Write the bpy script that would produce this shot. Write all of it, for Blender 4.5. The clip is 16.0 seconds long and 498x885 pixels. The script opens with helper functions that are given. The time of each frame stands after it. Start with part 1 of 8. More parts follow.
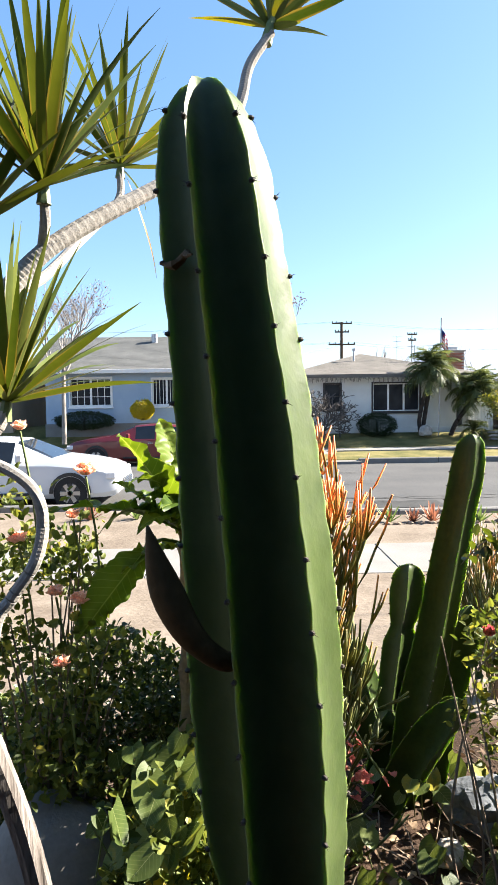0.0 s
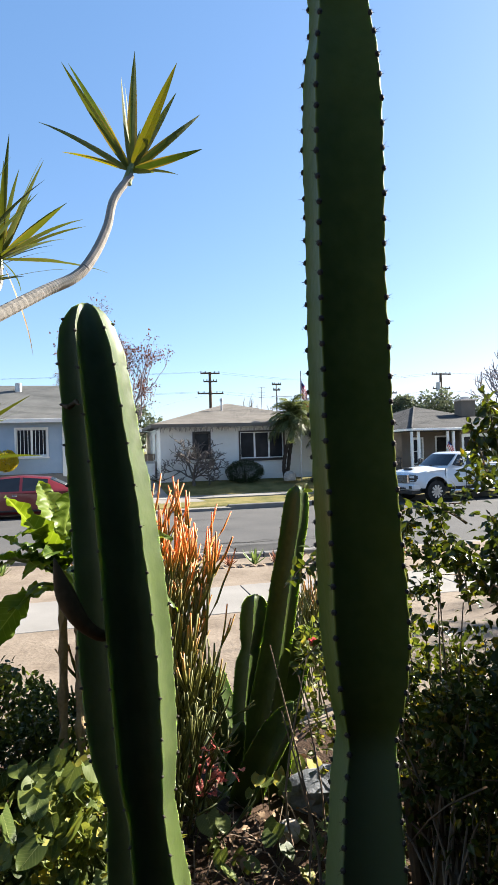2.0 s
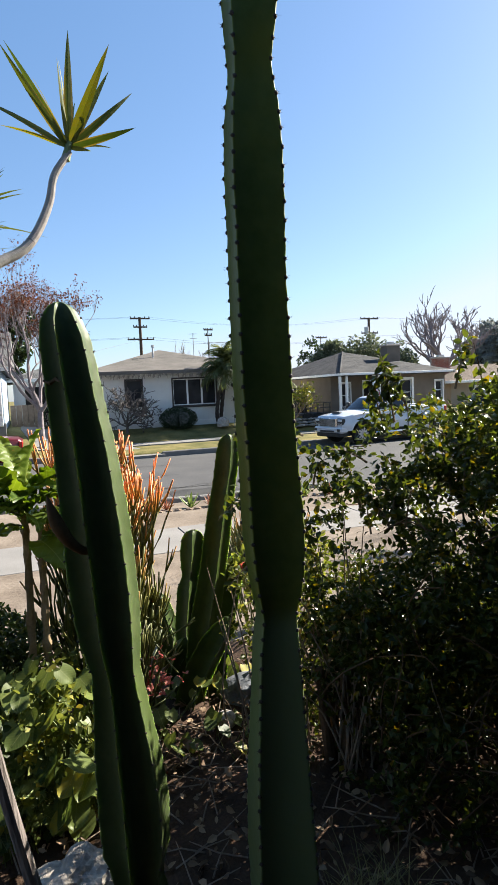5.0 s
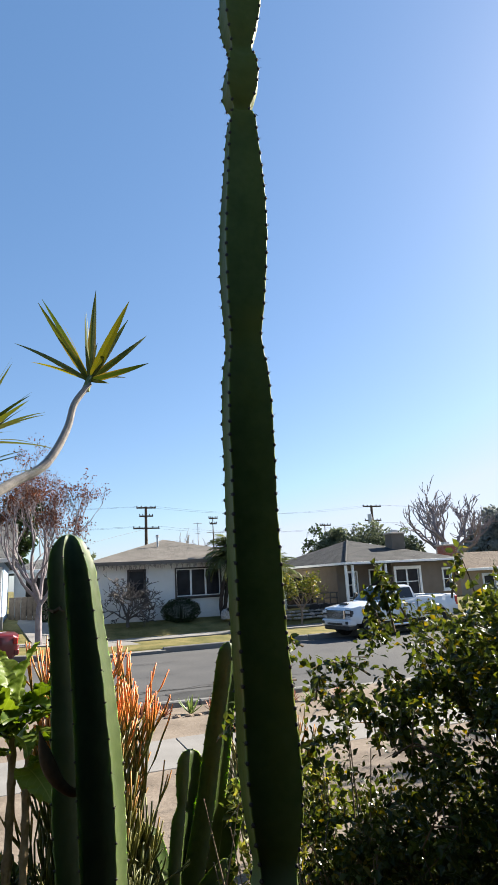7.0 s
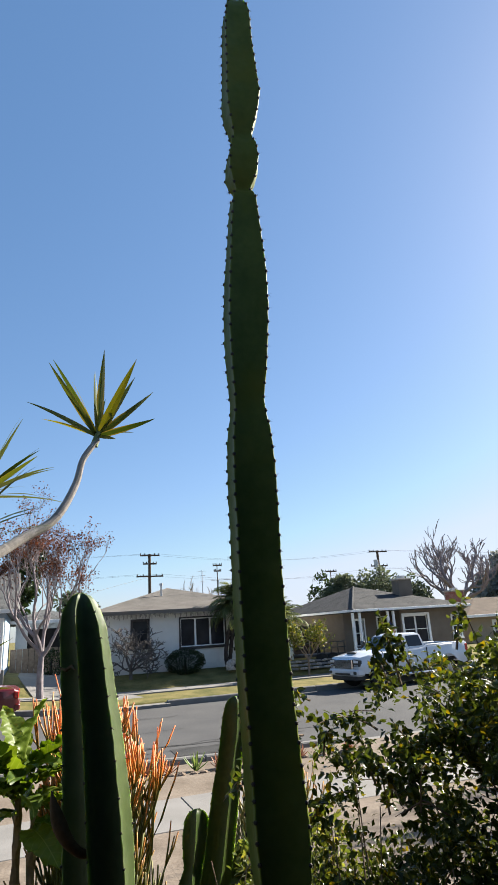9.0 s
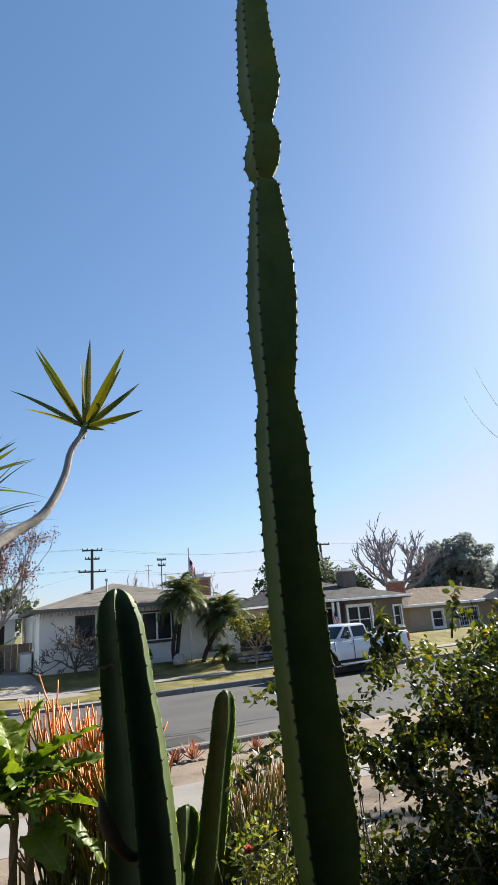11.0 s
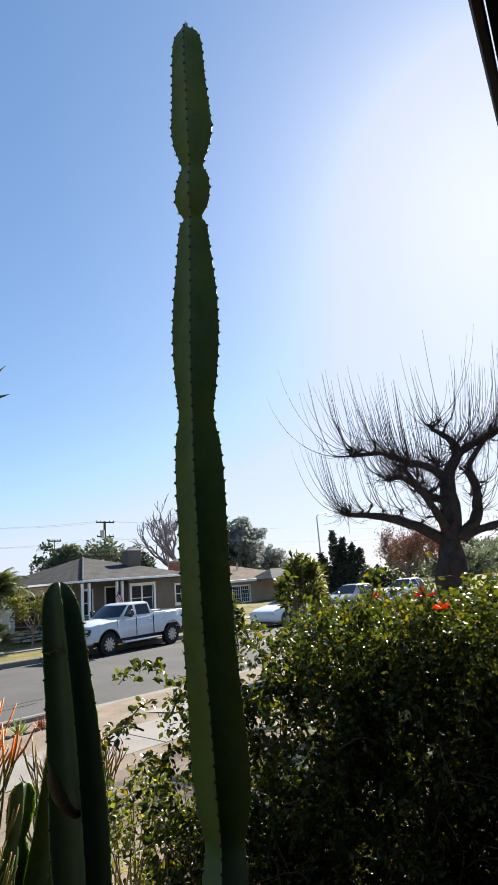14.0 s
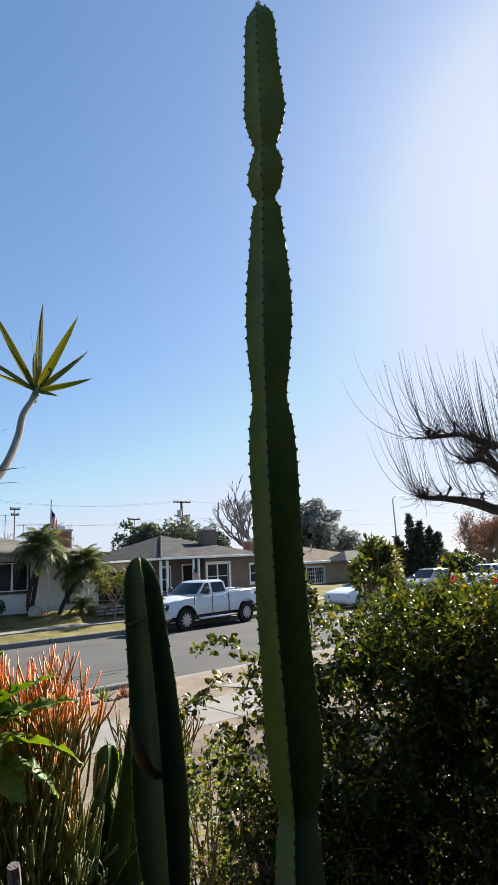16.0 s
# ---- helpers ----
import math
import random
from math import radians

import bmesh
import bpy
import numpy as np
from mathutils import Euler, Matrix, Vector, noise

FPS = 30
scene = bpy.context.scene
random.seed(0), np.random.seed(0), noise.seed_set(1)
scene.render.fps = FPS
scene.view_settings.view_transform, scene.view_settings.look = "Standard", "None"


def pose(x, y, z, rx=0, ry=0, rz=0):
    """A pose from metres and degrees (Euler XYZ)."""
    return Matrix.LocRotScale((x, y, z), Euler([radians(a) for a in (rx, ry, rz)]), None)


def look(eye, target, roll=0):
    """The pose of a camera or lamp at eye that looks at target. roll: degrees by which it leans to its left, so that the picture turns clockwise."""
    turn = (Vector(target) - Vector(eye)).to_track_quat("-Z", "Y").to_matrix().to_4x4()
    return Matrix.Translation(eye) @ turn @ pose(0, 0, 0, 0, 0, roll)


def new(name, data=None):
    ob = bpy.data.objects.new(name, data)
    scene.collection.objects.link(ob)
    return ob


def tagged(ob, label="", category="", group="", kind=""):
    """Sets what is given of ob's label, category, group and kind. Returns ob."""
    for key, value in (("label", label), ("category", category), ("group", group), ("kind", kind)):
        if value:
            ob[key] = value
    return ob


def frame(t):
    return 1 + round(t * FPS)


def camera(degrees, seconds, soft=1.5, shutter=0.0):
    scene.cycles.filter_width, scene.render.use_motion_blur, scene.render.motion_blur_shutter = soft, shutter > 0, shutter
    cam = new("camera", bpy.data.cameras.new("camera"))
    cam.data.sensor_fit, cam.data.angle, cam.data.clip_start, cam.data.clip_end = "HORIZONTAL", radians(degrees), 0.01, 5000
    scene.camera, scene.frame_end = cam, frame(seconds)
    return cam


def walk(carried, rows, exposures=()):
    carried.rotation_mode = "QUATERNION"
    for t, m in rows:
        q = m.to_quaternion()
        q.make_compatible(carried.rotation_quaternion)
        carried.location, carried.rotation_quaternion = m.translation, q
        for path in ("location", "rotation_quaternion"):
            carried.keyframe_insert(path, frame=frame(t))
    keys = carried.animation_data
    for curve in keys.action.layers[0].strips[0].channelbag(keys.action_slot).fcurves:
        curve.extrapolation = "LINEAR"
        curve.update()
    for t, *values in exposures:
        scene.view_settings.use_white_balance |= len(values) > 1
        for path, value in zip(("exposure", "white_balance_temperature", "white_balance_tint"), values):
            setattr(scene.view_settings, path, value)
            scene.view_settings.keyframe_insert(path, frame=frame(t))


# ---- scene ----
cam = camera(45.4, 16.0)
PATH = [
    (0, (0.15, -0.433, 1.87), (0.208, 1.562, 1.738), -0.8),
    (0.5, (0.15, -0.53, 1.913), (0.245, 1.467, 1.842), -0.8),
    (1, (0.192, -0.69, 1.962), (0.353, 1.304, 1.981), -1.1),
    (1.5, (0.234, -0.833, 1.967), (0.512, 1.147, 2.004), -1.4),
    (2, (0.146, -0.962, 1.936), (0.632, 0.978, 1.953), -1.6),
    (2.5, (0.043, -1.111, 1.895), (0.699, 0.775, 1.78), -1.9),
    (3, (0.011, -1.177, 1.884), (0.684, 0.681, 1.577), -2.0),
    (3.2, (0.016, -1.192, 1.853), (0.691, 0.658, 1.506), -2.3),
    (5.3, (0.028, -1.402, 2.005), (0.724, 0.471, 1.915), -2.6),
    (5.5, (0.024, -1.422, 2.017), (0.722, 0.452, 1.996), -2.6),
    (6, (0.019, -1.445, 2.053), (0.719, 0.419, 2.24), -2.4),
    (6.5, (0.021, -1.486, 2.071), (0.714, 0.357, 2.421), -2.8),
    (7, (0.016, -1.497, 2.085), (0.704, 0.328, 2.531), -2.9),
    (7.5, (-0.004, -1.535, 2.094), (0.68, 0.277, 2.591), -3.2),
    (8, (-0.02, -1.56, 2.095), (0.659, 0.247, 2.617), -2.9),
    (8.5, (-0.023, -1.592, 2.108), (0.659, 0.208, 2.651), -3.4),
    (9, (-0.017, -1.585, 2.107), (0.654, 0.204, 2.7), -3.5),
    (9.2, (-0.022, -1.625, 2.111), (0.648, 0.155, 2.731), -3.6),
    (11.3, (-0.325, -1.42, 2.126), (0.587, 0.276, 2.666), -5.5),
    (11.5, (-0.363, -1.407, 2.093), (0.595, 0.268, 2.62), -6.1),
    (12, (-0.458, -1.431, 2.108), (0.581, 0.208, 2.593), -5.9),
    (12.5, (-0.526, -1.476, 2.119), (0.582, 0.125, 2.579), -4.7),
    (13, (-0.674, -1.462, 2.143), (0.569, 0.034, 2.609), -4.8),
    (13.5, (-0.811, -1.463, 2.193), (0.576, -0.095, 2.645), -5.1),
    (14, (-0.817, -1.483, 2.202), (0.601, -0.144, 2.641), -4.4),
    (14.5, (-0.833, -1.497, 2.203), (0.57, -0.138, 2.633), -4.2),
    (15, (-0.843, -1.505, 2.2), (0.497, -0.08, 2.616), -3.6),
    (15.5, (-0.839, -1.507, 2.184), (0.435, -0.018, 2.584), -3.1),
    (16, (-0.83, -1.502, 2.198), (0.411, 0.016, 2.592), -2.9),
]
walk(cam, [(t, look(eye, target, roll)) for t, eye, target, roll in PATH], [(0.0, 2.54), (1.5, 2.34), (3.0, 2.06), (5.5, 1.96), (9.0, 1.77), (12.5, 1.73), (14.5, 1.78), (16.0, 1.68)])

# ---- world and light ----
SUN_WAY = Vector((0.815, 0.232, 0.53)).normalized()
world = bpy.data.worlds.new("sky")
scene.world = world
world.use_nodes = True
wn = world.node_tree
sky = wn.nodes.new("ShaderNodeTexSky")
sky.sky_type, sky.sun_disc = "NISHITA", False
sky.sun_elevation = math.asin(SUN_WAY.z)
sky.sun_rotation = math.atan2(SUN_WAY.x, SUN_WAY.y)
sky.altitude, sky.air_density, sky.dust_density, sky.ozone_density = 20, 0.95, 0.55, 1.5
even = wn.nodes.new("ShaderNodeMix")
even.data_type = "RGBA"
even.inputs[0].default_value = 0.3
even.inputs[7].default_value = (0.68, 2.25, 5.15, 1)
wn.links.new(sky.outputs[0], even.inputs[6])
# a ceiling colour holds down the brightest sky, so the horizon doesn't glare
sky_cap = wn.nodes.new("ShaderNodeMix")
sky_cap.data_type, sky_cap.blend_type = "RGBA", "DARKEN"
sky_cap.inputs[0].default_value = 0.76
sky_cap.inputs[7].default_value = (4.3, 4.72, 5.7, 1)
wn.links.new(even.outputs[2], sky_cap.inputs[6])
wn.links.new(sky_cap.outputs[2], wn.nodes["Background"].inputs[0])
wn.nodes["Background"].inputs[1].default_value = 0.05
sun = new("sun", bpy.data.lights.new("sun", "SUN"))
sun.data.energy, sun.data.angle, sun.data.color = 5.0, radians(0.53), (1.0, 0.93, 0.82)
sun.matrix_world = look((0, 0, 30), Vector((0, 0, 30)) - SUN_WAY)


# ---- materials ----
def mat(name, a, b, scale=8.0, rough=0.7, fine=60.0, bump=0.15, metal=0.0, spread=0.0, coat=0.0, streak=(1, 1, 1), spec=0.5):
    """Two-scale noise between colours a and b, fine relief; spread: brightness change from piece to piece."""
    m = bpy.data.materials.new(name)
    m.use_nodes = True
    n, l = m.node_tree.nodes, m.node_tree.links
    p = n["Principled BSDF"]
    p.inputs["Roughness"].default_value, p.inputs["Metallic"].default_value = rough, metal
    p.inputs["Coat Weight"].default_value = coat
    p.inputs["Specular IOR Level"].default_value = min(spec, 0.12) if rough > 0.8 else spec
    co, mp = n.new("ShaderNodeTexCoord"), n.new("ShaderNodeMapping")
    mp.inputs["Scale"].default_value = streak
    l.new(co.outputs["Object"], mp.inputs[0])
    n1, n2 = n.new("ShaderNodeTexNoise"), n.new("ShaderNodeTexNoise")
    n1.inputs["Scale"].default_value, n1.inputs["Detail"].default_value = scale, 5
    n2.inputs["Scale"].default_value, n2.inputs["Detail"].default_value = fine, 4
    l.new(mp.outputs[0], n1.inputs["Vector"]), l.new(mp.outputs[0], n2.inputs["Vector"])
    add = n.new("ShaderNodeMath")
    add.operation = "MULTIPLY_ADD"
    l.new(n2.outputs[0], add.inputs[0])
    add.inputs[1].default_value = 0.5
    l.new(n1.outputs[0], add.inputs[2])
    rm = n.new("ShaderNodeMapRange")
    rm.inputs[1].default_value, rm.inputs[2].default_value = 0.5, 1.0
    l.new(add.outputs[0], rm.inputs[0])
    mix = n.new("ShaderNodeMix")
    mix.data_type = "RGBA"
    mix.inputs[6].default_value, mix.inputs[7].default_value = (*a, 1), (*b, 1)
    l.new(rm.outputs[0], mix.inputs[0])
    out = mix.outputs[2]
    if spread:
        ob, hs = n.new("ShaderNodeObjectInfo"), n.new("ShaderNodeHueSaturation")
        r2 = n.new("ShaderNodeMapRange")
        r2.inputs[3].default_value, r2.inputs[4].default_value = 1 - spread, 1 + spread
        l.new(ob.outputs["Random"], r2.inputs[0]), l.new(r2.outputs[0], hs.inputs["Value"])
        l.new(out, hs.inputs["Color"])
        out = hs.outputs[0]
    l.new(out, p.inputs["Base Color"])
    if bump:
        bp = n.new("ShaderNodeBump")
        bp.inputs["Strength"].default_value, bp.inputs["Distance"].default_value = bump, 0.02
        l.new(add.outputs[0], bp.inputs["Height"]), l.new(bp.outputs[0], p.inputs["Normal"])
    return m


def leaf_mat(name, dark, light, tip=None, trans=0.35, rough=0.4, veins=0.0, vein=None, edge=None, spec=0.2):
    """A thin leaf: colour varies leaf by leaf, light shines through."""
    m = bpy.data.materials.new(name)
    m.use_nodes = True
    n, l = m.node_tree.nodes, m.node_tree.links
    p, outn = n["Principled BSDF"], n["Material Output"]
    p.inputs["Roughness"].default_value, p.inputs["Specular IOR Level"].default_value = rough, spec
    geo, ramp = n.new("ShaderNodeNewGeometry"), n.new("ShaderNodeValToRGB")
    ramp.color_ramp.elements[0].color, ramp.color_ramp.elements[1].color = (*dark, 1), (*light, 1)
    if tip:
        ramp.color_ramp.elements[1].position = 0.84
        e = ramp.color_ramp.elements.new(0.95)
        e.color = (*tip, 1)
    co, nz, mx = n.new("ShaderNodeTexCoord"), n.new("ShaderNodeTexNoise"), n.new("ShaderNodeMath")
    nz.inputs["Scale"].default_value = 25.0 + veins
    l.new(co.outputs["Object"], nz.inputs["Vector"])
    mx.operation = "MULTIPLY_ADD"
    mx.inputs[1].default_value = 0.5
    l.new(nz.outputs[0], mx.inputs[0])
    sh = n.new("ShaderNodeMath")
    sh.operation = "MULTIPLY_ADD"
    sh.inputs[1].default_value, sh.inputs[2].default_value = 0.95, -0.22
    oi, su, fr = n.new("ShaderNodeObjectInfo"), n.new("ShaderNodeMath"), n.new("ShaderNodeMath")
    fr.operation = "FRACT"
    l.new(geo.outputs["Random Per Island"], su.inputs[0]), l.new(oi.outputs["Random"], su.inputs[1])
    l.new(su.outputs[0], fr.inputs[0]), l.new(fr.outputs[0], sh.inputs[0])
    l.new(sh.outputs[0], mx.inputs[2])
    l.new(mx.outputs[0], ramp.inputs[0])
    skin = ramp.outputs[0]
    if vein:
        # slanting side veins and a pale midrib, in the leaf's own length and width
        xyz, ab, s1, s2, sn, r1, r2, top, vm = (n.new("ShaderNodeSeparateXYZ"), n.new("ShaderNodeMath"), n.new("ShaderNodeMath"), n.new("ShaderNodeMath"), n.new("ShaderNodeMath"),
                                               n.new("ShaderNodeMapRange"), n.new("ShaderNodeMapRange"), n.new("ShaderNodeMath"), n.new("ShaderNodeMix"))
        l.new(co.outputs["Object"], xyz.inputs[0])
        ab.operation, s1.operation, s2.operation, sn.operation, top.operation = "ABSOLUTE", "MULTIPLY", "MULTIPLY_ADD", "PINGPONG", "MAXIMUM"
        l.new(xyz.outputs[1], ab.inputs[0]), l.new(ab.outputs[0], s1.inputs[0])
        s1.inputs[1].default_value, s2.inputs[1].default_value, sn.inputs[1].default_value = -vein[1], vein[0], 0.5
        l.new(xyz.outputs[0], s2.inputs[0]), l.new(s1.outputs[0], s2.inputs[2]), l.new(s2.outputs[0], sn.inputs[0])
        l.new(sn.outputs[0], r1.inputs[0]), l.new(ab.outputs[0], r2.inputs[0])
        r1.inputs[1].default_value, r1.inputs[2].default_value, r1.inputs[3].default_value, r1.inputs[4].default_value = 0.0, 0.09, 0.28, 0.0
        r2.inputs[1].default_value, r2.inputs[2].default_value, r2.inputs[3].default_value, r2.inputs[4].default_value = 0.0, 0.1 / vein[0], 0.8, 0.0
        l.new(r1.outputs[0], top.inputs[0]), l.new(r2.outputs[0], top.inputs[1])
        vm.data_type = "RGBA"
        vm.inputs[7].default_value = (light[0] * 1.9, light[1] * 1.6, light[2] * 2.6, 1)
        l.new(top.outputs[0], vm.inputs[0]), l.new(skin, vm.inputs[6])
        skin = vm.outputs[2]
    if edge:
        # a pale margin along both sides of the blade
        xyz, ab, r1, vm = n.new("ShaderNodeSeparateXYZ"), n.new("ShaderNodeMath"), n.new("ShaderNodeMapRange"), n.new("ShaderNodeMix")
        ab.operation, vm.data_type = "ABSOLUTE", "RGBA"
        l.new(co.outputs["Object"], xyz.inputs[0]), l.new(xyz.outputs[1], ab.inputs[0]), l.new(ab.outputs[0], r1.inputs[0])
        r1.inputs[1].default_value, r1.inputs[2].default_value, r1.inputs[4].default_value = edge[0], edge[1], 0.85
        vm.inputs[7].default_value = (*edge[2], 1)
        l.new(r1.outputs[0], vm.inputs[0]), l.new(skin, vm.inputs[6])
        skin = vm.outputs[2]
    l.new(skin, p.inputs["Base Color"])
    tr, ms, bright = n.new("ShaderNodeBsdfTranslucent"), n.new("ShaderNodeMixShader"), n.new("ShaderNodeHueSaturation")
    bright.inputs["Value"].default_value, bright.inputs["Saturation"].default_value, bright.inputs["Hue"].default_value = 1.9, 1.15, 0.485
    l.new(skin, bright.inputs["Color"]), l.new(bright.outputs[0], tr.inputs[0])
    ms.inputs[0].default_value = trans
    l.new(p.outputs[0], ms.inputs[1]), l.new(tr.outputs[0], ms.inputs[2]), l.new(ms.outputs[0], outn.inputs[0])
    bp = n.new("ShaderNodeBump")
    bp.inputs["Strength"].default_value, bp.inputs["Distance"].default_value = 0.25, 0.004
    l.new(nz.outputs[0], bp.inputs["Height"]), l.new(bp.outputs[0], p.inputs["Normal"])
    return m


ASPHALT = mat("asphalt", (0.06, 0.06, 0.061), (0.088, 0.086, 0.084), 0.6, 0.9, 120, 0.25)
TAR = mat("asphalt_patch", (0.035, 0.035, 0.035), (0.056, 0.055, 0.053), 2.0, 0.85, 120, 0.2)
DIRT = mat("dry_dirt", (0.115, 0.09, 0.068), (0.21, 0.172, 0.135), 1.6, 0.95, 22, 0.8)
SOIL = mat("garden_soil", (0.03, 0.02, 0.014), (0.085, 0.052, 0.034), 6.0, 0.95, 70, 0.8)
CONCRETE = mat("concrete", (0.165, 0.157, 0.145), (0.225, 0.214, 0.2), 1.5, 0.9, 90, 0.2, spread=0.06)
KERB = mat("kerb_concrete", (0.14, 0.135, 0.127), (0.205, 0.197, 0.185), 2.0, 0.9, 80, 0.25, spread=0.06)
LAWN = mat("dry_lawn", (0.06, 0.065, 0.018), (0.21, 0.17, 0.068), 1.4, 0.95, 18, 0.8)
WHITE_WALL = mat("white_stucco", (0.62, 0.61, 0.57), (0.72, 0.71, 0.67), 1.5, 0.9, 90, 0.25)
BLUE_WALL = mat("blue_stucco", (0.28, 0.37, 0.48), (0.36, 0.45, 0.56), 1.5, 0.9, 90, 0.25)
TAUPE_WALL = mat("taupe_stucco", (0.14, 0.115, 0.09), (0.185, 0.155, 0.125), 1.5, 0.9, 90, 0.25)
TAN_WALL = mat("tan_stucco", (0.3, 0.235, 0.165), (0.36, 0.29, 0.21), 1.5, 0.9, 90, 0.25)
SHINGLE_TAN = mat("tan_shingle", (0.115, 0.105, 0.092), (0.17, 0.155, 0.138), 1.2, 0.95, 40, 0.5, streak=(1, 1, 3))
SHINGLE_GREY = mat("grey_shingle", (0.08, 0.082, 0.08), (0.13, 0.13, 0.126), 1.2, 0.95, 40, 0.5, streak=(1, 1, 3))
SHINGLE_DARK = mat("dark_shingle", (0.035, 0.036, 0.037), (0.068, 0.067, 0.066), 1.2, 0.95, 40, 0.5, streak=(1, 1, 3))
SHINGLE_BROWN = mat("brown_shingle", (0.09, 0.07, 0.055), (0.14, 0.11, 0.085), 1.2, 0.95, 40, 0.5, streak=(1, 1, 3))
TRIM = mat("white_trim_paint", (0.7, 0.7, 0.68), (0.8, 0.8, 0.78), 4, 0.5, 60, 0.05)
DARK_TRIM = mat("dark_brown_trim", (0.02, 0.016, 0.014), (0.04, 0.03, 0.026), 4, 0.5, 60, 0.1)
BRICK = mat("red_brick", (0.26, 0.09, 0.06), (0.36, 0.14, 0.1), 6, 0.9, 60, 0.3, spread=0.15)
MORTAR = mat("mortar", (0.35, 0.31, 0.27), (0.45, 0.4, 0.35), 10, 0.95, 80, 0.3)
WINDOW = mat("window_glass", (0.012, 0.014, 0.018), (0.03, 0.033, 0.04), 0.7, 0.12, 3, 0.0, spec=0.12)
CURTAIN = mat("pale_blind", (0.5, 0.5, 0.5), (0.62, 0.62, 0.6), 3, 0.8, 20, 0.1)
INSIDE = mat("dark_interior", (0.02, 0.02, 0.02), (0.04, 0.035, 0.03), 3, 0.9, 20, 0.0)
WOOD_POLE = mat("weathered_pole_wood", (0.06, 0.045, 0.035), (0.12, 0.09, 0.07), 3, 0.9, 50, 0.3, streak=(6, 6, 0.5))
METAL = mat("galvanised_metal", (0.35, 0.35, 0.36), (0.5, 0.5, 0.5), 4, 0.45, 60, 0.05, metal=0.8)
DARK_METAL = mat("dark_metal", (0.02, 0.02, 0.022), (0.05, 0.05, 0.05), 4, 0.5, 60, 0.05, metal=0.3)
CABLE = mat("black_cable", (0.015, 0.015, 0.015), (0.03, 0.03, 0.03), 4, 0.7, 60, 0.0)
WHITE_PAINT = mat("white_car_paint", (0.52, 0.535, 0.56), (0.57, 0.585, 0.6), 0.8, 0.25, 5, 0.0, coat=0.8)
SILVER_PAINT = mat("silver_white_car_paint", (0.62, 0.63, 0.66), (0.7, 0.71, 0.73), 0.8, 0.25, 5, 0.0, coat=0.8)
MAROON_PAINT = mat("maroon_car_paint", (0.1, 0.008, 0.008), (0.14, 0.012, 0.011), 0.8, 0.3, 5, 0.0, coat=0.5)
GREY_PAINT = mat("grey_car_paint", (0.12, 0.13, 0.14), (0.17, 0.18, 0.19), 0.8, 0.25, 5, 0.0, coat=0.8)
BLUE_PAINT = mat("dark_blue_car_paint", (0.02, 0.03, 0.06), (0.03, 0.045, 0.08), 0.8, 0.25, 5, 0.0, coat=0.8)
CAR_GLASS = mat("tinted_car_glass", (0.012, 0.016, 0.022), (0.02, 0.025, 0.032), 1, 0.04, 5, 0.0, spec=0.3)
TYRE = mat("tyre_rubber", (0.018, 0.018, 0.018), (0.035, 0.034, 0.033), 6, 0.85, 60, 0.2)
RIM = mat("alloy_rim", (0.35, 0.35, 0.36), (0.5, 0.5, 0.5), 6, 0.35, 60, 0.0, metal=0.9)
CHROME = mat("chrome", (0.6, 0.6, 0.62), (0.7, 0.7, 0.72), 6, 0.12, 60, 0.0, metal=1.0)
BLACK_PLASTIC = mat("black_plastic", (0.012, 0.012, 0.012), (0.03, 0.03, 0.03), 6, 0.6, 80, 0.1)
LENS_CLEAR = mat("headlight_lens", (0.55, 0.56, 0.58), (0.7, 0.7, 0.7), 20, 0.1, 60, 0.0)
LENS_RED = mat("tail_lamp_lens", (0.35, 0.015, 0.012), (0.45, 0.03, 0.02), 20, 0.15, 60, 0.0)
BARK_GREY = mat("pale_grey_bark", (0.17, 0.15, 0.135), (0.32, 0.29, 0.26), 5, 0.9, 60, 0.4)
BARK_LILAC = mat("smooth_grey_lilac_bark", (0.16, 0.135, 0.14), (0.28, 0.25, 0.255), 5, 0.9, 60, 0.3)
BARK_RING = mat("ringed_dracaena_bark", (0.2, 0.185, 0.165), (0.34, 0.31, 0.28), 26, 0.9, 140, 0.18)
BARK_DARK = mat("dark_bark", (0.025, 0.02, 0.017), (0.06, 0.048, 0.04), 6, 0.95, 40, 0.5)
BARK_BROWN = mat("brown_bark", (0.13, 0.095, 0.07), (0.26, 0.2, 0.15), 6, 0.95, 50, 0.5)
STRIPE_BARK = mat("furrowed_grey_bark", (0.07, 0.058, 0.05), (0.24, 0.21, 0.19), 70, 0.9, 160, 0.4, streak=(1, 1, 0.05))
TWIG_MAT = mat("bare_twig", (0.16, 0.13, 0.11), (0.3, 0.26, 0.22), 6, 0.9, 40, 0.2)
TWIG_BROWN = mat("dark_brown_twig", (0.06, 0.036, 0.022), (0.15, 0.09, 0.052), 6, 0.95, 40, 0.2, spec=0.15)
SHRUB_BARK = mat("weathered_shrub_bark", (0.06, 0.053, 0.048), (0.14, 0.125, 0.115), 6, 0.95, 40, 0.2, spec=0.2)
STEM_TAN = mat("dry_stem", (0.2, 0.14, 0.08), (0.38, 0.28, 0.17), 8, 0.9, 60, 0.3)
STEM_GREEN = mat("green_stem", (0.07, 0.1, 0.025), (0.16, 0.2, 0.06), 8, 0.6, 60, 0.2)
ROCK_PALE = mat("pale_rock", (0.2, 0.175, 0.15), (0.5, 0.45, 0.39), 14, 0.9, 60, 0.5)
ROCK_DARK = mat("blue_grey_rock", (0.08, 0.088, 0.1), (0.19, 0.2, 0.215), 7, 0.9, 40, 0.6)
POT = mat("smooth_grey_stone", (0.13, 0.122, 0.11), (0.22, 0.205, 0.185), 5, 0.75, 60, 0.25)
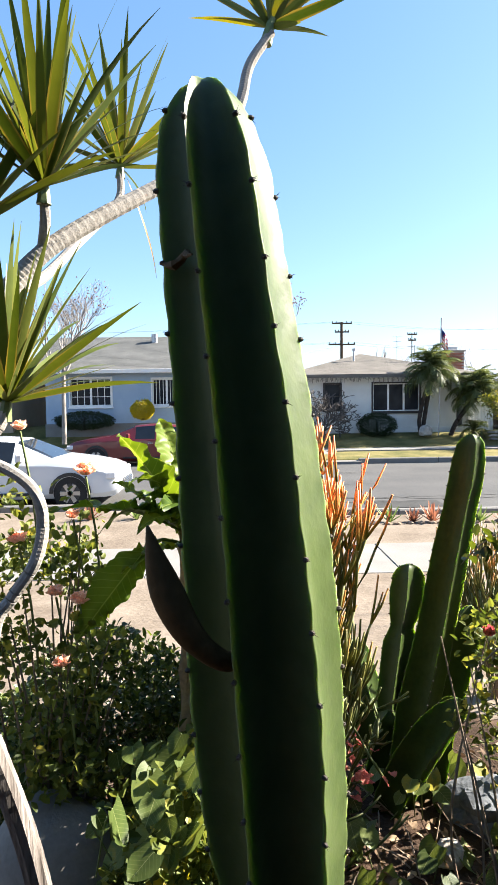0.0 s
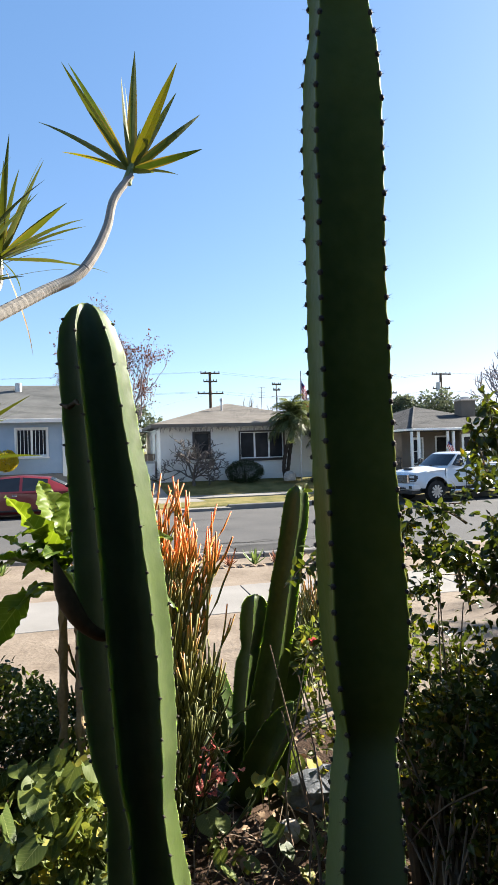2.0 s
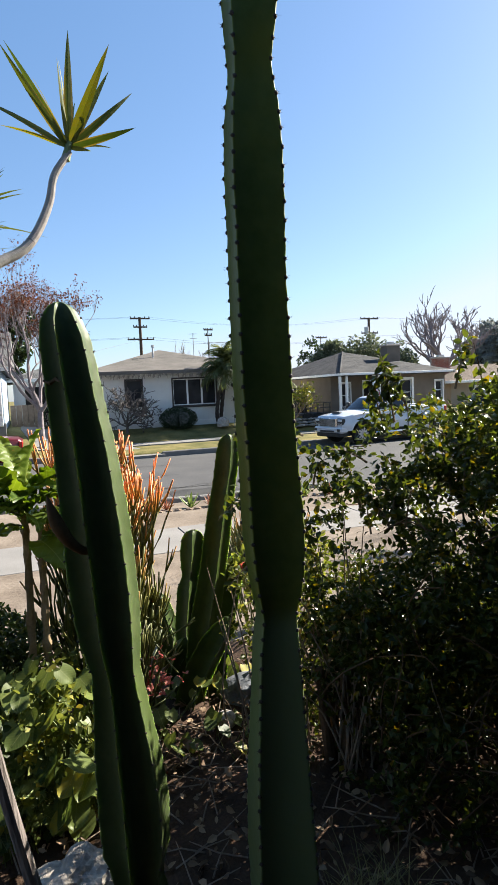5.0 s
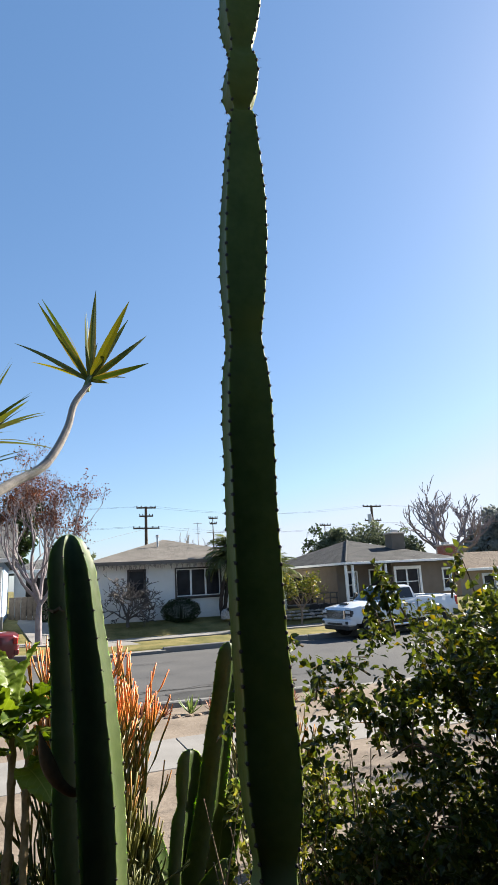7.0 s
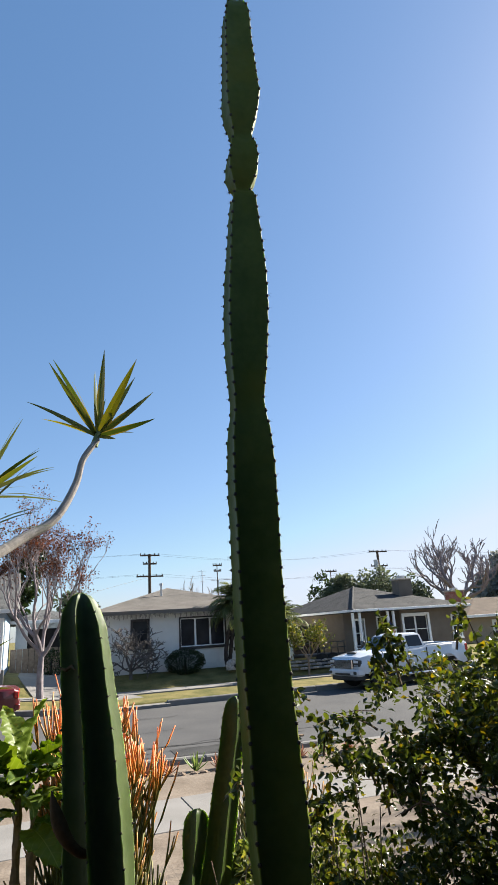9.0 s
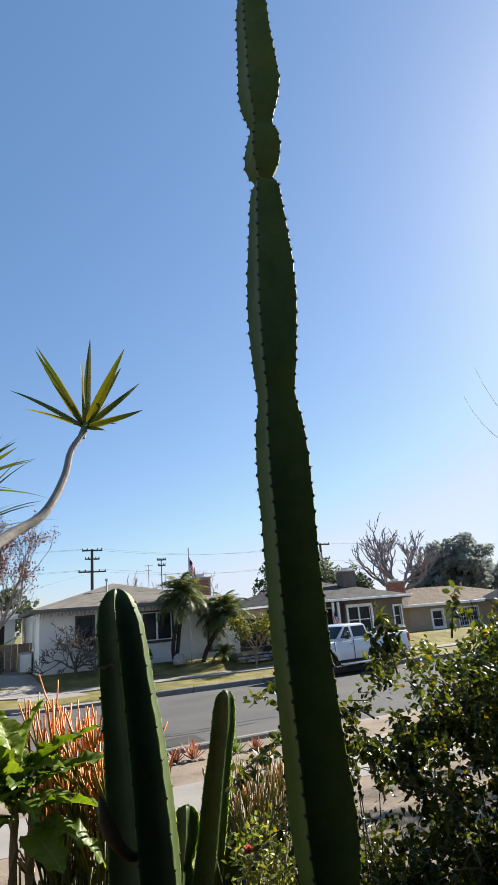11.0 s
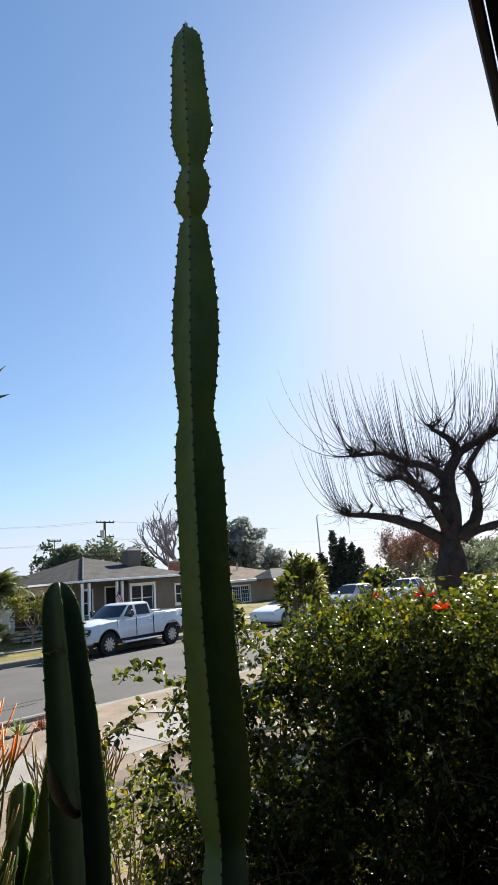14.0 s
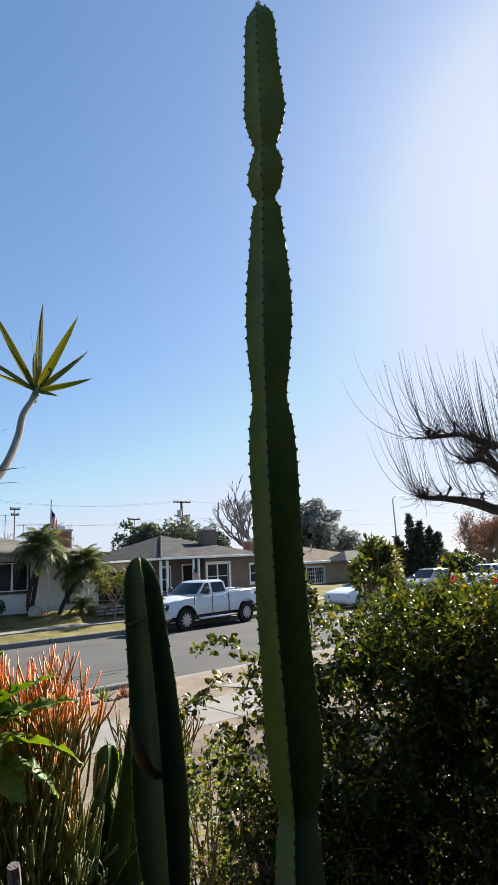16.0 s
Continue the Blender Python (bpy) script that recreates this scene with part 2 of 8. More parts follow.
SPINE = mat("dark_spine", (0.014, 0.011, 0.009), (0.045, 0.032, 0.024), 30, 0.8, 200, 0.0)
LITTER_MAT = leaf_mat("dead_leaf", (0.08, 0.05, 0.03), (0.34, 0.24, 0.15), None, 0.1, 0.8)
BUSH_LEAF = leaf_mat("glossy_bush_leaf", (0.019, 0.029, 0.007), (0.06, 0.078, 0.014), (0.16, 0.13, 0.022), 0.33, 0.3, spec=0.24)
DARK_LEAF = leaf_mat("dark_shrub_leaf", (0.008, 0.018, 0.007), (0.03, 0.05, 0.014), None, 0.2, 0.35)
SHRUB_LEAF = leaf_mat("yellow_olive_shrub_leaf", (0.022, 0.035, 0.008), (0.1, 0.11, 0.022), (0.22, 0.19, 0.03), 0.3, 0.4)
ROSE_LEAF = leaf_mat("rose_leaf", (0.035, 0.055, 0.012), (0.15, 0.17, 0.04), (0.24, 0.22, 0.05), 0.4, 0.5)
BOX_LEAF = leaf_mat("dark_green_shrub_leaf", (0.016, 0.03, 0.008), (0.1, 0.13, 0.03), (0.16, 0.16, 0.04), 0.3, 0.3, spec=0.35)
CREEPER_LEAF = leaf_mat("small_creeper_leaf", (0.03, 0.05, 0.011), (0.17, 0.19, 0.05), (0.3, 0.26, 0.06), 0.33, 0.45)
IVY_LEAF = leaf_mat("broad_vine_leaf", (0.03, 0.052, 0.012), (0.14, 0.175, 0.045), (0.3, 0.26, 0.04), 0.3, 0.45, vein=(75.0, 60.0))
BIG_LEAF = leaf_mat("big_tobacco_leaf", (0.05, 0.09, 0.013), (0.13, 0.18, 0.03), None, 0.42, 0.42, vein=(34.0, 24.0))
SWORD_LEAF = leaf_mat("dracaena_leaf", (0.035, 0.055, 0.01), (0.1, 0.115, 0.022), None, 0.25, 0.38, edge=(0.011, 0.016, (0.24, 0.18, 0.045)))
DRY_SWORD = leaf_mat("yellowing_dracaena_leaf", (0.08, 0.09, 0.012), (0.26, 0.18, 0.03), None, 0.3, 0.5)
PALM_LEAF = leaf_mat("palm_leaf", (0.035, 0.05, 0.02), (0.12, 0.14, 0.05), None, 0.3, 0.5)
YELLOW_LEAF = leaf_mat("yellow_green_leaf", (0.3, 0.26, 0.02), (0.5, 0.42, 0.03), None, 0.3, 0.5)
FAR_LEAF = leaf_mat("distant_foliage", (0.05, 0.065, 0.042), (0.12, 0.14, 0.085), None, 0.25, 0.6)
RED_LEAF = leaf_mat("rust_autumn_leaf", (0.045, 0.024, 0.016), (0.17, 0.07, 0.032), None, 0.2, 0.7)
ROSE_PETAL = leaf_mat("peach_rose_petal", (0.76, 0.48, 0.34), (0.88, 0.66, 0.5), None, 0.3, 0.6)
RED_PETAL = leaf_mat("orange_red_petal", (0.4, 0.05, 0.03), (0.6, 0.1, 0.05), None, 0.25, 0.6)
ORANGE_PETAL = leaf_mat("orange_petal", (0.7, 0.16, 0.02), (0.85, 0.26, 0.05), None, 0.3, 0.6)
PINK_PETAL = leaf_mat("dusky_pink_bract", (0.3, 0.08, 0.07), (0.5, 0.2, 0.16), None, 0.35, 0.6)
GRASS_BLADE = leaf_mat("dry_grass_blade", (0.12, 0.13, 0.05), (0.3, 0.27, 0.13), None, 0.3, 0.7)
SUCCULENT = leaf_mat("aloe_leaf", (0.1, 0.15, 0.05), (0.2, 0.26, 0.08), None, 0.2, 0.5)
SUCCULENT_RED = leaf_mat("reddish_succulent_leaf", (0.2, 0.1, 0.06), (0.3, 0.15, 0.09), None, 0.2, 0.6)


def cactus_mat(name, a, b, c, old=None, gloss=0.3):
    """Waxy cactus skin: mottled bloom, faint scars, a little light through the ribs."""
    m = mat(name, a, b, 9, 0.5, 45, 0.12, spec=gloss)
    n, l = m.node_tree.nodes, m.node_tree.links
    p = n["Principled BSDF"]
    p.inputs["Subsurface Weight"].default_value = 0.15
    p.inputs["Subsurface Radius"].default_value = (0.02, 0.03, 0.006)
    p.inputs["Subsurface Scale"].default_value = 0.9
    src = p.inputs["Base Color"].links[0].from_socket
    co, nz, rm, mix = n.new("ShaderNodeTexCoord"), n.new("ShaderNodeTexNoise"), n.new("ShaderNodeMapRange"), n.new("ShaderNodeMix")
    nz.inputs["Scale"].default_value, nz.inputs["Detail"].default_value = 3.0, 8
    rm.inputs[1].default_value, rm.inputs[2].default_value = 0.5, 0.72
    mix.data_type = "RGBA"
    mix.inputs[7].default_value = (*c, 1)
    l.new(co.outputs["Object"], nz.inputs["Vector"]), l.new(nz.outputs[0], rm.inputs[0])
    l.new(rm.outputs[0], mix.inputs[0]), l.new(src, mix.inputs[6]), l.new(mix.outputs[2], p.inputs["Base Color"])
    # paler colour along the rib edges
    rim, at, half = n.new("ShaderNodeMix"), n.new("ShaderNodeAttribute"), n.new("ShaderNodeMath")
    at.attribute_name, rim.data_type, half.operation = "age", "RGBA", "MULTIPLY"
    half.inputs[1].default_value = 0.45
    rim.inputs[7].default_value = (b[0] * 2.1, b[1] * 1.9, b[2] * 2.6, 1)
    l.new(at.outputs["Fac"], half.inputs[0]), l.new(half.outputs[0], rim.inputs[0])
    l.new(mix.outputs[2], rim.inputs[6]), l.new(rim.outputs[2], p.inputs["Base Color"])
    if old:
        # blue-grey older skin on the lowest joint
        xyz, r2, m2 = n.new("ShaderNodeSeparateXYZ"), n.new("ShaderNodeMapRange"), n.new("ShaderNodeMix")
        l.new(co.outputs["Object"], xyz.inputs[0]), l.new(xyz.outputs[2], r2.inputs[0])
        r2.inputs[1].default_value, r2.inputs[2].default_value = old[0] + 0.02, old[0] - 0.05
        m2.data_type = "RGBA"
        m2.inputs[7].default_value = (*old[1], 1)
        l.new(r2.outputs[0], m2.inputs[0]), l.new(rim.outputs[2], m2.inputs[6]), l.new(m2.outputs[2], p.inputs["Base Color"])
    return m


CACTUS_OLD = cactus_mat("grey_green_cactus_skin", (0.038, 0.058, 0.018), (0.068, 0.09, 0.032), (0.046, 0.068, 0.015), None, 0.2)
CACTUS_TALL = cactus_mat("deep_green_cactus_skin", (0.058, 0.08, 0.017), (0.094, 0.115, 0.026), (0.106, 0.11, 0.016), (1.37, (0.1, 0.13, 0.06)), 0.05)
CACTUS_LOW = cactus_mat("olive_cactus_skin", (0.022, 0.04, 0.009), (0.045, 0.068, 0.016), (0.045, 0.058, 0.011), None, 0.12)
BUD = mat("brown_cactus_bud", (0.055, 0.036, 0.014), (0.095, 0.056, 0.024), 20, 0.7, 80, 0.2, spec=0.12)
TIP_GRADIENT = bpy.data.materials.new("firestick_skin")


def firestick():
    m = TIP_GRADIENT
    m.use_nodes = True
    n, l = m.node_tree.nodes, m.node_tree.links
    p = n["Principled BSDF"]
    p.inputs["Roughness"].default_value = 0.55
    at, ramp = n.new("ShaderNodeAttribute"), n.new("ShaderNodeValToRGB")
    at.attribute_name = "age"
    e = ramp.color_ramp.elements
    e[0].color, e[1].color = (0.06, 0.075, 0.016, 1), (0.85, 0.22, 0.06, 1)
    x = e.new(0.42)
    x.color = (0.15, 0.14, 0.022, 1)
    x = e.new(0.7)
    x.color = (0.66, 0.22, 0.035, 1)
    l.new(at.outputs["Fac"], ramp.inputs[0]), l.new(ramp.outputs[0], p.inputs["Base Color"])


firestick()


# ---- geometry helpers ----
class Geo:
    """Collects vertices and faces for one mesh."""

    def __init__(self):
        self.v, self.f, self.m, self.age = [], [], [], []

    def add(self, verts, faces, m=0):
        o = len(self.v)
        self.v += [tuple(p) for p in verts]
        self.f += [tuple(i + o for i in q) for q in faces]
        self.m += [m] * len(faces)
        return self

    def box(self, lo, hi, m=0, bevel=0.0):
        (x0, y0, z0), (x1, y1, z1) = lo, hi
        if bevel <= 0:
            vs = [(x, y, z) for z in (z0, z1) for y in (y0, y1) for x in (x0, x1)]
            return self.add(vs, [(0, 2, 3, 1), (4, 5, 7, 6), (0, 1, 5, 4), (2, 6, 7, 3), (0, 4, 6, 2), (1, 3, 7, 5)], m)
        b = min(bevel, (x1 - x0) / 2.01, (y1 - y0) / 2.01, (z1 - z0) / 2.01)
        rings = []
        for z, i in ((z0, b), (z0 + b, 0), (z1 - b, 0), (z1, b)):
            rings.append([(x0 + i + b * (i == 0), y0 + i, z), (x1 - i - b * (i == 0), y0 + i, z), (x1 - i, y0 + i + b * (i == 0), z), (x1 - i, y1 - i - b * (i == 0), z),
                          (x1 - i - b * (i == 0), y1 - i, z), (x0 + i + b * (i == 0), y1 - i, z), (x0 + i, y1 - i - b * (i == 0), z), (x0 + i, y0 + i + b * (i == 0), z)])
        return self.loft(rings, m)

    def loft(self, rings, m=0, caps=True, closed=True):
        k, vs = len(rings[0]), [p for r in rings for p in r]
        fs = []
        for i in range(len(rings) - 1):
            for j in range(k if closed else k - 1):
                a, b = i * k + j, i * k + (j + 1) % k
                fs.append((a, b, b + k, a + k))
        if caps:
            fs += [tuple(reversed(range(k))), tuple(range((len(rings) - 1) * k, len(rings) * k))]
        return self.add(vs, fs, m)

    def tube(self, pts, radii, sides=8, m=0, wob=0.0, ages=None, rnd=None):
        pts = [Vector(p) for p in pts]
        if not hasattr(radii, "__len__"):
            radii = [radii] * len(pts)
        rings, ref = [], Vector((0.31, 0.17, 0.93)).normalized()
        for i, p in enumerate(pts):
            d = (pts[min(i + 1, len(pts) - 1)] - pts[max(i - 1, 0)])
            d = d.normalized() if d.length > 1e-9 else Vector((0, 0, 1))
            u = d.cross(ref if abs(d.dot(ref)) < 0.95 else Vector((1, 0, 0))).normalized()
            w = d.cross(u)
            r = radii[i]
            ring = []
            for j in range(sides):
                a = 2 * math.pi * j / sides
                rr = r * (1 + (wob * (rnd or random).uniform(-1, 1) if wob else 0))
                ring.append(p + (u * math.cos(a) + w * math.sin(a)) * rr)
            rings.append(ring)
        if ages is not None:
            for a in ages:
                self.age += [a] * sides
        return self.loft(rings, m)

    def sheet(self, rows, m=0):
        return self.loft(rows, m, caps=False, closed=False)

    def mesh(self, name, mats, smooth=False):
        me = bpy.data.meshes.new(name)
        me.from_pydata(self.v, [], self.f)
        for q in mats if isinstance(mats, (list, tuple)) else [mats]:
            me.materials.append(q)
        if any(self.m):
            me.polygons.foreach_set("material_index", self.m)
        if smooth:
            me.polygons.foreach_set("use_smooth", [True] * len(me.polygons))
        if self.age:
            at = me.attributes.new("age", "FLOAT", "POINT")
            at.data.foreach_set("value", self.age)
        return me


def thing(name, label, category, group="", kind="", at=(0, 0, 0), rz=0.0):
    ob = new(name)
    ob.matrix_basis = pose(*at, 0, 0, rz)
    return tagged(ob, label, category, group, kind)


def part(name, geo, mats, parent=None, label="", smooth=False):
    ob = new(name, geo if isinstance(geo, bpy.types.Mesh) else geo.mesh(name, mats, smooth))
    if parent is not None:
        ob.parent = parent
    if label:
        ob["label"] = label
    return ob


def solid(name, geo, mats, label, category="", kind="", smooth=False, group=""):
    return tagged(part(name, geo, mats, None, "", smooth), label, category, group, kind)


def bezier(p, n):
    """n points along a smooth line through the points p (Catmull-Rom)."""
    p = [Vector(q) for q in p]
    q = [p[0] * 2 - p[1]] + p + [p[-1] * 2 - p[-2]]
    out = []
    for s in range(n):
        u = s / (n - 1) * (len(p) - 1)
        i = min(int(u), len(p) - 2)
        t = u - i
        a, b, c, d = q[i:i + 4]
        out.append(0.5 * ((2 * b) + (c - a) * t + (2 * a - 5 * b + 4 * c - d) * t * t + (3 * b - a - 3 * c + d) * t ** 3))
    return out


def lerp_table(rows, z):
    if z <= rows[0][0]:
        return rows[0][1:]
    for a, b in zip(rows, rows[1:]):
        if z <= b[0]:
            k = (z - a[0]) / (b[0] - a[0])
            return tuple(p + (q - p) * k for p, q in zip(a[1:], b[1:]))
    return rows[-1][1:]


# ---- ground, road, pavements ----
def street_rise(x):
    """The street climbs a little towards the blue house."""
    k = min(1.0, max(0.0, (3.0 - x) / 5.0))
    return 0.2 * k * k * (3 - 2 * k)


def ground_z(x, y):
    left = min(1.0, max(0.0, (2.0 - x) / 4.0))
    rise = 0.36 + 0.5 * left
    up = street_rise(x)
    return lerp_table([(-60, 0.12), (0, 0.12), (2.6, 0.06), (6.2, -0.12), (7.8, -0.13), (10.9, -0.27 + up), (11.1, -0.5 + up), (21.7, -0.5 + up), (21.78, -0.28 + up), (23.5, -0.17 + up), (25.1, -0.12 + up), (27.6, rise), (60, rise), (900, rise)], y)[0]


def axis(*spans):
    out = []
    for a, b, s in spans:
        k = max(1, round((b - a) / s))
        out += [a + (b - a) * i / k for i in range(k)]
    return out + [spans[-1][1]]


def build_ground():
    xs = axis((-700, -60, 80), (-60, -14, 4), (-14, 30, 0.5), (30, 120, 6), (120, 900, 90))
    ys = axis((-120, -10, 20), (-10, 11, 0.5), (11, 12, 0.1), (12, 21.5, 1.5), (21.5, 22, 0.07), (22, 30, 0.4), (30, 80, 10), (80, 900, 100))
    g = Geo()
    rows = [[(x, y, ground_z(x, y) - (0.12 if -3.6 < x < 5.1 and -2.8 < y < 2.1 else 0) + (0.025 * noise.noise((x * 0.9, y * 0.9, 0)) if -12 < x < 30 and -8 < y < 6 else 0)) for x in xs] for y in ys]
    k = len(xs)
    g.v = [p for r in rows for p in r]
    for i in range(len(ys) - 1):
        for j in range(k - 1):
            g.f.append((i * k + j, i * k + j + 1, i * k + k + j + 1, i * k + k + j))
            g.m.append(1 if ys[i] > 21 else 0)
    solid("ground", g, [DIRT, LAWN], "dry tan dirt yard rising to pale winter lawns across the road", "ground", "structure", True)


build_ground()
g = Geo()
xs = axis((-300, -30, 30), (-30, -4, 2), (-4, 4, 0.5), (4, 60, 2), (60, 500, 40))
g.sheet([[(x, y, -0.40 + 0.1 * (1 - ((y - 16.4) / 5.3) ** 2) - 0.06 + street_rise(x)) for x in xs] for y in axis((11.15, 21.65, 0.75))])
solid("road", g, ASPHALT, "grey worn asphalt residential street", "road", "structure", True)
rnd = random.Random(4)
g = Geo()
for i in range(9):
    x, y = rnd.uniform(-2, 12), rnd.uniform(12, 20)
    pts = [(x + j * 0.5, y + rnd.uniform(-0.12, 0.12), 0) for j in range(rnd.randint(4, 9))]
    pts = [(a, b, -0.40 + 0.1 * (1 - ((b - 16.4) / 5.3) ** 2) - 0.053 + street_rise(a)) for a, b, _ in pts]
    w = rnd.uniform(0.008, 0.02)
    g.sheet([[(a, b - w, c) for a, b, c in pts], [(a, b + w, c) for a, b, c in pts]])
g.sheet([[(3.1 + 1.7 * u, 12.2 + 0.75 * v + 0.08 * math.sin(u * 9), -0.40 + 0.1 * (1 - ((12.2 + 0.75 * v - 16.4) / 5.3) ** 2) - 0.054) for u in (0, 0.25, 0.5, 0.75, 1)] for v in (0, 0.5, 1)])
solid("road_crack", g, TAR, "dark sealed cracks and patch in the asphalt", "road", "structure")


def slab_mesh(lx, ly, h, bevel=0.006):
    return Geo().box((0, 0, -h), (lx, ly, 0), 0, bevel)


# near pavement of separate slabs, kerb of separate stones, driveway apron
pave = thing("pavement_1", "pale concrete pavement of square slabs beside the road", "pavement", kind="structure")
me = slab_mesh(1.49, 1.4, 0.1).mesh("slab", CONCRETE)
for i in range(-14, 30):
    s = part("slab", me, CONCRETE, pave)
    s.location = (0.62 + i * 1.5, 6.3, -0.108 + 0.003 * math.sin(i * 2.1))
kerb = thing("kerb_1", "pale concrete kerb along the near edge of the road", "kerb", kind="structure")
me = slab_mesh(2.99, 0.16, 0.3, 0.025).mesh("kerb_stone", KERB)
low = slab_mesh(2.99, 0.3, 0.22, 0.025).mesh("kerb_stone", KERB)
for i in range(-10, 20):
    x = 0.4 + i * 3.0
    s = part("kerb_stone", low if 6.0 < x < 11 else me, KERB, kerb)
    s.location = (x, 11.02, (-0.25 if not 6.0 < x < 11 else -0.37) + street_rise(x))
    s.rotation_euler = (0, math.atan2(street_rise(x) - street_rise(x + 3), 3), 0)
gut = thing("gutter_1", "pale concrete gutter strip along the road", "kerb", kind="structure")
part("gutter", Geo().loft([[(x, 11.17, -0.6), (x, 11.17, -0.436 + street_rise(x)), (x, 11.55, -0.436 + street_rise(x)), (x, 11.55, -0.6)] for x in axis((-40, -4, 9), (-4, 4, 0.5), (4, 60, 9))]), KERB, gut)
g = Geo()
g.loft([[(6.5, 7.72, -0.3), (6.5, 7.72, -0.09), (10.6, 7.72, -0.09), (10.6, 7.72, -0.3)], [(6.2, 11.3, -0.6), (6.2, 11.3, -0.385), (10.9, 11.3, -0.385), (10.9, 11.3, -0.6)]])
solid("driveway_1", g, CONCRETE, "pale concrete driveway apron between pavement and road", "driveway", "structure")

kerb = thing("kerb_2", "pale concrete kerb along the far edge of the road", "kerb", kind="structure")
me = slab_mesh(2.99, 0.16, 0.3, 0.03).mesh("kerb_stone", KERB)
low = slab_mesh(2.99, 0.3, 0.22, 0.03).mesh("kerb_stone", KERB)
for i in range(-14, 26):
    x = 4.9 + i * 3.0
    s = part("kerb_stone", low if 0 < x < 4.5 else me, KERB, kerb)
    s.location = (x, 21.62, (-0.25 if not 0 < x < 4.5 else -0.37) + street_rise(x))
    s.rotation_euler = (0, math.atan2(street_rise(x) - street_rise(x + 3), 3), 0)
pave = thing("pavement_2", "pale concrete pavement across the road", "pavement", kind="structure")
me = slab_mesh(1.49, 1.25, 0.1).mesh("slab", CONCRETE)
for i in range(-16, 34):
    s = part("slab", me, CONCRETE, pave)
    s.location = (0.3 + i * 1.5, 23.75, -0.115 + street_rise(0.3 + i * 1.5))
    s.rotation_euler = (0, math.atan2(street_rise(0.3 + i * 1.5) - street_rise(1.8 + i * 1.5), 1.5), 0)
g = Geo()
ys = [21.5, 23.7, 25.05, 27.6, 34]
w0 = [(1.4, 5.0), (1.8, 4.0), (0.3, 3.0), (-0.3, 2.7), (-0.3, 2.7)]
g.loft([[(a, y, -0.9), (a, y, max(ground_z(a, y), -0.38) + 0.03), (b, y, max(ground_z(b, y), -0.38) + 0.03), (b, y, -0.9)] for y, (a, b) in zip(ys, w0)])
solid("driveway_2", g, CONCRETE, "pale concrete driveway beside the white house", "driveway", "structure")


# ---- houses ----
def wall_geo(x0, x1, z0, z1, holes, thick):
    """A wall in the xz plane with its openings, front face at y = 0."""
    xs = sorted({x0, x1, *[v for h in holes for v in (h[0], h[1])]})
    zs = sorted({z0, z1, *[v for h in holes for v in (h[2], h[3])]})
    g = Geo()
    for a, b in zip(xs, xs[1:]):
        run = None
        for c, d in zip(zs, zs[1:]):
            mx, mz = (a + b) / 2, (c + d) / 2
            if any(h[0] < mx < h[1] and h[2] < mz < h[3] for h in holes):
                if run:
                    g.box((a, 0, run[0]), (b, thick, run[1]))
                run = None
            else:
                run = (run[0] if run else c, d)
        if run:
            g.box((a, 0, run[0]), (b, thick, run[1]))
    return g


def window(parent, m, w, h, panes, bars=0, frame_mat=TRIM, name="window", surround=0.07, blind=0.0, grid=(0, 0)):
    """A window in an opening w by h with its lower left corner at m; panes side by side, bars across each."""
    ob = part(name, Geo().box((-surround, -0.05, -surround), (w + surround, 0.03, 0)).box((-surround, -0.05, h), (w + surround, 0.03, h + surround))
              .box((-surround, -0.05, 0), (0, 0.03, h)).box((w, -0.05, 0), (w + surround, 0.03, h)).box((-surround - 0.04, -0.1, -surround - 0.05), (w + surround + 0.04, 0.02, -surround), 0, 0.01),
              frame_mat, parent)
    ob.matrix_basis = m
    pw = w / panes
    for i in range(panes):
        sash = Geo()
        t = 0.045
        sash.box((i * pw, 0.05, 0), (i * pw + t, 0.1, h)).box(((i + 1) * pw - t, 0.05, 0), ((i + 1) * pw, 0.1, h))
        sash.box((i * pw + t, 0.05, 0), ((i + 1) * pw - t, 0.1, t)).box((i * pw + t, 0.05, h - t), ((i + 1) * pw - t, 0.1, h))
        for b in range(bars):
            z = h * (b + 1) / (bars + 1)
            sash.box((i * pw + t, 0.055, z - 0.02), ((i + 1) * pw - t, 0.095, z + 0.02))
        for c in range(grid[0]):
            x = i * pw + pw * (c + 1) / (grid[0] + 1)
            sash.box((x - 0.012, 0.06, t), (x + 0.012, 0.09, h - t))
        for c in range(grid[1]):
            z = h * (c + 1) / (grid[1] + 1)
            sash.box((i * pw + t, 0.062, z - 0.012), ((i + 1) * pw - t, 0.088, z + 0.012))
        part("sash", sash, TRIM if frame_mat is not DARK_TRIM or panes > 1 else frame_mat, ob)
        part("pane", Geo().box((i * pw + t, 0.07, t), ((i + 1) * pw - t, 0.08, h - t)), CURTAIN if blind > i else WINDOW, ob)
    return ob


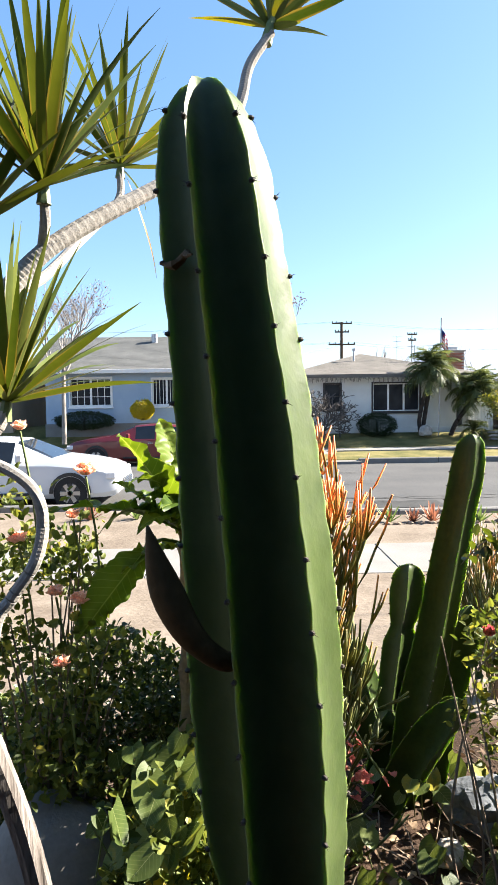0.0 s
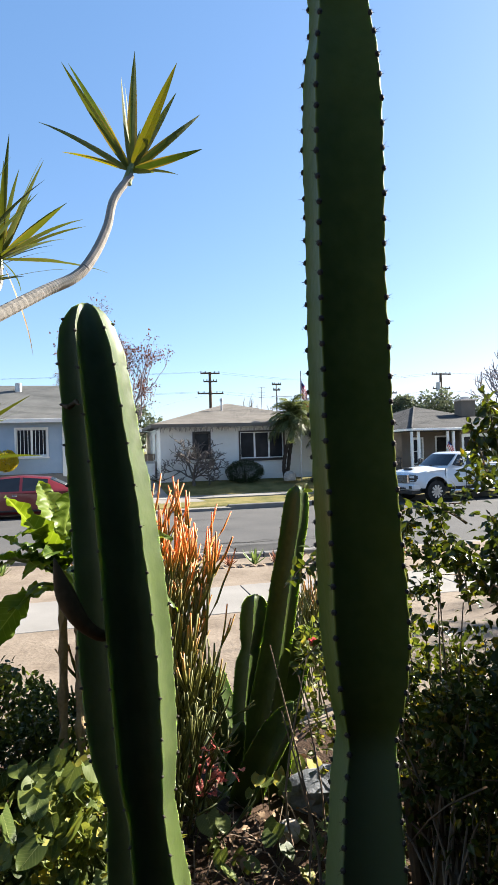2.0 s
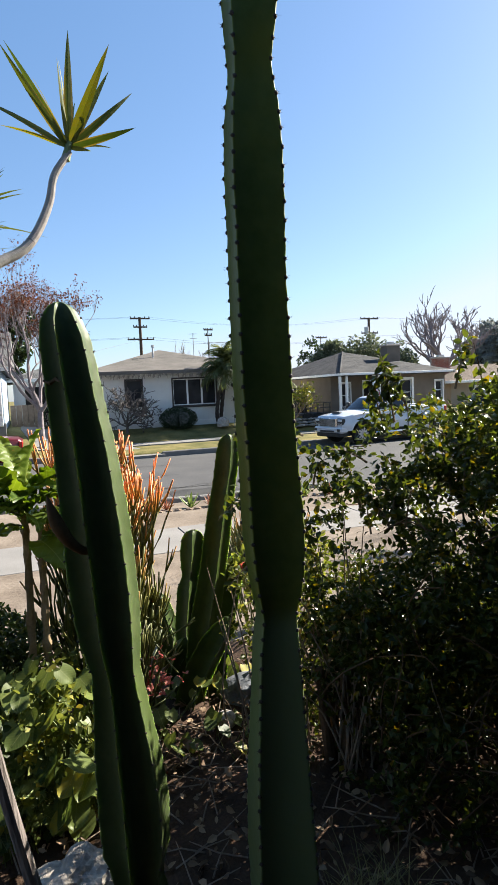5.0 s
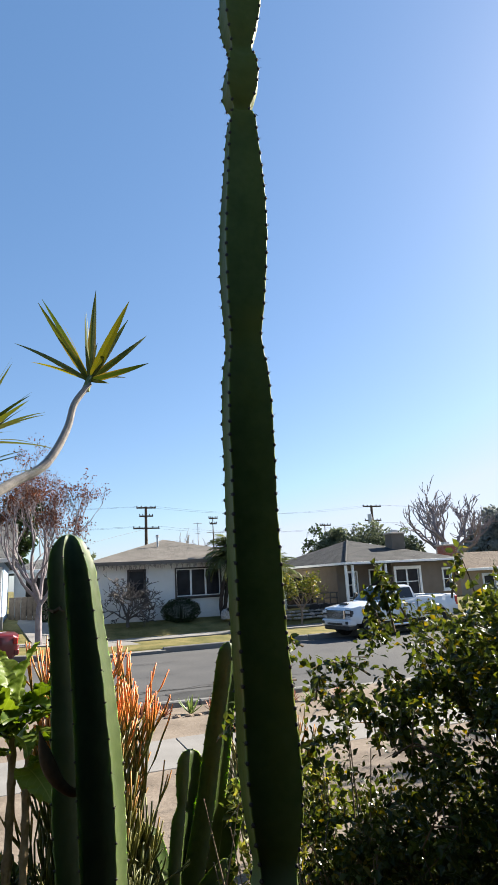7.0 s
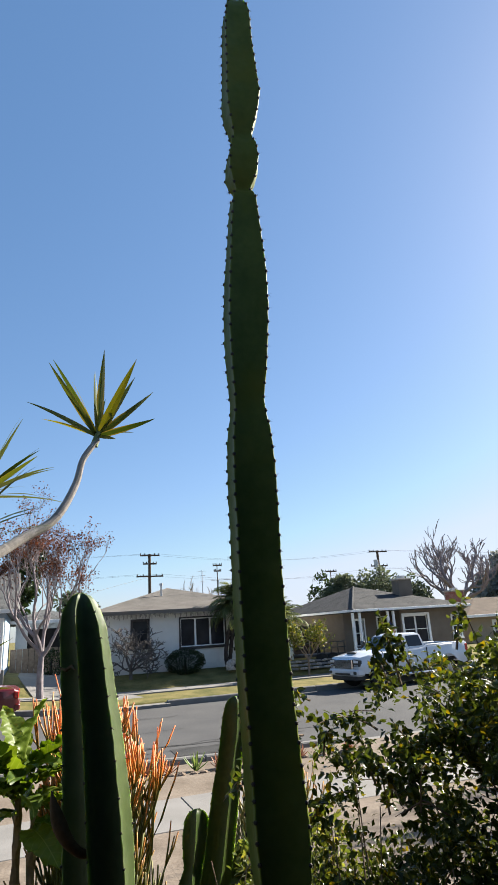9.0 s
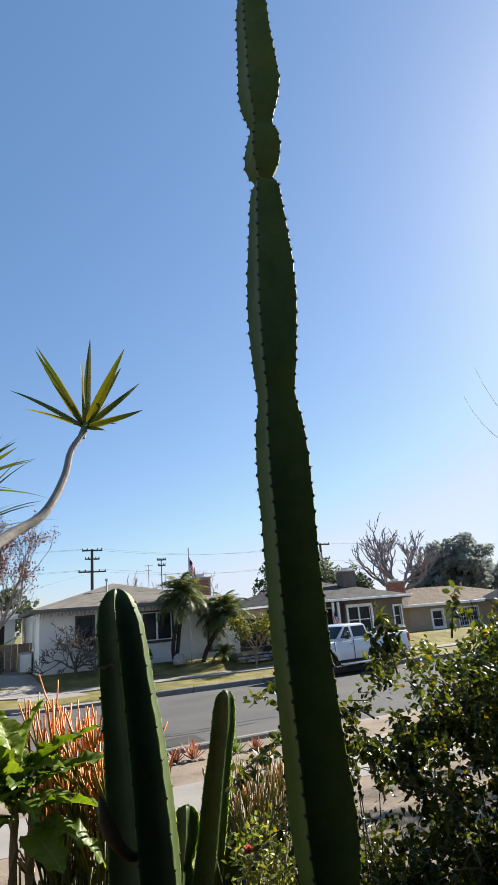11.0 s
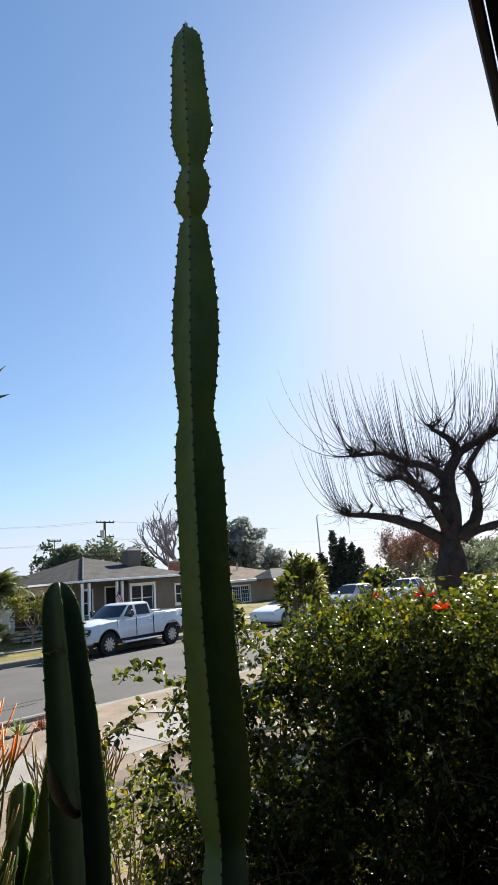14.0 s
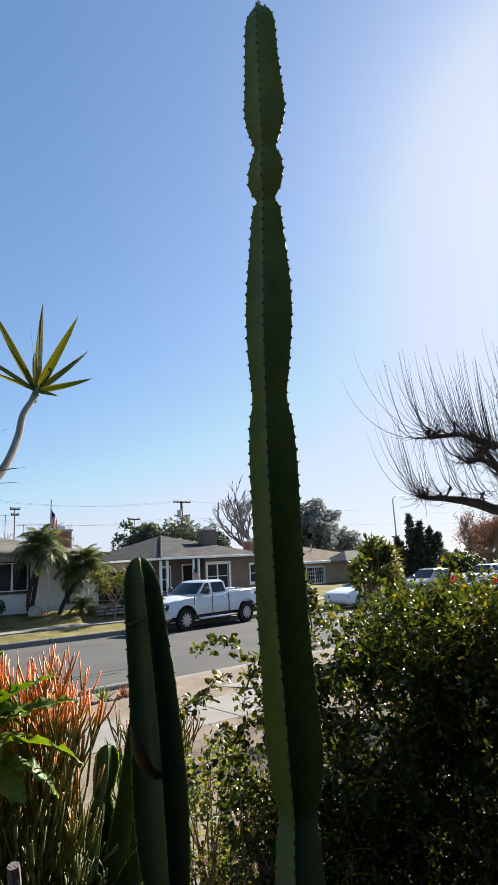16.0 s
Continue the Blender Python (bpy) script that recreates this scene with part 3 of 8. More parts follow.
def hip_roof(x0, x1, y0, y1, z, rise, over=0.45, thick=0.14, gable_left=False, gable_right=False):
    a0, a1, b0, b1 = x0 - over, x1 + over, y0 - over, y1 + over
    half = (b1 - b0) / 2
    r0, r1, yc = (a0 if gable_left else a0 + half), (a1 if gable_right else a1 - half), (b0 + b1) / 2
    if r0 > r1:
        r0 = r1 = (r0 + r1) / 2
    g = Geo()
    lo = [(a0, b0, z), (a1, b0, z), (a1, b1, z), (a0, b1, z)]
    hi = [(p[0], p[1], z + thick) for p in lo]
    g.add(lo + hi + [(r0, yc, z + thick + rise), (r1, yc, z + thick + rise)],
          [(3, 2, 1, 0), (0, 1, 5, 4), (1, 2, 6, 5), (2, 3, 7, 6), (3, 0, 4, 7), (4, 5, 9, 8), (5, 6, 9), (6, 7, 8, 9), (7, 4, 8)], 0)
    return g, (a0, a1, b0, b1)


def shingle_rows(x0, x1, y0, z, half, rise, n, thick=0.14, hip=1.0):
    """Low courses across the front slope, so that the roof is stepped like real shingles."""
    g = Geo()
    for i in range(n):
        u0, u1 = i / n, (i + 1) / n
        ya, yb = y0 + half * u0, y0 + half * u1
        za, zb = z + thick + rise * u0 + 0.011, z + thick + rise * u1 + 0.006
        a0, a1, b0, b1 = x0 + half * u0 * hip, x1 - half * u0 * hip, x0 + half * u1 * hip, x1 - half * u1 * hip
        if b1 > b0:
            g.add([(a0, ya, za), (a1, ya, za), (b1, yb, zb), (b0, yb, zb), (a0, ya, za - 0.009), (a1, ya, za - 0.009)], [(0, 1, 2, 3), (4, 5, 1, 0)])
    return g


def house(name, label, x0, x1, y0, y1, z0, z1, rise, wall, roof, front, left=(), over=0.45, gables=(False, False), fascia=TRIM):
    """front and left: openings (a, b, low, high); y0 is the front wall's face."""
    h = thing(name, label, "house")
    w = part("wall", wall_geo(x0, x1, z0 - 0.5, z1, front, 0.22), wall, h, "front wall with window openings")
    w.location = (0, y0, 0)
    w = part("wall", wall_geo(y0 + 0.22, y1 - 0.22, z0 - 0.5, z1, left, 0.22), wall, h)
    w.matrix_basis = Matrix(((0, 1, 0, x0), (1, 0, 0, 0), (0, 0, 1, 0), (0, 0, 0, 1)))
    part("wall", Geo().box((x1 - 0.22, y0 + 0.22, z0 - 0.5), (x1, y1 - 0.22, z1)), wall, h)
    part("wall", Geo().box((x0, y1 - 0.22, z0 - 0.5), (x1, y1, z1)), wall, h)
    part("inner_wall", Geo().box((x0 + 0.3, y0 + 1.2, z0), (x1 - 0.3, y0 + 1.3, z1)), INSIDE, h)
    g, (a0, a1, b0, b1) = hip_roof(x0, x1, y0, y1, z1, rise, over, 0.14, *gables)
    r = part("roof", g, roof, h)
    tagged(part("shingle_course", shingle_rows(a0, a1, b0, z1, (b1 - b0) / 2, rise, 30, hip=0.0 if gables[0] else 1.0), roof, r), kind="stuff")
    part("fascia", Geo().box((a0 - 0.03, b0 - 0.03, z1 - 0.02), (a1 + 0.03, b0 - 0.003, z1 + 0.15), 0, 0.008), fascia, r)
    part("fascia", Geo().box((a0 - 0.03, b0, z1 - 0.02), (a0 - 0.003, b1, z1 + 0.15), 0, 0.008), fascia, r)
    return h


def chimney(parent, x, y, z0, z1, w, d, brick=True):
    c = part("chimney", Geo().box((x + 0.01, y + 0.01, z0), (x + w - 0.01, y + d - 0.01, z1)), MORTAR if brick else TAUPE_WALL, parent, "red brick chimney" if brick else "stucco chimney")
    if brick:
        me1 = Geo().box((0, 0, 0), (0.195, 0.09, 0.062), 0, 0.006).mesh("brick", BRICK)
        n = int((z1 - z0) / 0.075)
        for i in range(n):
            for j in range(int(w / 0.205)):
                b = part("brick", me1, BRICK, c)
                b.location = (x + j * 0.205 + (0.1 if i % 2 else 0.0) - 0.004, y - 0.004, z0 + i * 0.075)
            for j in range(int(d / 0.205)):
                b = part("brick", me1, BRICK, c)
                b.matrix_basis = Matrix.Translation((x + 0.086, y + j * 0.205 + (0.1 if i % 2 == 0 else 0), z0 + i * 0.075)) @ pose(0, 0, 0, 0, 0, 90)
    part("cap", Geo().box((x - 0.06, y - 0.06, z1), (x + w + 0.06, y + d + 0.06, z1 + 0.09), 0, 0.02), MORTAR, c)
    part("flue", Geo().box((x + w * 0.3, y + d * 0.3, z1 + 0.09), (x + w * 0.7, y + d * 0.7, z1 + 0.25)), METAL, c)
    return c


# white house across the road
H1 = house("house", "white stucco bungalow with a tan hip roof and icicle lights", 2.98, 11.6, 28.0, 37.0, 0.36, 3.02, 1.35, WHITE_WALL, SHINGLE_TAN,
           [(4.62, 5.38, 1.54, 2.72), (6.95, 9.2, 1.4, 2.72), (11.0, 11.58, 0.4, 2.4), (8.35, 9.1, 0.45, 0.62)], [(29.6, 30.3, 1.5, 2.75), (32.3, 33.0, 1.5, 2.75)], fascia=SHINGLE_TAN)
window(H1, pose(4.62, 28.0, 1.54), 0.76, 1.18, 1, 1, DARK_TRIM)
window(H1, pose(6.95, 28.0, 1.4), 2.25, 1.32, 3, 0, DARK_TRIM)
for yy in (29.6, 32.3):
    window(H1, Matrix(((0, 1, 0, 2.98), (1, 0, 0, yy), (0, 0, 1, 1.5), (0, 0, 0, 1))), 0.7, 1.25, 1, 1, TRIM)
vent = part("vent", Geo().box((8.35, 28.05, 0.45), (9.1, 28.1, 0.62)), BLACK_PLASTIC, H1)
part("divider", Geo().box((8.69, 27.98, 0.45), (8.76, 28.05, 0.62)), WHITE_WALL, vent)
part("plinth", Geo().box((2.95, 27.96, -0.1), (11.6, 28.0, 0.62), 0, 0.02), WHITE_WALL, H1)
chimney(H1, 10.9, 29.2, 2.9, 4.3, 0.95, 0.75)
vp = part("vent_pipe", Geo().tube([(6.55, 30.5, 3.6), (6.55, 30.5, 4.55)], 0.05, 8).tube([(6.55, 30.5, 4.5), (6.55, 30.5, 4.62)], 0.09, 8), METAL, H1)
rnd = random.Random(7)
g = Geo()
for i in range(150):
    x = 2.6 + i * 0.06
    g.tube([(x, 27.52, 3.03), (x + rnd.uniform(-0.01, 0.01), 27.52, 3.03 - rnd.uniform(0.06, 0.3))], 0.016, 4)
tagged(part("icicle_lights", g, KERB), "string of white icicle lights hanging from the eave", "string lights", kind="stuff")
ac = thing("utility_box", "grey metal utility cabinets beside the white wall", "cabinet")
part("body", Geo().box((2.35, 30.0, 0.4), (2.9, 30.9, 1.35), 0, 0.04), METAL, ac)
part("door", Geo().box((2.38, 29.985, 0.5), (2.87, 29.999, 1.25), 0, 0.004), TRIM, ac)
g = Geo().tube([(8.95, 31.0, 3.6), (8.95, 31.0, 5.3)], 0.02, 6)
for zz, ww in ((5.25, 0.25), (5.0, 0.2), (4.7, 0.15)):
    g.tube([(8.95 - ww, 31.0, zz), (8.95 + ww, 31.0, zz)], 0.012, 5)
tagged(part("antenna", g, METAL), "thin metal television mast on the roof", "antenna")
g = Geo().tube([(9.7, 30.4, 3.4), (9.7, 30.4, 4.75)], 0.02, 6).tube([(9.3, 30.4, 4.68), (11.8, 30.4, 4.75)], 0.014, 5)
for i in range(9):
    x = 9.4 + i * 0.27
    g.tube([(x, 30.4 - 0.35 + i * 0.03, 4.69), (x, 30.4 + 0.35 - i * 0.03, 4.69)], 0.008, 4)
tagged(part("antenna", g, METAL), "long thin television aerial beside the chimney", "antenna")
# gate and low porch wall right of the white house
g = Geo()
for i in range(9):
    g.box((11.65 + i * 0.14, 28.2, 0.4), (11.77 + i * 0.14, 28.24, 1.75), 0, 0.006)
g.box((11.62, 28.24, 0.6), (12.95, 28.29, 0.7)).box((11.62, 28.24, 1.5), (12.95, 28.29, 1.6))
tagged(part("gate", g, TRIM), "white picket gate beside the house", "gate")

# blue house
H2 = house("house", "pale blue stucco bungalow with a grey shingle gable roof", -8.1, -0.9, 26.4, 34.5, 0.8, 3.28, 1.9, BLUE_WALL, SHINGLE_GREY,
           [(-7.0, -5.2, 1.84, 3.06), (-3.35, -2.1, 1.84, 3.0)], gables=(True, True), fascia=TRIM)
window(H2, pose(-7.0, 26.4, 1.84), 1.8, 1.22, 2, 0, TRIM, grid=(2, 2), blind=0)
window(H2, pose(-3.35, 26.4, 1.84), 1.25, 1.16, 2, 0, TRIM, grid=(3, 0), blind=0)
part("shutter", Geo().box((-1.45, 26.33, 0.9), (-0.95, 26.398, 3.1), 0, 0.02), TRIM, H2, "white corner board")
part("foundation", Geo().box((-8.15, 26.36, 0.3), (-0.85, 26.4, 1.05), 0, 0.02), KERB, H2)
part("roof_vent", Geo().tube([(-3.6, 29.6, 4.9), (-3.6, 29.6, 5.35)], 0.16, 10), METAL, H2)
# made-up neighbour house, put here to cover bright horizon sky
H7 = house("house", "plain cream bungalow added to close the gap beside the blue house", -19.0, -9.8, 27.0, 35.0, 0.8, 3.3, 1.6, TAN_WALL, SHINGLE_GREY, [(-13.0, -11.5, 1.8, 3.0)])
window(H7, pose(-13.0, 27.0, 1.8), 1.5, 1.2, 2, 0, TRIM)
fence = thing("fence", "brown board fence at the end of the driveway", "fence")
for i in range(14):
    part("board", Geo().box((-0.75 + i * 0.28, 31.0, 0.5), (-0.49 + i * 0.28, 31.05, 1.75), 0, 0.006), BARK_BROWN, fence)
GAR = house("garage", "pale grey garage with a dark low roof behind the driveway", -0.6, 2.4, 34.0, 39.0, 0.7, 3.0, 0.7, WHITE_WALL, SHINGLE_GREY, [(0.0, 1.9, 0.7, 2.7)])
dr = part("garage_door", Geo().box((0.0, 34.1, 0.7), (1.9, 34.15, 2.7)), INSIDE, GAR)

# taupe house: one dark pyramid roof over a recessed corner porch and a flush front room
H3 = thing("house", "taupe stucco bungalow with a dark hip roof and white trim", "house")
w = part("wall", wall_geo(15.3, 18.05, -0.4, 2.5, [(15.95, 16.45, 0.85, 2.15), (17.3, 18.0, 0.2, 2.2)], 0.2), TAUPE_WALL, H3, "recessed porch wall")
w.location = (0, 27.0, 0)
w = part("wall", wall_geo(18.05, 21.9, -0.4, 2.5, [(18.25, 19.7, 0.85, 2.22), (21.25, 21.72, 1.05, 2.1)], 0.2), TAUPE_WALL, H3, "flush front wall")
w.location = (0, 26.0, 0)
part("wall", Geo().box((18.05, 26.2, -0.4), (18.25, 27.0, 2.5)), TAUPE_WALL, H3)
part("wall", Geo().box((15.3, 27.2, -0.4), (15.5, 37.0, 2.5)), TAUPE_WALL, H3)
part("wall", Geo().box((21.7, 26.2, -0.4), (21.9, 37.0, 2.5)), TAUPE_WALL, H3)
part("wall", Geo().box((15.5, 36.8, -0.4), (21.7, 37.0, 2.5)), TAUPE_WALL, H3)
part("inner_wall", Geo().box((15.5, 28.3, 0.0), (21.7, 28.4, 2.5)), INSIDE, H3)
APEX = (18.55, 31.4, 4.1)
EAVE = [(15.0, 25.4), (22.1, 25.4), (22.1, 37.4), (15.0, 37.4)]
r = part("roof", Geo().add([(x, y, 2.5) for x, y in EAVE] + [(x, y, 2.64) for x, y in EAVE] + [APEX], [(3, 2, 1, 0), (0, 1, 5, 4), (1, 2, 6, 5), (2, 3, 7, 6), (3, 0, 4, 7), (4, 5, 8), (5, 6, 8), (6, 7, 8), (7, 4, 8)]), SHINGLE_DARK, H3)
g = Geo()
for i in range(26):
    u0, u1 = i / 26, (i + 1) / 26
    for (xa, ya), (xb, yb) in ((EAVE[0], EAVE[1]), (EAVE[3], EAVE[0])):
        q = [Vector((x, y, 2.64)).lerp(Vector(APEX), u) for x, y, u in ((xa, ya, u0), (xb, yb, u0), (xb, yb, u1), (xa, ya, u1))]
        q = [p + Vector((0, 0, 0.008 if j < 2 else 0.003)) for j, p in enumerate(q)]
        g.add(q + [q[0] - Vector((0, 0, 0.007)), q[1] - Vector((0, 0, 0.007))], [(0, 1, 2, 3), (4, 5, 1, 0)])
tagged(part("shingle_course", g, SHINGLE_DARK, r), kind="stuff")
part("hip_cap", Geo().tube([Vector((14.98, 25.38, 2.66)), Vector(APEX) + Vector((0, 0, 0.02))], 0.05, 6), SHINGLE_DARK, r)
part("fascia", Geo().box((14.96, 25.36, 2.54), (22.13, 25.398, 2.65), 0, 0.006), TRIM, r)
part("fascia", Geo().box((14.96, 25.4, 2.54), (14.998, 37.4, 2.65), 0, 0.006), TRIM, r)
window(H3, pose(15.95, 27.0, 0.85), 0.5, 1.3, 1, 1, TRIM)
window(H3, pose(18.25, 26.0, 0.85), 1.45, 1.37, 2, 1, TRIM, surround=0.12)
window(H3, pose(21.25, 26.0, 1.05), 0.47, 1.05, 1, 1, TRIM)
door = part("door", Geo().box((17.3, 27.06, 0.2), (18.0, 27.12, 2.2)), INSIDE, H3, "dark front door")
part("door_frame", Geo().box((17.22, 26.96, 0.2), (17.3, 27.05, 2.28)).box((18.0, 26.96, 0.2), (18.04, 27.05, 2.28)).box((17.3, 26.96, 2.2), (18.0, 27.05, 2.28)), TRIM, door)
for x in (15.0, 15.38, 17.0, 17.32):
    part("porch_post", Geo().box((x, 25.5, 0.05), (x + 0.12, 25.62, 2.498), 0, 0.012), TRIM, H3)
part("porch_floor", Geo().box((15.0, 25.42, -0.3), (18.05, 26.99, 0.1), 0, 0.02), KERB, H3)
chimney(H3, 19.65, 28.2, 2.7, 4.2, 0.9, 0.7, False)
rl = part("railing", Geo().box((15.15, 25.53, 0.85), (17.0, 25.59, 0.92)), DARK_METAL, H3)
for i in range(14):
    part("baluster", Geo().box((15.2 + i * 0.13, 25.545, 0.1), (15.225 + i * 0.13, 25.57, 0.85)), DARK_METAL, rl)

# made-up dark boards stand in for a dark area left of the porch
fence = thing("fence", "dark board fence added to fill the dark area between two houses", "fence")
for i in range(24):
    part("board", Geo().box((11.7 + i * 0.15, 30.0, 0.2), (11.84 + i * 0.15, 30.03, 2.0 + 0.02 * (i % 3)), 0, 0.004), BARK_DARK, fence)
part("rail", Geo().box((11.7, 30.03, 1.6), (15.28, 30.08, 1.7)), BARK_DARK, fence)

# tan house and one more beyond
H4 = house("house", "low tan stucco bungalow with a pale brown hip roof", 26.4, 37.5, 31.0, 38.0, -0.6, 1.9, 1.15, TAN_WALL, SHINGLE_BROWN, [(28.3, 29.2, 0.5, 1.55), (30.6, 32.4, 0.4, 1.6)], over=0.5)
window(H4, pose(28.3, 31.0, 0.5), 0.9, 1.05, 1, 1, TRIM, surround=0.14)
window(H4, pose(30.6, 31.0, 0.4), 1.8, 1.2, 2, 0, TRIM, grid=(3, 3))
part("porch_roof", hip_roof(33.0, 37.2, 29.2, 31.0, 1.86, 0.7, 0.3)[0], SHINGLE_GREY, H4)
part("roof_vent", Geo().tube([(33.4, 33.2, 2.6), (33.4, 33.2, 3.35)], 0.06, 8), METAL, H4)
chimney(H4, 26.9, 33.0, 1.9, 3.65, 1.1, 0.8)

# own house: eave overhead; wall and long roof added unseen to block sky light
OWN = thing("house", "own house with the eave overhead and an unseen dark wall added to block light", "house")
eave = part("ceiling", Geo().add([(-14, 0, 0), (8, 0, 0), (8, -7, 0), (-14, -7, 0), (-14, 0, 0.05), (8, 0, 0.05), (8, -7, 2.0), (-14, -7, 2.0)], [(0, 1, 2, 3), (0, 4, 5, 1), (4, 7, 6, 5), (1, 5, 6, 2), (0, 3, 7, 4)]), SHINGLE_DARK, OWN, "dark roof with its soffit, run on out of view to block sky light")
eave.matrix_basis = pose(0, -1.272, 3.18, 0, 0, 14.3)
part("fascia", Geo().box((-14.05, 0.003, -0.06), (8.05, 0.025, 0.1), 0, 0.004), DARK_TRIM, eave)
# unseen wall, near-black so that little light bounces back onto the plants
w = part("wall", Geo().box((-14, -2.4, -3.4), (7.9, -2.15, -0.02)), BARK_DARK, OWN)
w.matrix_basis = pose(0, -1.272, 3.18, 0, 0, 14.3)
# ---- cacti ----
def cactus_stem(axis_rows, ribs, n, depth=0.3, step=0.008, sub=6, twist=0.0, seed=1, wave=0.0, depths=None):
    """axis_rows: (z, x, y, radius); ribs: (angle in degrees, size). Returns the skin, and the areole spots on the ribs."""
    rnd = random.Random(seed)
    z0, z1 = axis_rows[0][0], axis_rows[-1][0]
    m = int((z1 - z0) / step)
    ribs = sorted(ribs)
    k = len(ribs)
    prof = []
    for i in range(k):
        a0, s0 = ribs[i]
        a1, s1 = ribs[(i + 1) % k]
        if i == k - 1:
            a1 += 360
        p0 = Vector((math.cos(radians(a0)), math.sin(radians(a0)))) * s0
        p1 = Vector((math.cos(radians(a1)), math.sin(radians(a1)))) * s1
        am = radians((a0 + a1) / 2)
        dp = depths[i] if depths else depth
        low = Vector((math.cos(am), math.sin(am))) * (s0 + s1) / 2 * (1 - dp)
        ctl = low * 2 - (p0 + p1) / 2
        for j in range(sub * 2):
            u = j / (sub * 2)
            # samples crowd towards the crests
            u = u - 0.1 * math.sin(u * 2 * math.pi) / (2 * math.pi) * 4
            prof.append((p0 * (1 - u) ** 2 + ctl * 2 * u * (1 - u) + p1 * u * u, (abs(u - 0.5) * 2) ** 2.6))
    # a rounded edge along each rib
    for _ in range(1):
        prof = [((prof[q - 1][0] + prof[q][0] * 2 + prof[(q + 1) % len(prof)][0]) / 4, prof[q][1]) for q in range(len(prof))]
    rings, spots = [], []
    nextspot = [rnd.uniform(0, 0.03) for _ in ribs]
    for i in range(m + 1):
        z = z0 + (z1 - z0) * i / m
        x, y, r = lerp_table(axis_rows, z)
        tw = radians(twist * (z - z0))
        ring = []
        ct, stw = math.cos(tw), math.sin(tw)
        for q, (v, crest) in enumerate(prof):
            nz = noise.noise((v.x * 1.3, v.y * 1.3 + seed, z * 5)) * 0.035 + noise.noise((v.x * 3, v.y * 3 + seed, z * 22)) * 0.007
            bumps = wave * crest * math.sin(z * 2 * math.pi / 0.062 + q // (2 * sub) * 2.0)
            rr = r * (1 + nz + bumps)
            ring.append((x + rr * (v.x * ct - v.y * stw), y + rr * (v.x * stw + v.y * ct), z))
        rings.append(ring)
        for q in range(k):
            if z - z0 > nextspot[q]:
                p = Vector(ring[q * 2 * sub])
                out = Vector((p.x - x, p.y - y, 0)).normalized()
                spots.append((p, out))
                nextspot[q] = z - z0 + n * rnd.uniform(0.85, 1.15)
    g = Geo().loft(rings)
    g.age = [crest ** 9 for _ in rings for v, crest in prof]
    return g, spots


def areoles(spots, length=0.012, count=5, seed=3, pad=0.005):
    rnd = random.Random(seed)
    g = Geo()
    for p, out in spots:
        up = Vector((0, 0, 1))
        side = out.cross(up)
        rings = []
        for h, r in ((-0.002, pad), (0.0015, pad * 1.0), (0.004, pad * 0.45)):
            rings.append([p + out * h + (side * math.cos(a) + up * math.sin(a)) * r for a in [j * math.pi / 3 for j in range(6)]])
        g.loft(rings)
        for _ in range(count):
            d = (out * rnd.uniform(0.6, 1.2) + up * rnd.uniform(-0.7, 0.8) + side * rnd.uniform(-0.9, 0.9)).normalized()
            q = p + d * length * rnd.uniform(0.5, 1.2)
            w = d.cross(Vector((0.3, 0.5, 0.8))).normalized() * 0.0006
            w2 = d.cross(w).normalized() * 0.0006
            g.add([p + w, p - w * 0.5 + w2, p - w * 0.5 - w2, q], [(0, 1, 3), (1, 2, 3), (2, 0, 3)])
    return g


TALL_Z = [(-0.05, 0.637, 0.149, 0.095), (0.3, 0.637, 0.149, 0.113), (0.45, 0.637, 0.149, 0.118), (0.6, 0.635, 0.150, 0.117), (0.78, 0.632, 0.151, 0.109), (0.95, 0.635, 0.150, 0.099), (1.16, 0.640, 0.149, 0.085), (1.27, 0.641, 0.147, 0.076),
          (1.345, 0.645, 0.145, 0.066), (1.375, 0.645, 0.145, 0.068), (1.42, 0.646, 0.144, 0.082), (1.48, 0.646, 0.144, 0.094), (1.56, 0.645, 0.146, 0.1015), (1.66, 0.643, 0.146, 0.101), (1.8, 0.639, 0.149, 0.096), (2.0, 0.633, 0.153, 0.0935), (2.2, 0.632, 0.155, 0.0915),
          (2.4, 0.634, 0.156, 0.091), (2.5, 0.634, 0.157, 0.093), (2.6, 0.635, 0.157, 0.0915), (2.71, 0.636, 0.157, 0.084), (2.79, 0.636, 0.157, 0.069), (2.83, 0.636, 0.157, 0.0675), (2.94, 0.640, 0.154, 0.081), (3.06, 0.644, 0.150, 0.0915), (3.15, 0.647, 0.147, 0.0945), (3.29, 0.652, 0.142, 0.0885),
          (3.42, 0.655, 0.140, 0.077), (3.54, 0.658, 0.137, 0.067), (3.61, 0.660, 0.135, 0.059), (3.635, 0.660, 0.135, 0.051), (3.65, 0.660, 0.135, 0.037), (3.665, 0.660, 0.135, 0.042), (3.69, 0.660, 0.135, 0.058), (3.73, 0.661, 0.134, 0.072), (3.79, 0.664, 0.131, 0.0745), (3.85, 0.667, 0.128, 0.064),
          (3.88, 0.668, 0.128, 0.05), (3.9, 0.668, 0.128, 0.047), (3.95, 0.669, 0.127, 0.062), (4.0, 0.670, 0.126, 0.078), (4.08, 0.673, 0.124, 0.089), (4.2, 0.674, 0.123, 0.082), (4.35, 0.673, 0.124, 0.0735), (4.5, 0.675, 0.122, 0.068), (4.55, 0.676, 0.121, 0.06), (4.585, 0.677, 0.12, 0.045), (4.605, 0.678, 0.12, 0.026), (4.612, 0.678, 0.12, 0.008)]
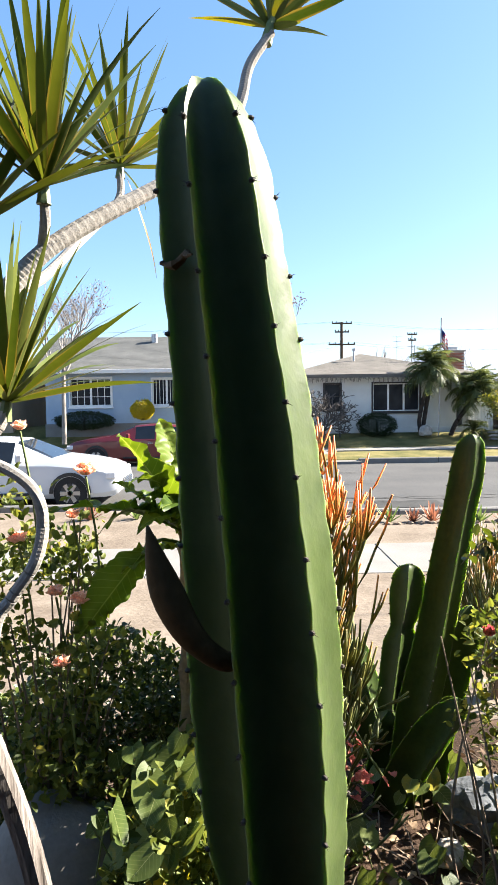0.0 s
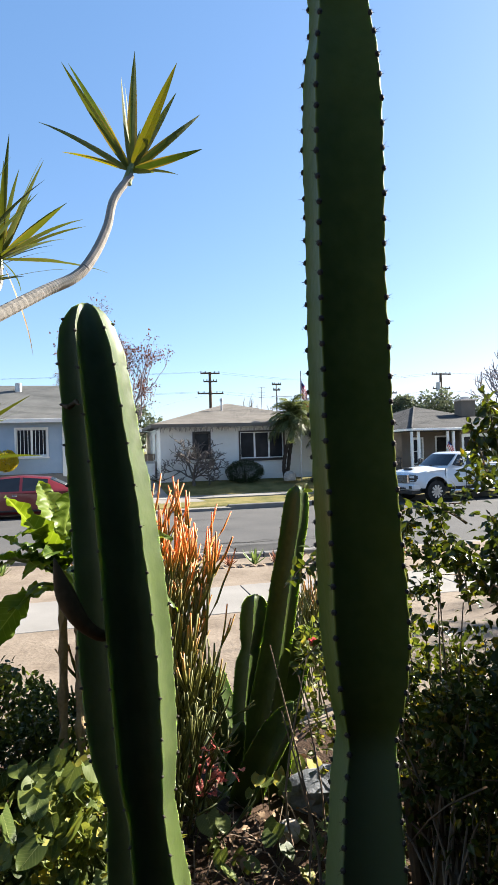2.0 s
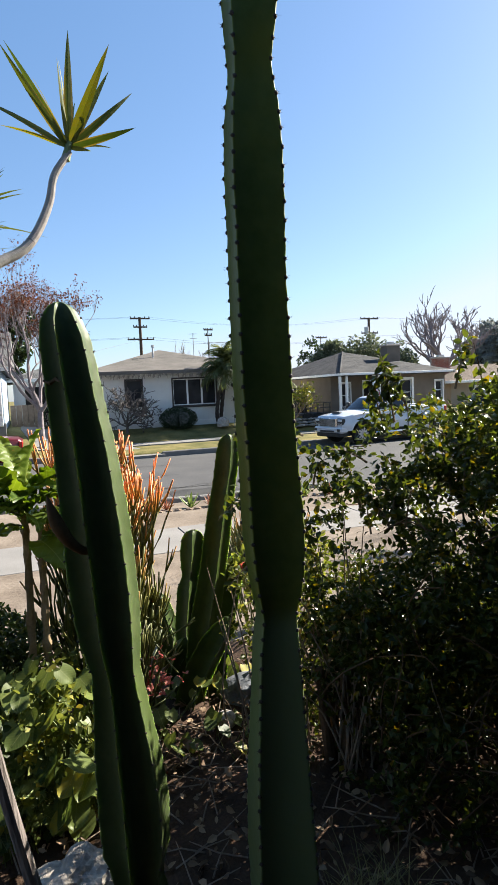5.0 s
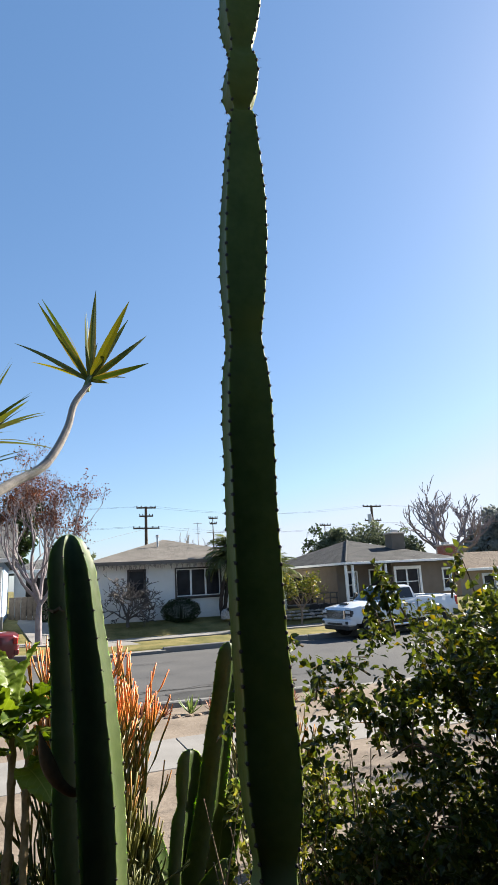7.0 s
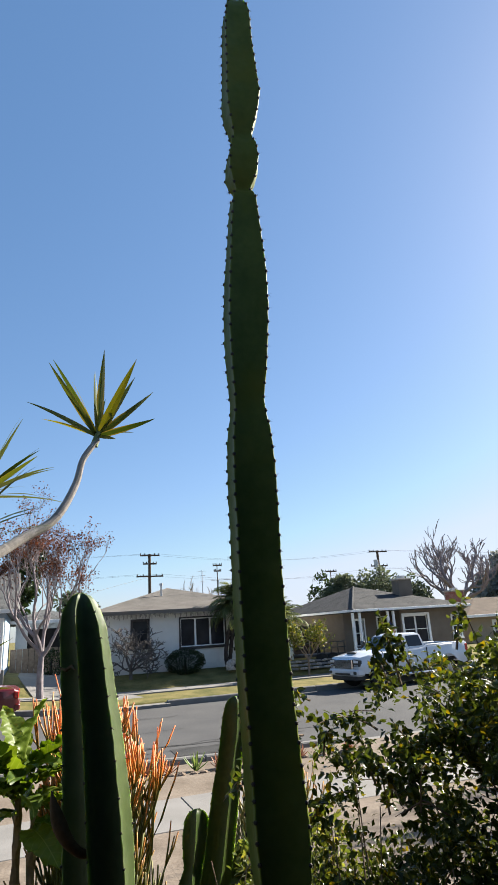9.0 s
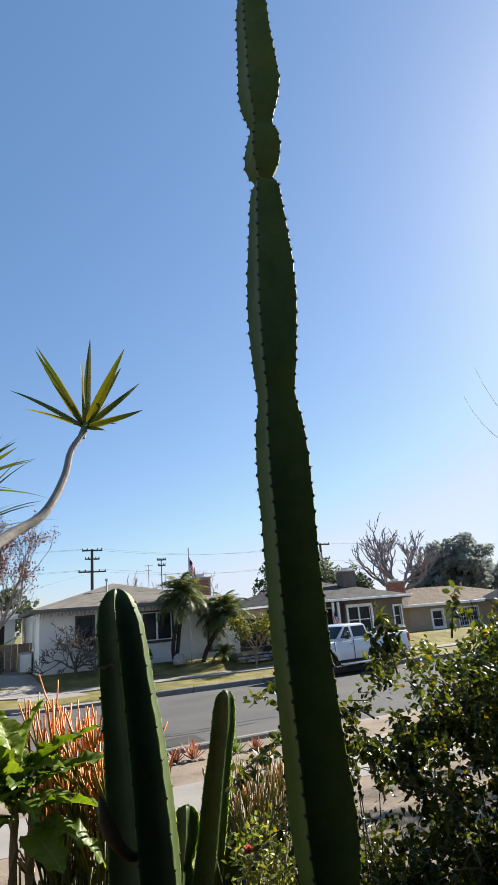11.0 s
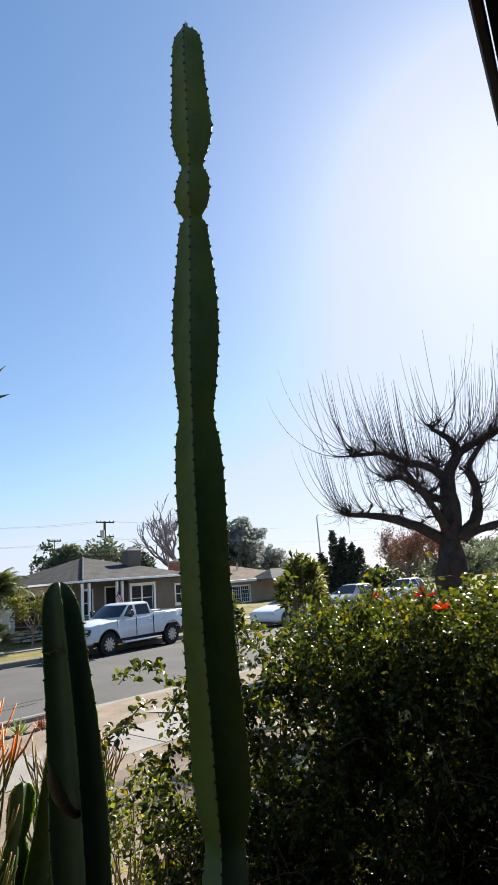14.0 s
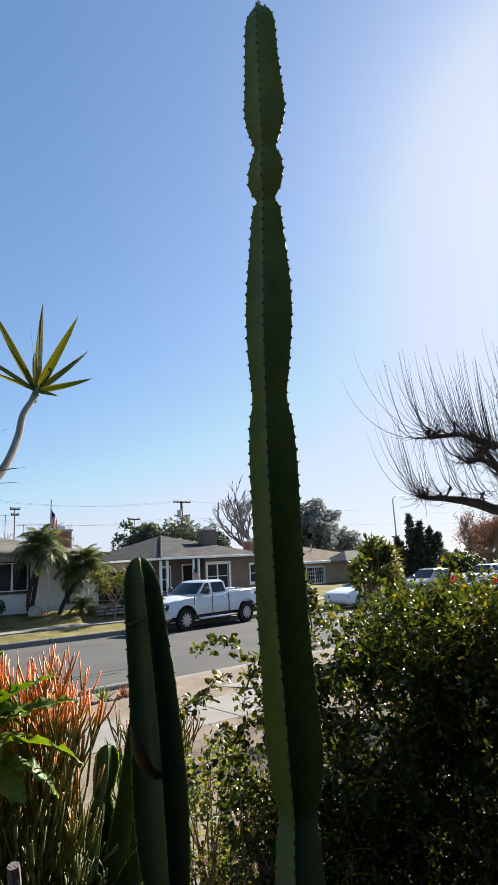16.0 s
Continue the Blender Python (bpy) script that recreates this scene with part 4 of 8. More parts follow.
tall = thing("cactus", "very tall four-ribbed green column cactus with pinched waists", "cactus", at=(0, 0, 0))
VIEW_A = math.degrees(math.atan2(-1.43 - 0.15, 0.035 - 0.64))
g, spots = cactus_stem(TALL_Z, [(VIEW_A - 30, 1.05), (VIEW_A + 54, 1.07), (VIEW_A + 150, 1.0), (VIEW_A + 242, 0.97)], 0.043, 0.36, seed=2, wave=0.012, depths=(0.42, 0.2, 0.34, 0.36), sub=9)
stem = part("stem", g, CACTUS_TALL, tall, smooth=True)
tagged(part("spine_mass", areoles(spots, 0.014, 6, 5, 0.006), SPINE, stem), kind="stuff")
tip = Vector((0.678, 0.12, 4.61))
g = Geo()
rnd = random.Random(8)
for i in range(9):
    a = i * 0.7
    g.tube([tip, tip + Vector((math.cos(a) * 0.005, math.sin(a) * 0.005, 0.012)), tip + Vector((math.cos(a) * 0.008, math.sin(a) * 0.008, 0.022 + rnd.uniform(0, 0.014)))], [0.005, 0.004, 0.001], 5)
part("growing_tip", g, STEM_TAN, stem, "pale woolly growing tip")
SHORT_Z = [(-0.05, 0.27, 0.25, 0.095), (0.3, 0.255, 0.251, 0.1), (0.45, 0.245, 0.251, 0.092), (0.6, 0.232, 0.252, 0.07), (0.64, 0.231, 0.252, 0.074), (0.7, 0.231, 0.252, 0.093), (0.82, 0.229, 0.252, 0.099), (0.99, 0.221, 0.253, 0.09), (1.14, 0.212, 0.254, 0.074), (1.23, 0.205, 0.255, 0.066), (1.27, 0.199, 0.257, 0.0735),
           (1.33, 0.194, 0.26, 0.083), (1.4, 0.191, 0.262, 0.0875), (1.47, 0.187, 0.262, 0.09), (1.54, 0.183, 0.262, 0.0905), (1.68, 0.174, 0.261, 0.087), (1.81, 0.164, 0.261, 0.0815), (1.88, 0.158, 0.261, 0.078), (1.945, 0.151, 0.261, 0.0735), (2.07, 0.138, 0.26, 0.067), (2.135, 0.131, 0.26, 0.063),
           (2.16, 0.128, 0.26, 0.058), (2.185, 0.125, 0.26, 0.051), (2.208, 0.124, 0.26, 0.039), (2.222, 0.123, 0.26, 0.028), (2.231, 0.123, 0.26, 0.01)]
short = thing("cactus", "thick grey-green column cactus with five ribs and a brown bud", "cactus")
VIEW_B = math.degrees(math.atan2(-0.43 - 0.26, 0.15 - 0.14))
g, spots = cactus_stem(SHORT_Z, [(VIEW_B - 92, 1.0), (VIEW_B - 22, 1.07), (VIEW_B + 36, 1.06), (VIEW_B + 90, 1.08), (VIEW_B + 180, 1.0)], 0.075, 0.44, seed=5, wave=0.016, sub=9, depths=(0.62, 0.52, 0.17, 0.34, 0.34))
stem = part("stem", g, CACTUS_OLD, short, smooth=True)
tagged(part("spine_mass", areoles(spots, 0.009, 4, 6, 0.0032), SPINE, stem), kind="stuff")
g = Geo().tube(bezier([(0.155, 0.215, 1.585), (0.136, 0.196, 1.592), (0.106, 0.188, 1.62), (0.083, 0.19, 1.66), (0.069, 0.192, 1.70), (0.059, 0.194, 1.742)], 16),
              [0.011, 0.0108, 0.011, 0.0115, 0.0122, 0.0132, 0.0148, 0.0164, 0.0178, 0.0184, 0.0178, 0.016, 0.013, 0.0095, 0.0055, 0.0015], 12)
part("bud", g, BUD, short, "brown curved flower bud", True)
pts = []
for i in range(9):
    v = 1 - abs(i / 8 * 0.9 - 0.45) * 2
    soft = 0.55 * v * v * (3 - 2 * v) + 0.45 * (1 - (1 - v) ** 2)
    q, rr = radians(VIEW_B - 92 + i * 8.0), 0.0685 * (1 - 0.4 * soft * 0.8)
    pts.append((0.142 + rr * math.cos(q), 0.26 + rr * math.sin(q), 2.03 - 0.004 * math.sin(i)))
part("scar", Geo().tube(pts, [0.002, 0.004, 0.006, 0.0052, 0.0045, 0.004, 0.003, 0.002, 0.001], 7, wob=0.35, rnd=random.Random(2)), BUD, short, "dark dry scar on a rib")
part("scar", Geo().loft([[(0.7275 + 0.001 * k, 0.0855 - 0.001 * k, 0.655 - 0.045 * k), (0.7315 + 0.001 * k, 0.0855, 0.655 - 0.045 * k), (0.7295 + 0.001 * k, 0.0815, 0.655 - 0.045 * k)] for k in (0, 1)]), STEM_TAN, tall, "pale scratch near the base")


def small_cactus(rows, rot, seed):
    c = thing("cactus", "olive green column cactus in a low clump", "cactus", "low cactus clump")
    g, sp = cactus_stem(rows, [(rot + 10 + i * 90, 1.2) for i in range(4)], 0.05, 0.58, 0.012, seed=seed, wave=0.012, sub=6)
    st = part("stem", g, CACTUS_LOW, c, smooth=True)
    tagged(part("spine_mass", areoles(sp, 0.01, 4, seed, 0.003), SPINE, st), kind="stuff")
    return c


small_cactus([(0.0, 0.90, 2.09, 0.09), (0.54, 0.95, 2.07, 0.085), (0.9, 1.02, 2.05, 0.075), (1.27, 1.078, 2.03, 0.07), (1.42, 1.105, 2.02, 0.064), (1.52, 1.122, 2.01, 0.066), (1.62, 1.134, 2.005, 0.062), (1.69, 1.14, 2.0, 0.05), (1.715, 1.142, 2.0, 0.036), (1.73, 1.143, 2.0, 0.008)], -102, 11)
small_cactus([(0.2, 0.875, 2.25, 0.05), (0.5, 0.885, 2.24, 0.066), (0.75, 0.918, 2.24, 0.07), (0.81, 0.924, 2.24, 0.052), (0.83, 0.926, 2.24, 0.045), (0.88, 0.934, 2.235, 0.058), (0.98, 0.946, 2.23, 0.07), (1.07, 0.952, 2.23, 0.062), (1.11, 0.954, 2.23, 0.042), (1.125, 0.955, 2.23, 0.01)], -119, 12)
small_cactus([(0.0, 1.02, 2.16, 0.07), (0.42, 1.06, 2.15, 0.09), (0.7, 1.13, 2.12, 0.08), (0.84, 1.17, 2.11, 0.074), (0.93, 1.18, 2.1, 0.055), (0.97, 1.185, 2.1, 0.01)], -70, 13)
small_cactus([(0.0, 0.79, 2.02, 0.07), (0.2, 0.84, 2.0, 0.085), (0.4, 0.92, 1.96, 0.095), (0.55, 1.0, 1.93, 0.09), (0.62, 1.04, 1.92, 0.06), (0.65, 1.055, 1.915, 0.01)], -100, 14)
small_cactus([(0.0, 0.88, 2.43, 0.07), (0.3, 0.82, 2.43, 0.085), (0.5, 0.77, 2.45, 0.085), (0.64, 0.74, 2.46, 0.07), (0.69, 0.73, 2.46, 0.01)], -90, 15)
small_cactus([(0.0, 0.80, 2.2, 0.06), (0.15, 0.81, 2.2, 0.08), (0.3, 0.83, 2.19, 0.078), (0.42, 0.85, 2.18, 0.06), (0.46, 0.855, 2.18, 0.01)], -70, 16)


# ---- near plants ----
def leaf_cloud(spots, rnd, lo, hi, wide=0.5, fold=0.25, flat=0.0, plain=False):
    """One small folded leaf at each spot (place, outward way)."""
    g = Geo()
    for p, out in spots:
        a = Vector((rnd.gauss(0, 1), rnd.gauss(0, 1), rnd.gauss(0, 1) * (1 - flat)))
        d = (a.normalized() + out * 0.7).normalized()
        s = d.cross(Vector((rnd.uniform(-1, 1), rnd.uniform(-1, 1), rnd.uniform(0.2, 1)))).normalized()
        n = d.cross(s)
        if n.z < 0:
            n = -n
        L = rnd.uniform(lo, hi)
        w = L * wide * 0.5
        if plain:
            m0 = p + d * L * 0.45
            up = n * w * fold
            g.add([p, m0 + s * w + up, p + d * L - n * L * 0.12, m0 - s * w + up, m0], [(0, 1, 4), (1, 2, 4), (0, 4, 3), (4, 2, 3)])
            continue
        m1, m2 = p + d * L * 0.3, p + d * L * 0.7 - n * L * 0.06
        up = n * w * fold
        g.add([p, m1 + s * w + up, m2 + s * w * 0.85 + up, p + d * L - n * L * 0.15, m2 - s * w * 0.85 + up, m1 - s * w + up, m1, m2],
              [(0, 1, 6), (1, 2, 7, 6), (2, 3, 7), (0, 6, 5), (6, 7, 4, 5), (7, 3, 4)])
    return g


def strap(length, width, droop, twist=0.0, n=8, cup=0.15, start=0.5):
    """A long tapering leaf along +x, bending down by droop."""
    rows = []
    x = z = 0.0
    ang = 0.0
    for i in range(n + 1):
        u = i / n
        w = width * 0.5 * min(1.0, start + u * 2.2) * (1 - u ** 2.6) + 0.0006
        a = twist * u
        rows.append([(x, -w * math.cos(a), z + w * cup - w * math.sin(a)), (x, 0, z), (x, w * math.cos(a), z + w * cup + w * math.sin(a))])
        ang = -droop * u * u
        x += length / n * math.cos(ang)
        z += length / n * math.sin(ang)
    return Geo().sheet(rows)


def aim(p, way, roll=0.0):
    """A pose at p whose x axis points along way."""
    x = Vector(way).normalized()
    y = Vector((0, 0, 1)).cross(x)
    y = y.normalized() if y.length > 1e-4 else Vector((0, 1, 0))
    z = x.cross(y)
    m = Matrix((x, y, z)).transposed().to_4x4()
    return Matrix.Translation(p) @ m @ pose(0, 0, 0, roll, 0, 0)


SWORDS = [strap(L, w, d, t).mesh("leaf", SWORD_LEAF, True) for L, w, d, t in ((0.54, 0.035, 0.12, 0.25), (0.48, 0.034, 0.35, -0.3), (0.42, 0.035, 0.1, 0.2), (0.54, 0.03, 0.5, 0.4))]


def rosette(parent, p, axis_way, count, seed, size=1.0, spread=(0.15, 1.35)):
    rnd = random.Random(seed)
    head = part("head", Geo().tube([Vector(p) - Vector(axis_way) * 0.03, Vector(p) + Vector(axis_way) * 0.05], [0.024 * size, 0.012 * size], 8), STEM_GREEN, parent, "rosette of sword leaves")
    ax = Vector(axis_way).normalized()
    s = ax.cross(Vector((0.2, 1, 0.1))).normalized()
    t = ax.cross(s)
    for i in range(count):
        u = (i + 0.5) / count
        tilt = spread[0] + (spread[1] - spread[0]) * u ** 0.9 + rnd.uniform(-0.12, 0.12)
        az = i * 2.4 + rnd.uniform(-0.3, 0.3)
        way = ax * math.cos(tilt) + (s * math.cos(az) + t * math.sin(az)) * math.sin(tilt)
        k = part("leaf", SWORDS[0 if u < 0.35 else rnd.choice((0, 1, 2, 3)) if u < 0.8 else rnd.choice((1, 3))], SWORD_LEAF, head)
        z = rnd.uniform(0.85, 1.12) * size
        k.matrix_basis = aim(Vector(p) + ax * 0.02, way, rnd.uniform(-40, 40)) @ Matrix.Scale(z, 4)
    return head


def ringed(pts, r0, r1, n=90):
    n = int(n * 2.2)
    line = bezier(pts, n)
    rad = [(r0 + (r1 - r0) * i / (n - 1)) * (1.0 + 0.013 * ((i % 3) - 1)) for i in range(n)]
    return Geo().tube(line, [r * 0.8 for r in rad], 10)


drac = thing("dracaena", "grey-stemmed dracaena tree with green and yellow sword leaf heads", "tree")
part("trunk", ringed([(-0.78, 1.2, 0.05), (-0.8, 1.22, 0.7), (-0.76, 1.25, 1.5), (-0.66, 1.28, 1.95), (-0.51, 1.32, 2.18)], 0.045, 0.036, 110), BARK_RING, drac)
part("branch", ringed([(-0.51, 1.32, 2.18), (-0.36, 1.39, 2.355), (-0.08, 1.59, 2.585), (0.06, 1.66, 2.68), (0.135, 1.7, 2.78), (0.2, 1.745, 2.93), (0.235, 1.77, 3.07), (0.315, 1.8, 3.2)], 0.036, 0.021, 150), BARK_RING, drac)
part("branch", ringed([(-0.6, 1.3, 2.08), (-0.66, 1.7, 2.25), (-0.59, 1.95, 2.36), (-0.5, 2.19, 2.56), (-0.37, 2.45, 2.82), (-0.36, 2.5, 2.98)], 0.03, 0.022, 90), BARK_RING, drac)
part("branch", ringed([(-0.40, 1.37, 2.32), (-0.375, 1.33, 2.4), (-0.37, 1.31, 2.47)], 0.02, 0.018, 20), BARK_RING, drac)
part("branch", ringed([(-0.62, 1.3, 2.1), (-0.6, 1.28, 2.25), (-0.56, 1.27, 2.34)], 0.022, 0.018, 24), BARK_RING, drac)
part("branch", ringed([(-0.75, 1.24, 1.5), (-0.62, 1.2, 1.72), (-0.5, 1.22, 1.80), (-0.475, 1.24, 1.86)], 0.022, 0.018, 40), BARK_RING, drac)
part("branch", ringed([(-0.78, 1.16, 1.66), (-0.55, 1.1, 1.745), (-0.44, 1.09, 1.72), (-0.36, 1.09, 1.66), (-0.34, 1.1, 1.57), (-0.36, 1.09, 1.47), (-0.42, 1.09, 1.38), (-0.47, 1.08, 1.28), (-0.5, 1.08, 0.9), (-0.5, 1.08, 0.1)], 0.018, 0.022, 120), BARK_RING, drac)
# the outermost head: a few broad leaves, two of them yellowing (sideways, up, away, width, turn, bend, yellow)
top = Vector((0.315, 1.8, 3.2))
head = part("head", Geo().tube([top - Vector((0.02, 0, 0.04)), top + Vector((0.005, 0, 0.05))], [0.023, 0.014], 8), STEM_GREEN, drac, "rosette of sword leaves")
for sx, up, away, wid, turn, bend, dry in (
        (0.03, 0.53, 0.02, 0.05, 118, 0.05, 0), (0.0, 0.46, 0.12, 0.036, 60, 0.1, 0), (0.2, 0.45, -0.08, 0.054, 75, -0.1, 1), (0.21, 0.39, 0.06, 0.042, 100, 0.1, 0),
        (0.33, 0.30, 0.02, 0.04, 70, -0.3, 0), (0.32, 0.1, -0.05, 0.04, 60, -0.5, 0), (-0.24, 0.46, 0.05, 0.036, 60, 0.1, 0), (-0.27, 0.38, -0.06, 0.04, 70, 0.4, 0),
        (-0.37, 0.2, -0.02, 0.04, 110, -0.4, 0), (-0.12, 0.4, 0.2, 0.024, 40, 0.1, 1), (-0.04, 0.33, -0.12, 0.032, 60, 0.05, 0), (0.17, 0.25, 0.22, 0.034, 50, 0.2, 1),
        (0.22, 0.14, 0.25, 0.026, 30, 0.3, 0), (-0.27, 0.18, 0.22, 0.022, 40, 0.3, 1), (0.1, -0.03, -0.08, 0.025, 50, 0.4, 0), (0.06, 0.33, 0.25, 0.03, 30, 0.1, 0)):
    way = Vector((sx, away, up)) * 1.07
    k = part("leaf", strap(way.length, wid, bend, 0.2), DRY_SWORD if dry else SWORD_LEAF, head, "yellowing sword leaf" if dry else "")
    k.matrix_basis = aim(top + Vector((0, 0, 0.02)), way, turn if sx < 0.02 else -turn)
rosette(drac, (-0.36, 2.5, 2.98), (0.05, 0, 1), 38, 22, 1.05, (0.08, 1.5))
rosette(drac, (-0.37, 1.31, 2.47), (0.05, -0.05, 1), 48, 23, 0.92, (0.04, 1.1))
rosette(drac, (-0.56, 1.27, 2.34), (-0.1, 0, 1), 40, 24, 0.9, (0.04, 1.1))
rosette(drac, (-0.475, 1.24, 1.86), (0.15, 0, 1), 46, 25, 0.85, (0.06, 1.3))
g = strap(0.5, 0.012, 0.3, 1.0)
k = part("dead_leaf", g, STEM_TAN, drac, "dry hanging leaf")
k.matrix_basis = aim((-0.33, 2.5, 2.95), (0.35, -0.1, -0.95))
leaner = thing("leaning_dracaena", "leaning weathered grey dracaena stem", "tree")
part("stem", ringed([(-0.206, 0.403, 1.395), (-0.165, 0.45, 1.16), (-0.10, 0.47, 0.75), (-0.03, 0.5, 0.35), (0.03, 0.52, 0.08)], 0.022, 0.03, 40), STRIPE_BARK, leaner)


def fire(name, base, height, seed, radius, count, label, top=1.0, low_twigs=0):
    """Pencil-thin upright forking sticks, orange at their ends."""
    rnd = random.Random(seed)
    ob = thing(name, label, "succulent")
    g = Geo()
    ends = []

    def grow(p, d, L, r, level, orange):
        d = (d + Vector((rnd.gauss(0, 0.05), rnd.gauss(0, 0.05), rnd.uniform(0.1, 0.3)))).normalized()
        e = p + d * L + Vector((0, 0, L * 0.1))
        q = p.lerp(e, 0.5) + Vector((d.x, d.y, 0)) * L * 0.1
        last = level == 0 or e.z > base[2] + height * 0.98
        hz = min(1.0, max(0.0, (e.z - base[2]) / height))
        a1 = (0.05 + 0.92 * hz ** 1.3) * orange if last else 0.3 * hz + (0.45 if hz > 0.85 else 0.0) * orange
        g.tube([p, q, e], [r, r * 0.97, r * (0.7 if last else 0.93)], 6, ages=[a1 * (0.45 if last else 0.9), a1 * 0.8, min(1, a1 * 1.1)])
        if last:
            return
        for i in range(rnd.choice((1, 2, 2, 3))):
            s = Vector((rnd.gauss(0, 1), rnd.gauss(0, 1), 0)).normalized()
            grow(e, (d + s * rnd.uniform(0.15, 0.5)).normalized(), L * rnd.uniform(0.7, 1.05), r * 0.95, level - 1, orange)

    for i in range(count):
        a, rr = rnd.uniform(0, 6.28), radius * math.sqrt(rnd.random())
        p = Vector((base[0] + rr * math.cos(a) * 0.85, base[1] + rr * math.sin(a) * 0.85, base[2] + rnd.random() ** 1.1 * height * 0.66))
        out = Vector((math.cos(a), math.sin(a), 0)) * rr / radius
        grow(p, (out * 0.35 + Vector((0, 0, 1))).normalized(), rnd.uniform(0.13, 0.24), rnd.uniform(0.0048, 0.0068), 2, rnd.uniform(0.7, 1.15) * top)
    for i in range(low_twigs):
        a = rnd.uniform(0, 6.28)
        p = Vector((base[0] + rnd.uniform(-0.2, 0.35), base[1] + rnd.uniform(-0.3, 0.25), base[2] + rnd.uniform(0.05, 0.6)))
        grow(p, Vector((math.cos(a), math.sin(a), rnd.uniform(0.1, 0.9))).normalized(), rnd.uniform(0.07, 0.13), 0.005, 1, 0.3 if rnd.random() < 0.7 else 0.0)
    part("stick_mass", g, TIP_GRADIENT, ob, "forking pencil-thin sticks", True)
    w = Geo()
    for i in range(7):
        a = i * 0.9
        w.tube(bezier([(base[0], base[1], base[2] - 0.15), (base[0] + 0.06 * math.cos(a), base[1] + 0.06 * math.sin(a), base[2] + 0.25 * height), (base[0] + radius * 0.6 * math.cos(a), base[1] + radius * 0.6 * math.sin(a), base[2] + 0.6 * height)], 8), [0.014, 0.013, 0.012, 0.011, 0.01, 0.009, 0.008, 0.007], 6)
    part("woody_stem", w, BARK_BROWN, ob)
    return ob


fire("firestick_plant", (0.36, 1.86, 0.12), 1.68, 31, 0.24, 270, "firestick plant of green sticks turning orange at the tips", 1.0, 60)
fire("firestick_plant", (1.76, 3.1, 0.05), 0.93, 32, 0.27, 120, "smaller firestick plant with faint orange tips", 0.58)

# broad-leaved plant with big veined leaves
def big_leaf(L, W, droop, wavy, seed):
    rnd = random.Random(seed)
    rows = []
    x = z = 0.0
    n, k = 44, 10
    for i in range(n + 1):
        u = i / n
        w = W * 0.5 * (math.sin(math.pi * min(1, u * 0.97 + 0.03)) ** 0.75) * (1.12 - 0.3 * u) * (1 + 0.035 * math.sin(u * 61 + seed)) + 0.002
        row = []
        for j in range(k + 1):
            v = j / k * 2 - 1
            slant = x * 34 - abs(v) * w * 24
            vein = 0.006 * min(1, L * 4) * abs(math.sin(slant * math.pi)) * min(1, abs(v) * 3) * (1 - abs(v) * 0.3)
            edge = wavy * abs(v) ** 2 * (math.sin(u * 23 + (1 if v > 0 else 2.5) + seed) + 0.5 * math.sin(u * 47 + seed * 2 + v))
            row.append((x - abs(v) * w * 0.25, v * w, z + abs(v) * w * 0.35 + vein + edge))
        rows.append(row)
        a = 0.25 - droop * u
        x += L / n * math.cos(a)
        z += L / n * math.sin(a)
    return Geo().sheet(rows)


tob = thing("tobacco_plant", "tall plant with large wavy pale-veined green leaves", "plant")
STEMS = [[(-0.05, 1.62, 0.08), (-0.035, 1.61, 0.6), (-0.02, 1.6, 1.1), (-0.02, 1.58, 1.4), (-0.03, 1.55, 1.6)], [(0.03, 1.58, 0.08), (0.04, 1.58, 0.7), (0.045, 1.58, 1.15), (0.05, 1.56, 1.45)]]
for st in STEMS:
    part("stem", Geo().tube(bezier(st, 30), [0.0205 - 0.0003 * i + 0.006 * (i % 3 == 0) for i in range(30)], 9, wob=0.22, rnd=random.Random(3)), STEM_TAN, tob)
BIGS = [((-0.02, 1.52, 1.46), (-0.18, -0.08, 0.29), 0.38, 0.15, 0.45, 25), ((-0.03, 1.52, 1.45), (-0.385, -0.1, 0.14), 0.43, 0.12, 0.75, 8), ((-0.08, 1.52, 1.5), (-0.2, 0.0, 0.06), 0.25, 0.12, 1.7, 20), ((-0.13, 1.42, 1.41), (-0.19, -0.05, -0.29), 0.37, 0.15, 0.12, 78),
        ((0.03, 1.55, 1.55), (0.3, -0.1, 0.2), 0.36, 0.13, 0.7, -10), ((0.05, 1.54, 1.5), (0.38, -0.1, 0.1), 0.4, 0.13, 0.6, 12), ((0.05, 1.52, 1.42), (0.36, -0.1, 0.0), 0.44, 0.15, 1.1, -15), ((0.05, 1.5, 1.36), (0.33, -0.1, -0.1), 0.36, 0.15, 1.1, 10),
        ((0.04, 1.54, 1.33), (0.1, -0.22, -0.05), 0.26, 0.17, 1.2, 20), ((-0.02, 1.58, 1.58), (-0.12, 0.2, 0.3), 0.3, 0.15, 0.5, 0), ((0.0, 1.55, 1.6), (0.1, -0.08, 0.3), 0.28, 0.14, 0.5, 15)]
rnd = random.Random(33)
for i in range(20):
    a, zz = rnd.uniform(0, 6.28), rnd.uniform(1.38, 1.6)
    BIGS.append(((-0.01 + 0.03 * math.cos(a), 1.57 + 0.03 * math.sin(a), zz), (math.cos(a), math.sin(a), rnd.uniform(-0.1, 0.9)), rnd.uniform(0.16, 0.28), rnd.uniform(0.08, 0.13), rnd.uniform(0.4, 1.5), rnd.uniform(-30, 30)))
part("leaf_stalk", Geo().tube(bezier([(-0.03, 1.57, 1.4), (-0.09, 1.49, 1.43), (-0.135, 1.415, 1.405)], 6), 0.006, 6), STEM_GREEN, tob)
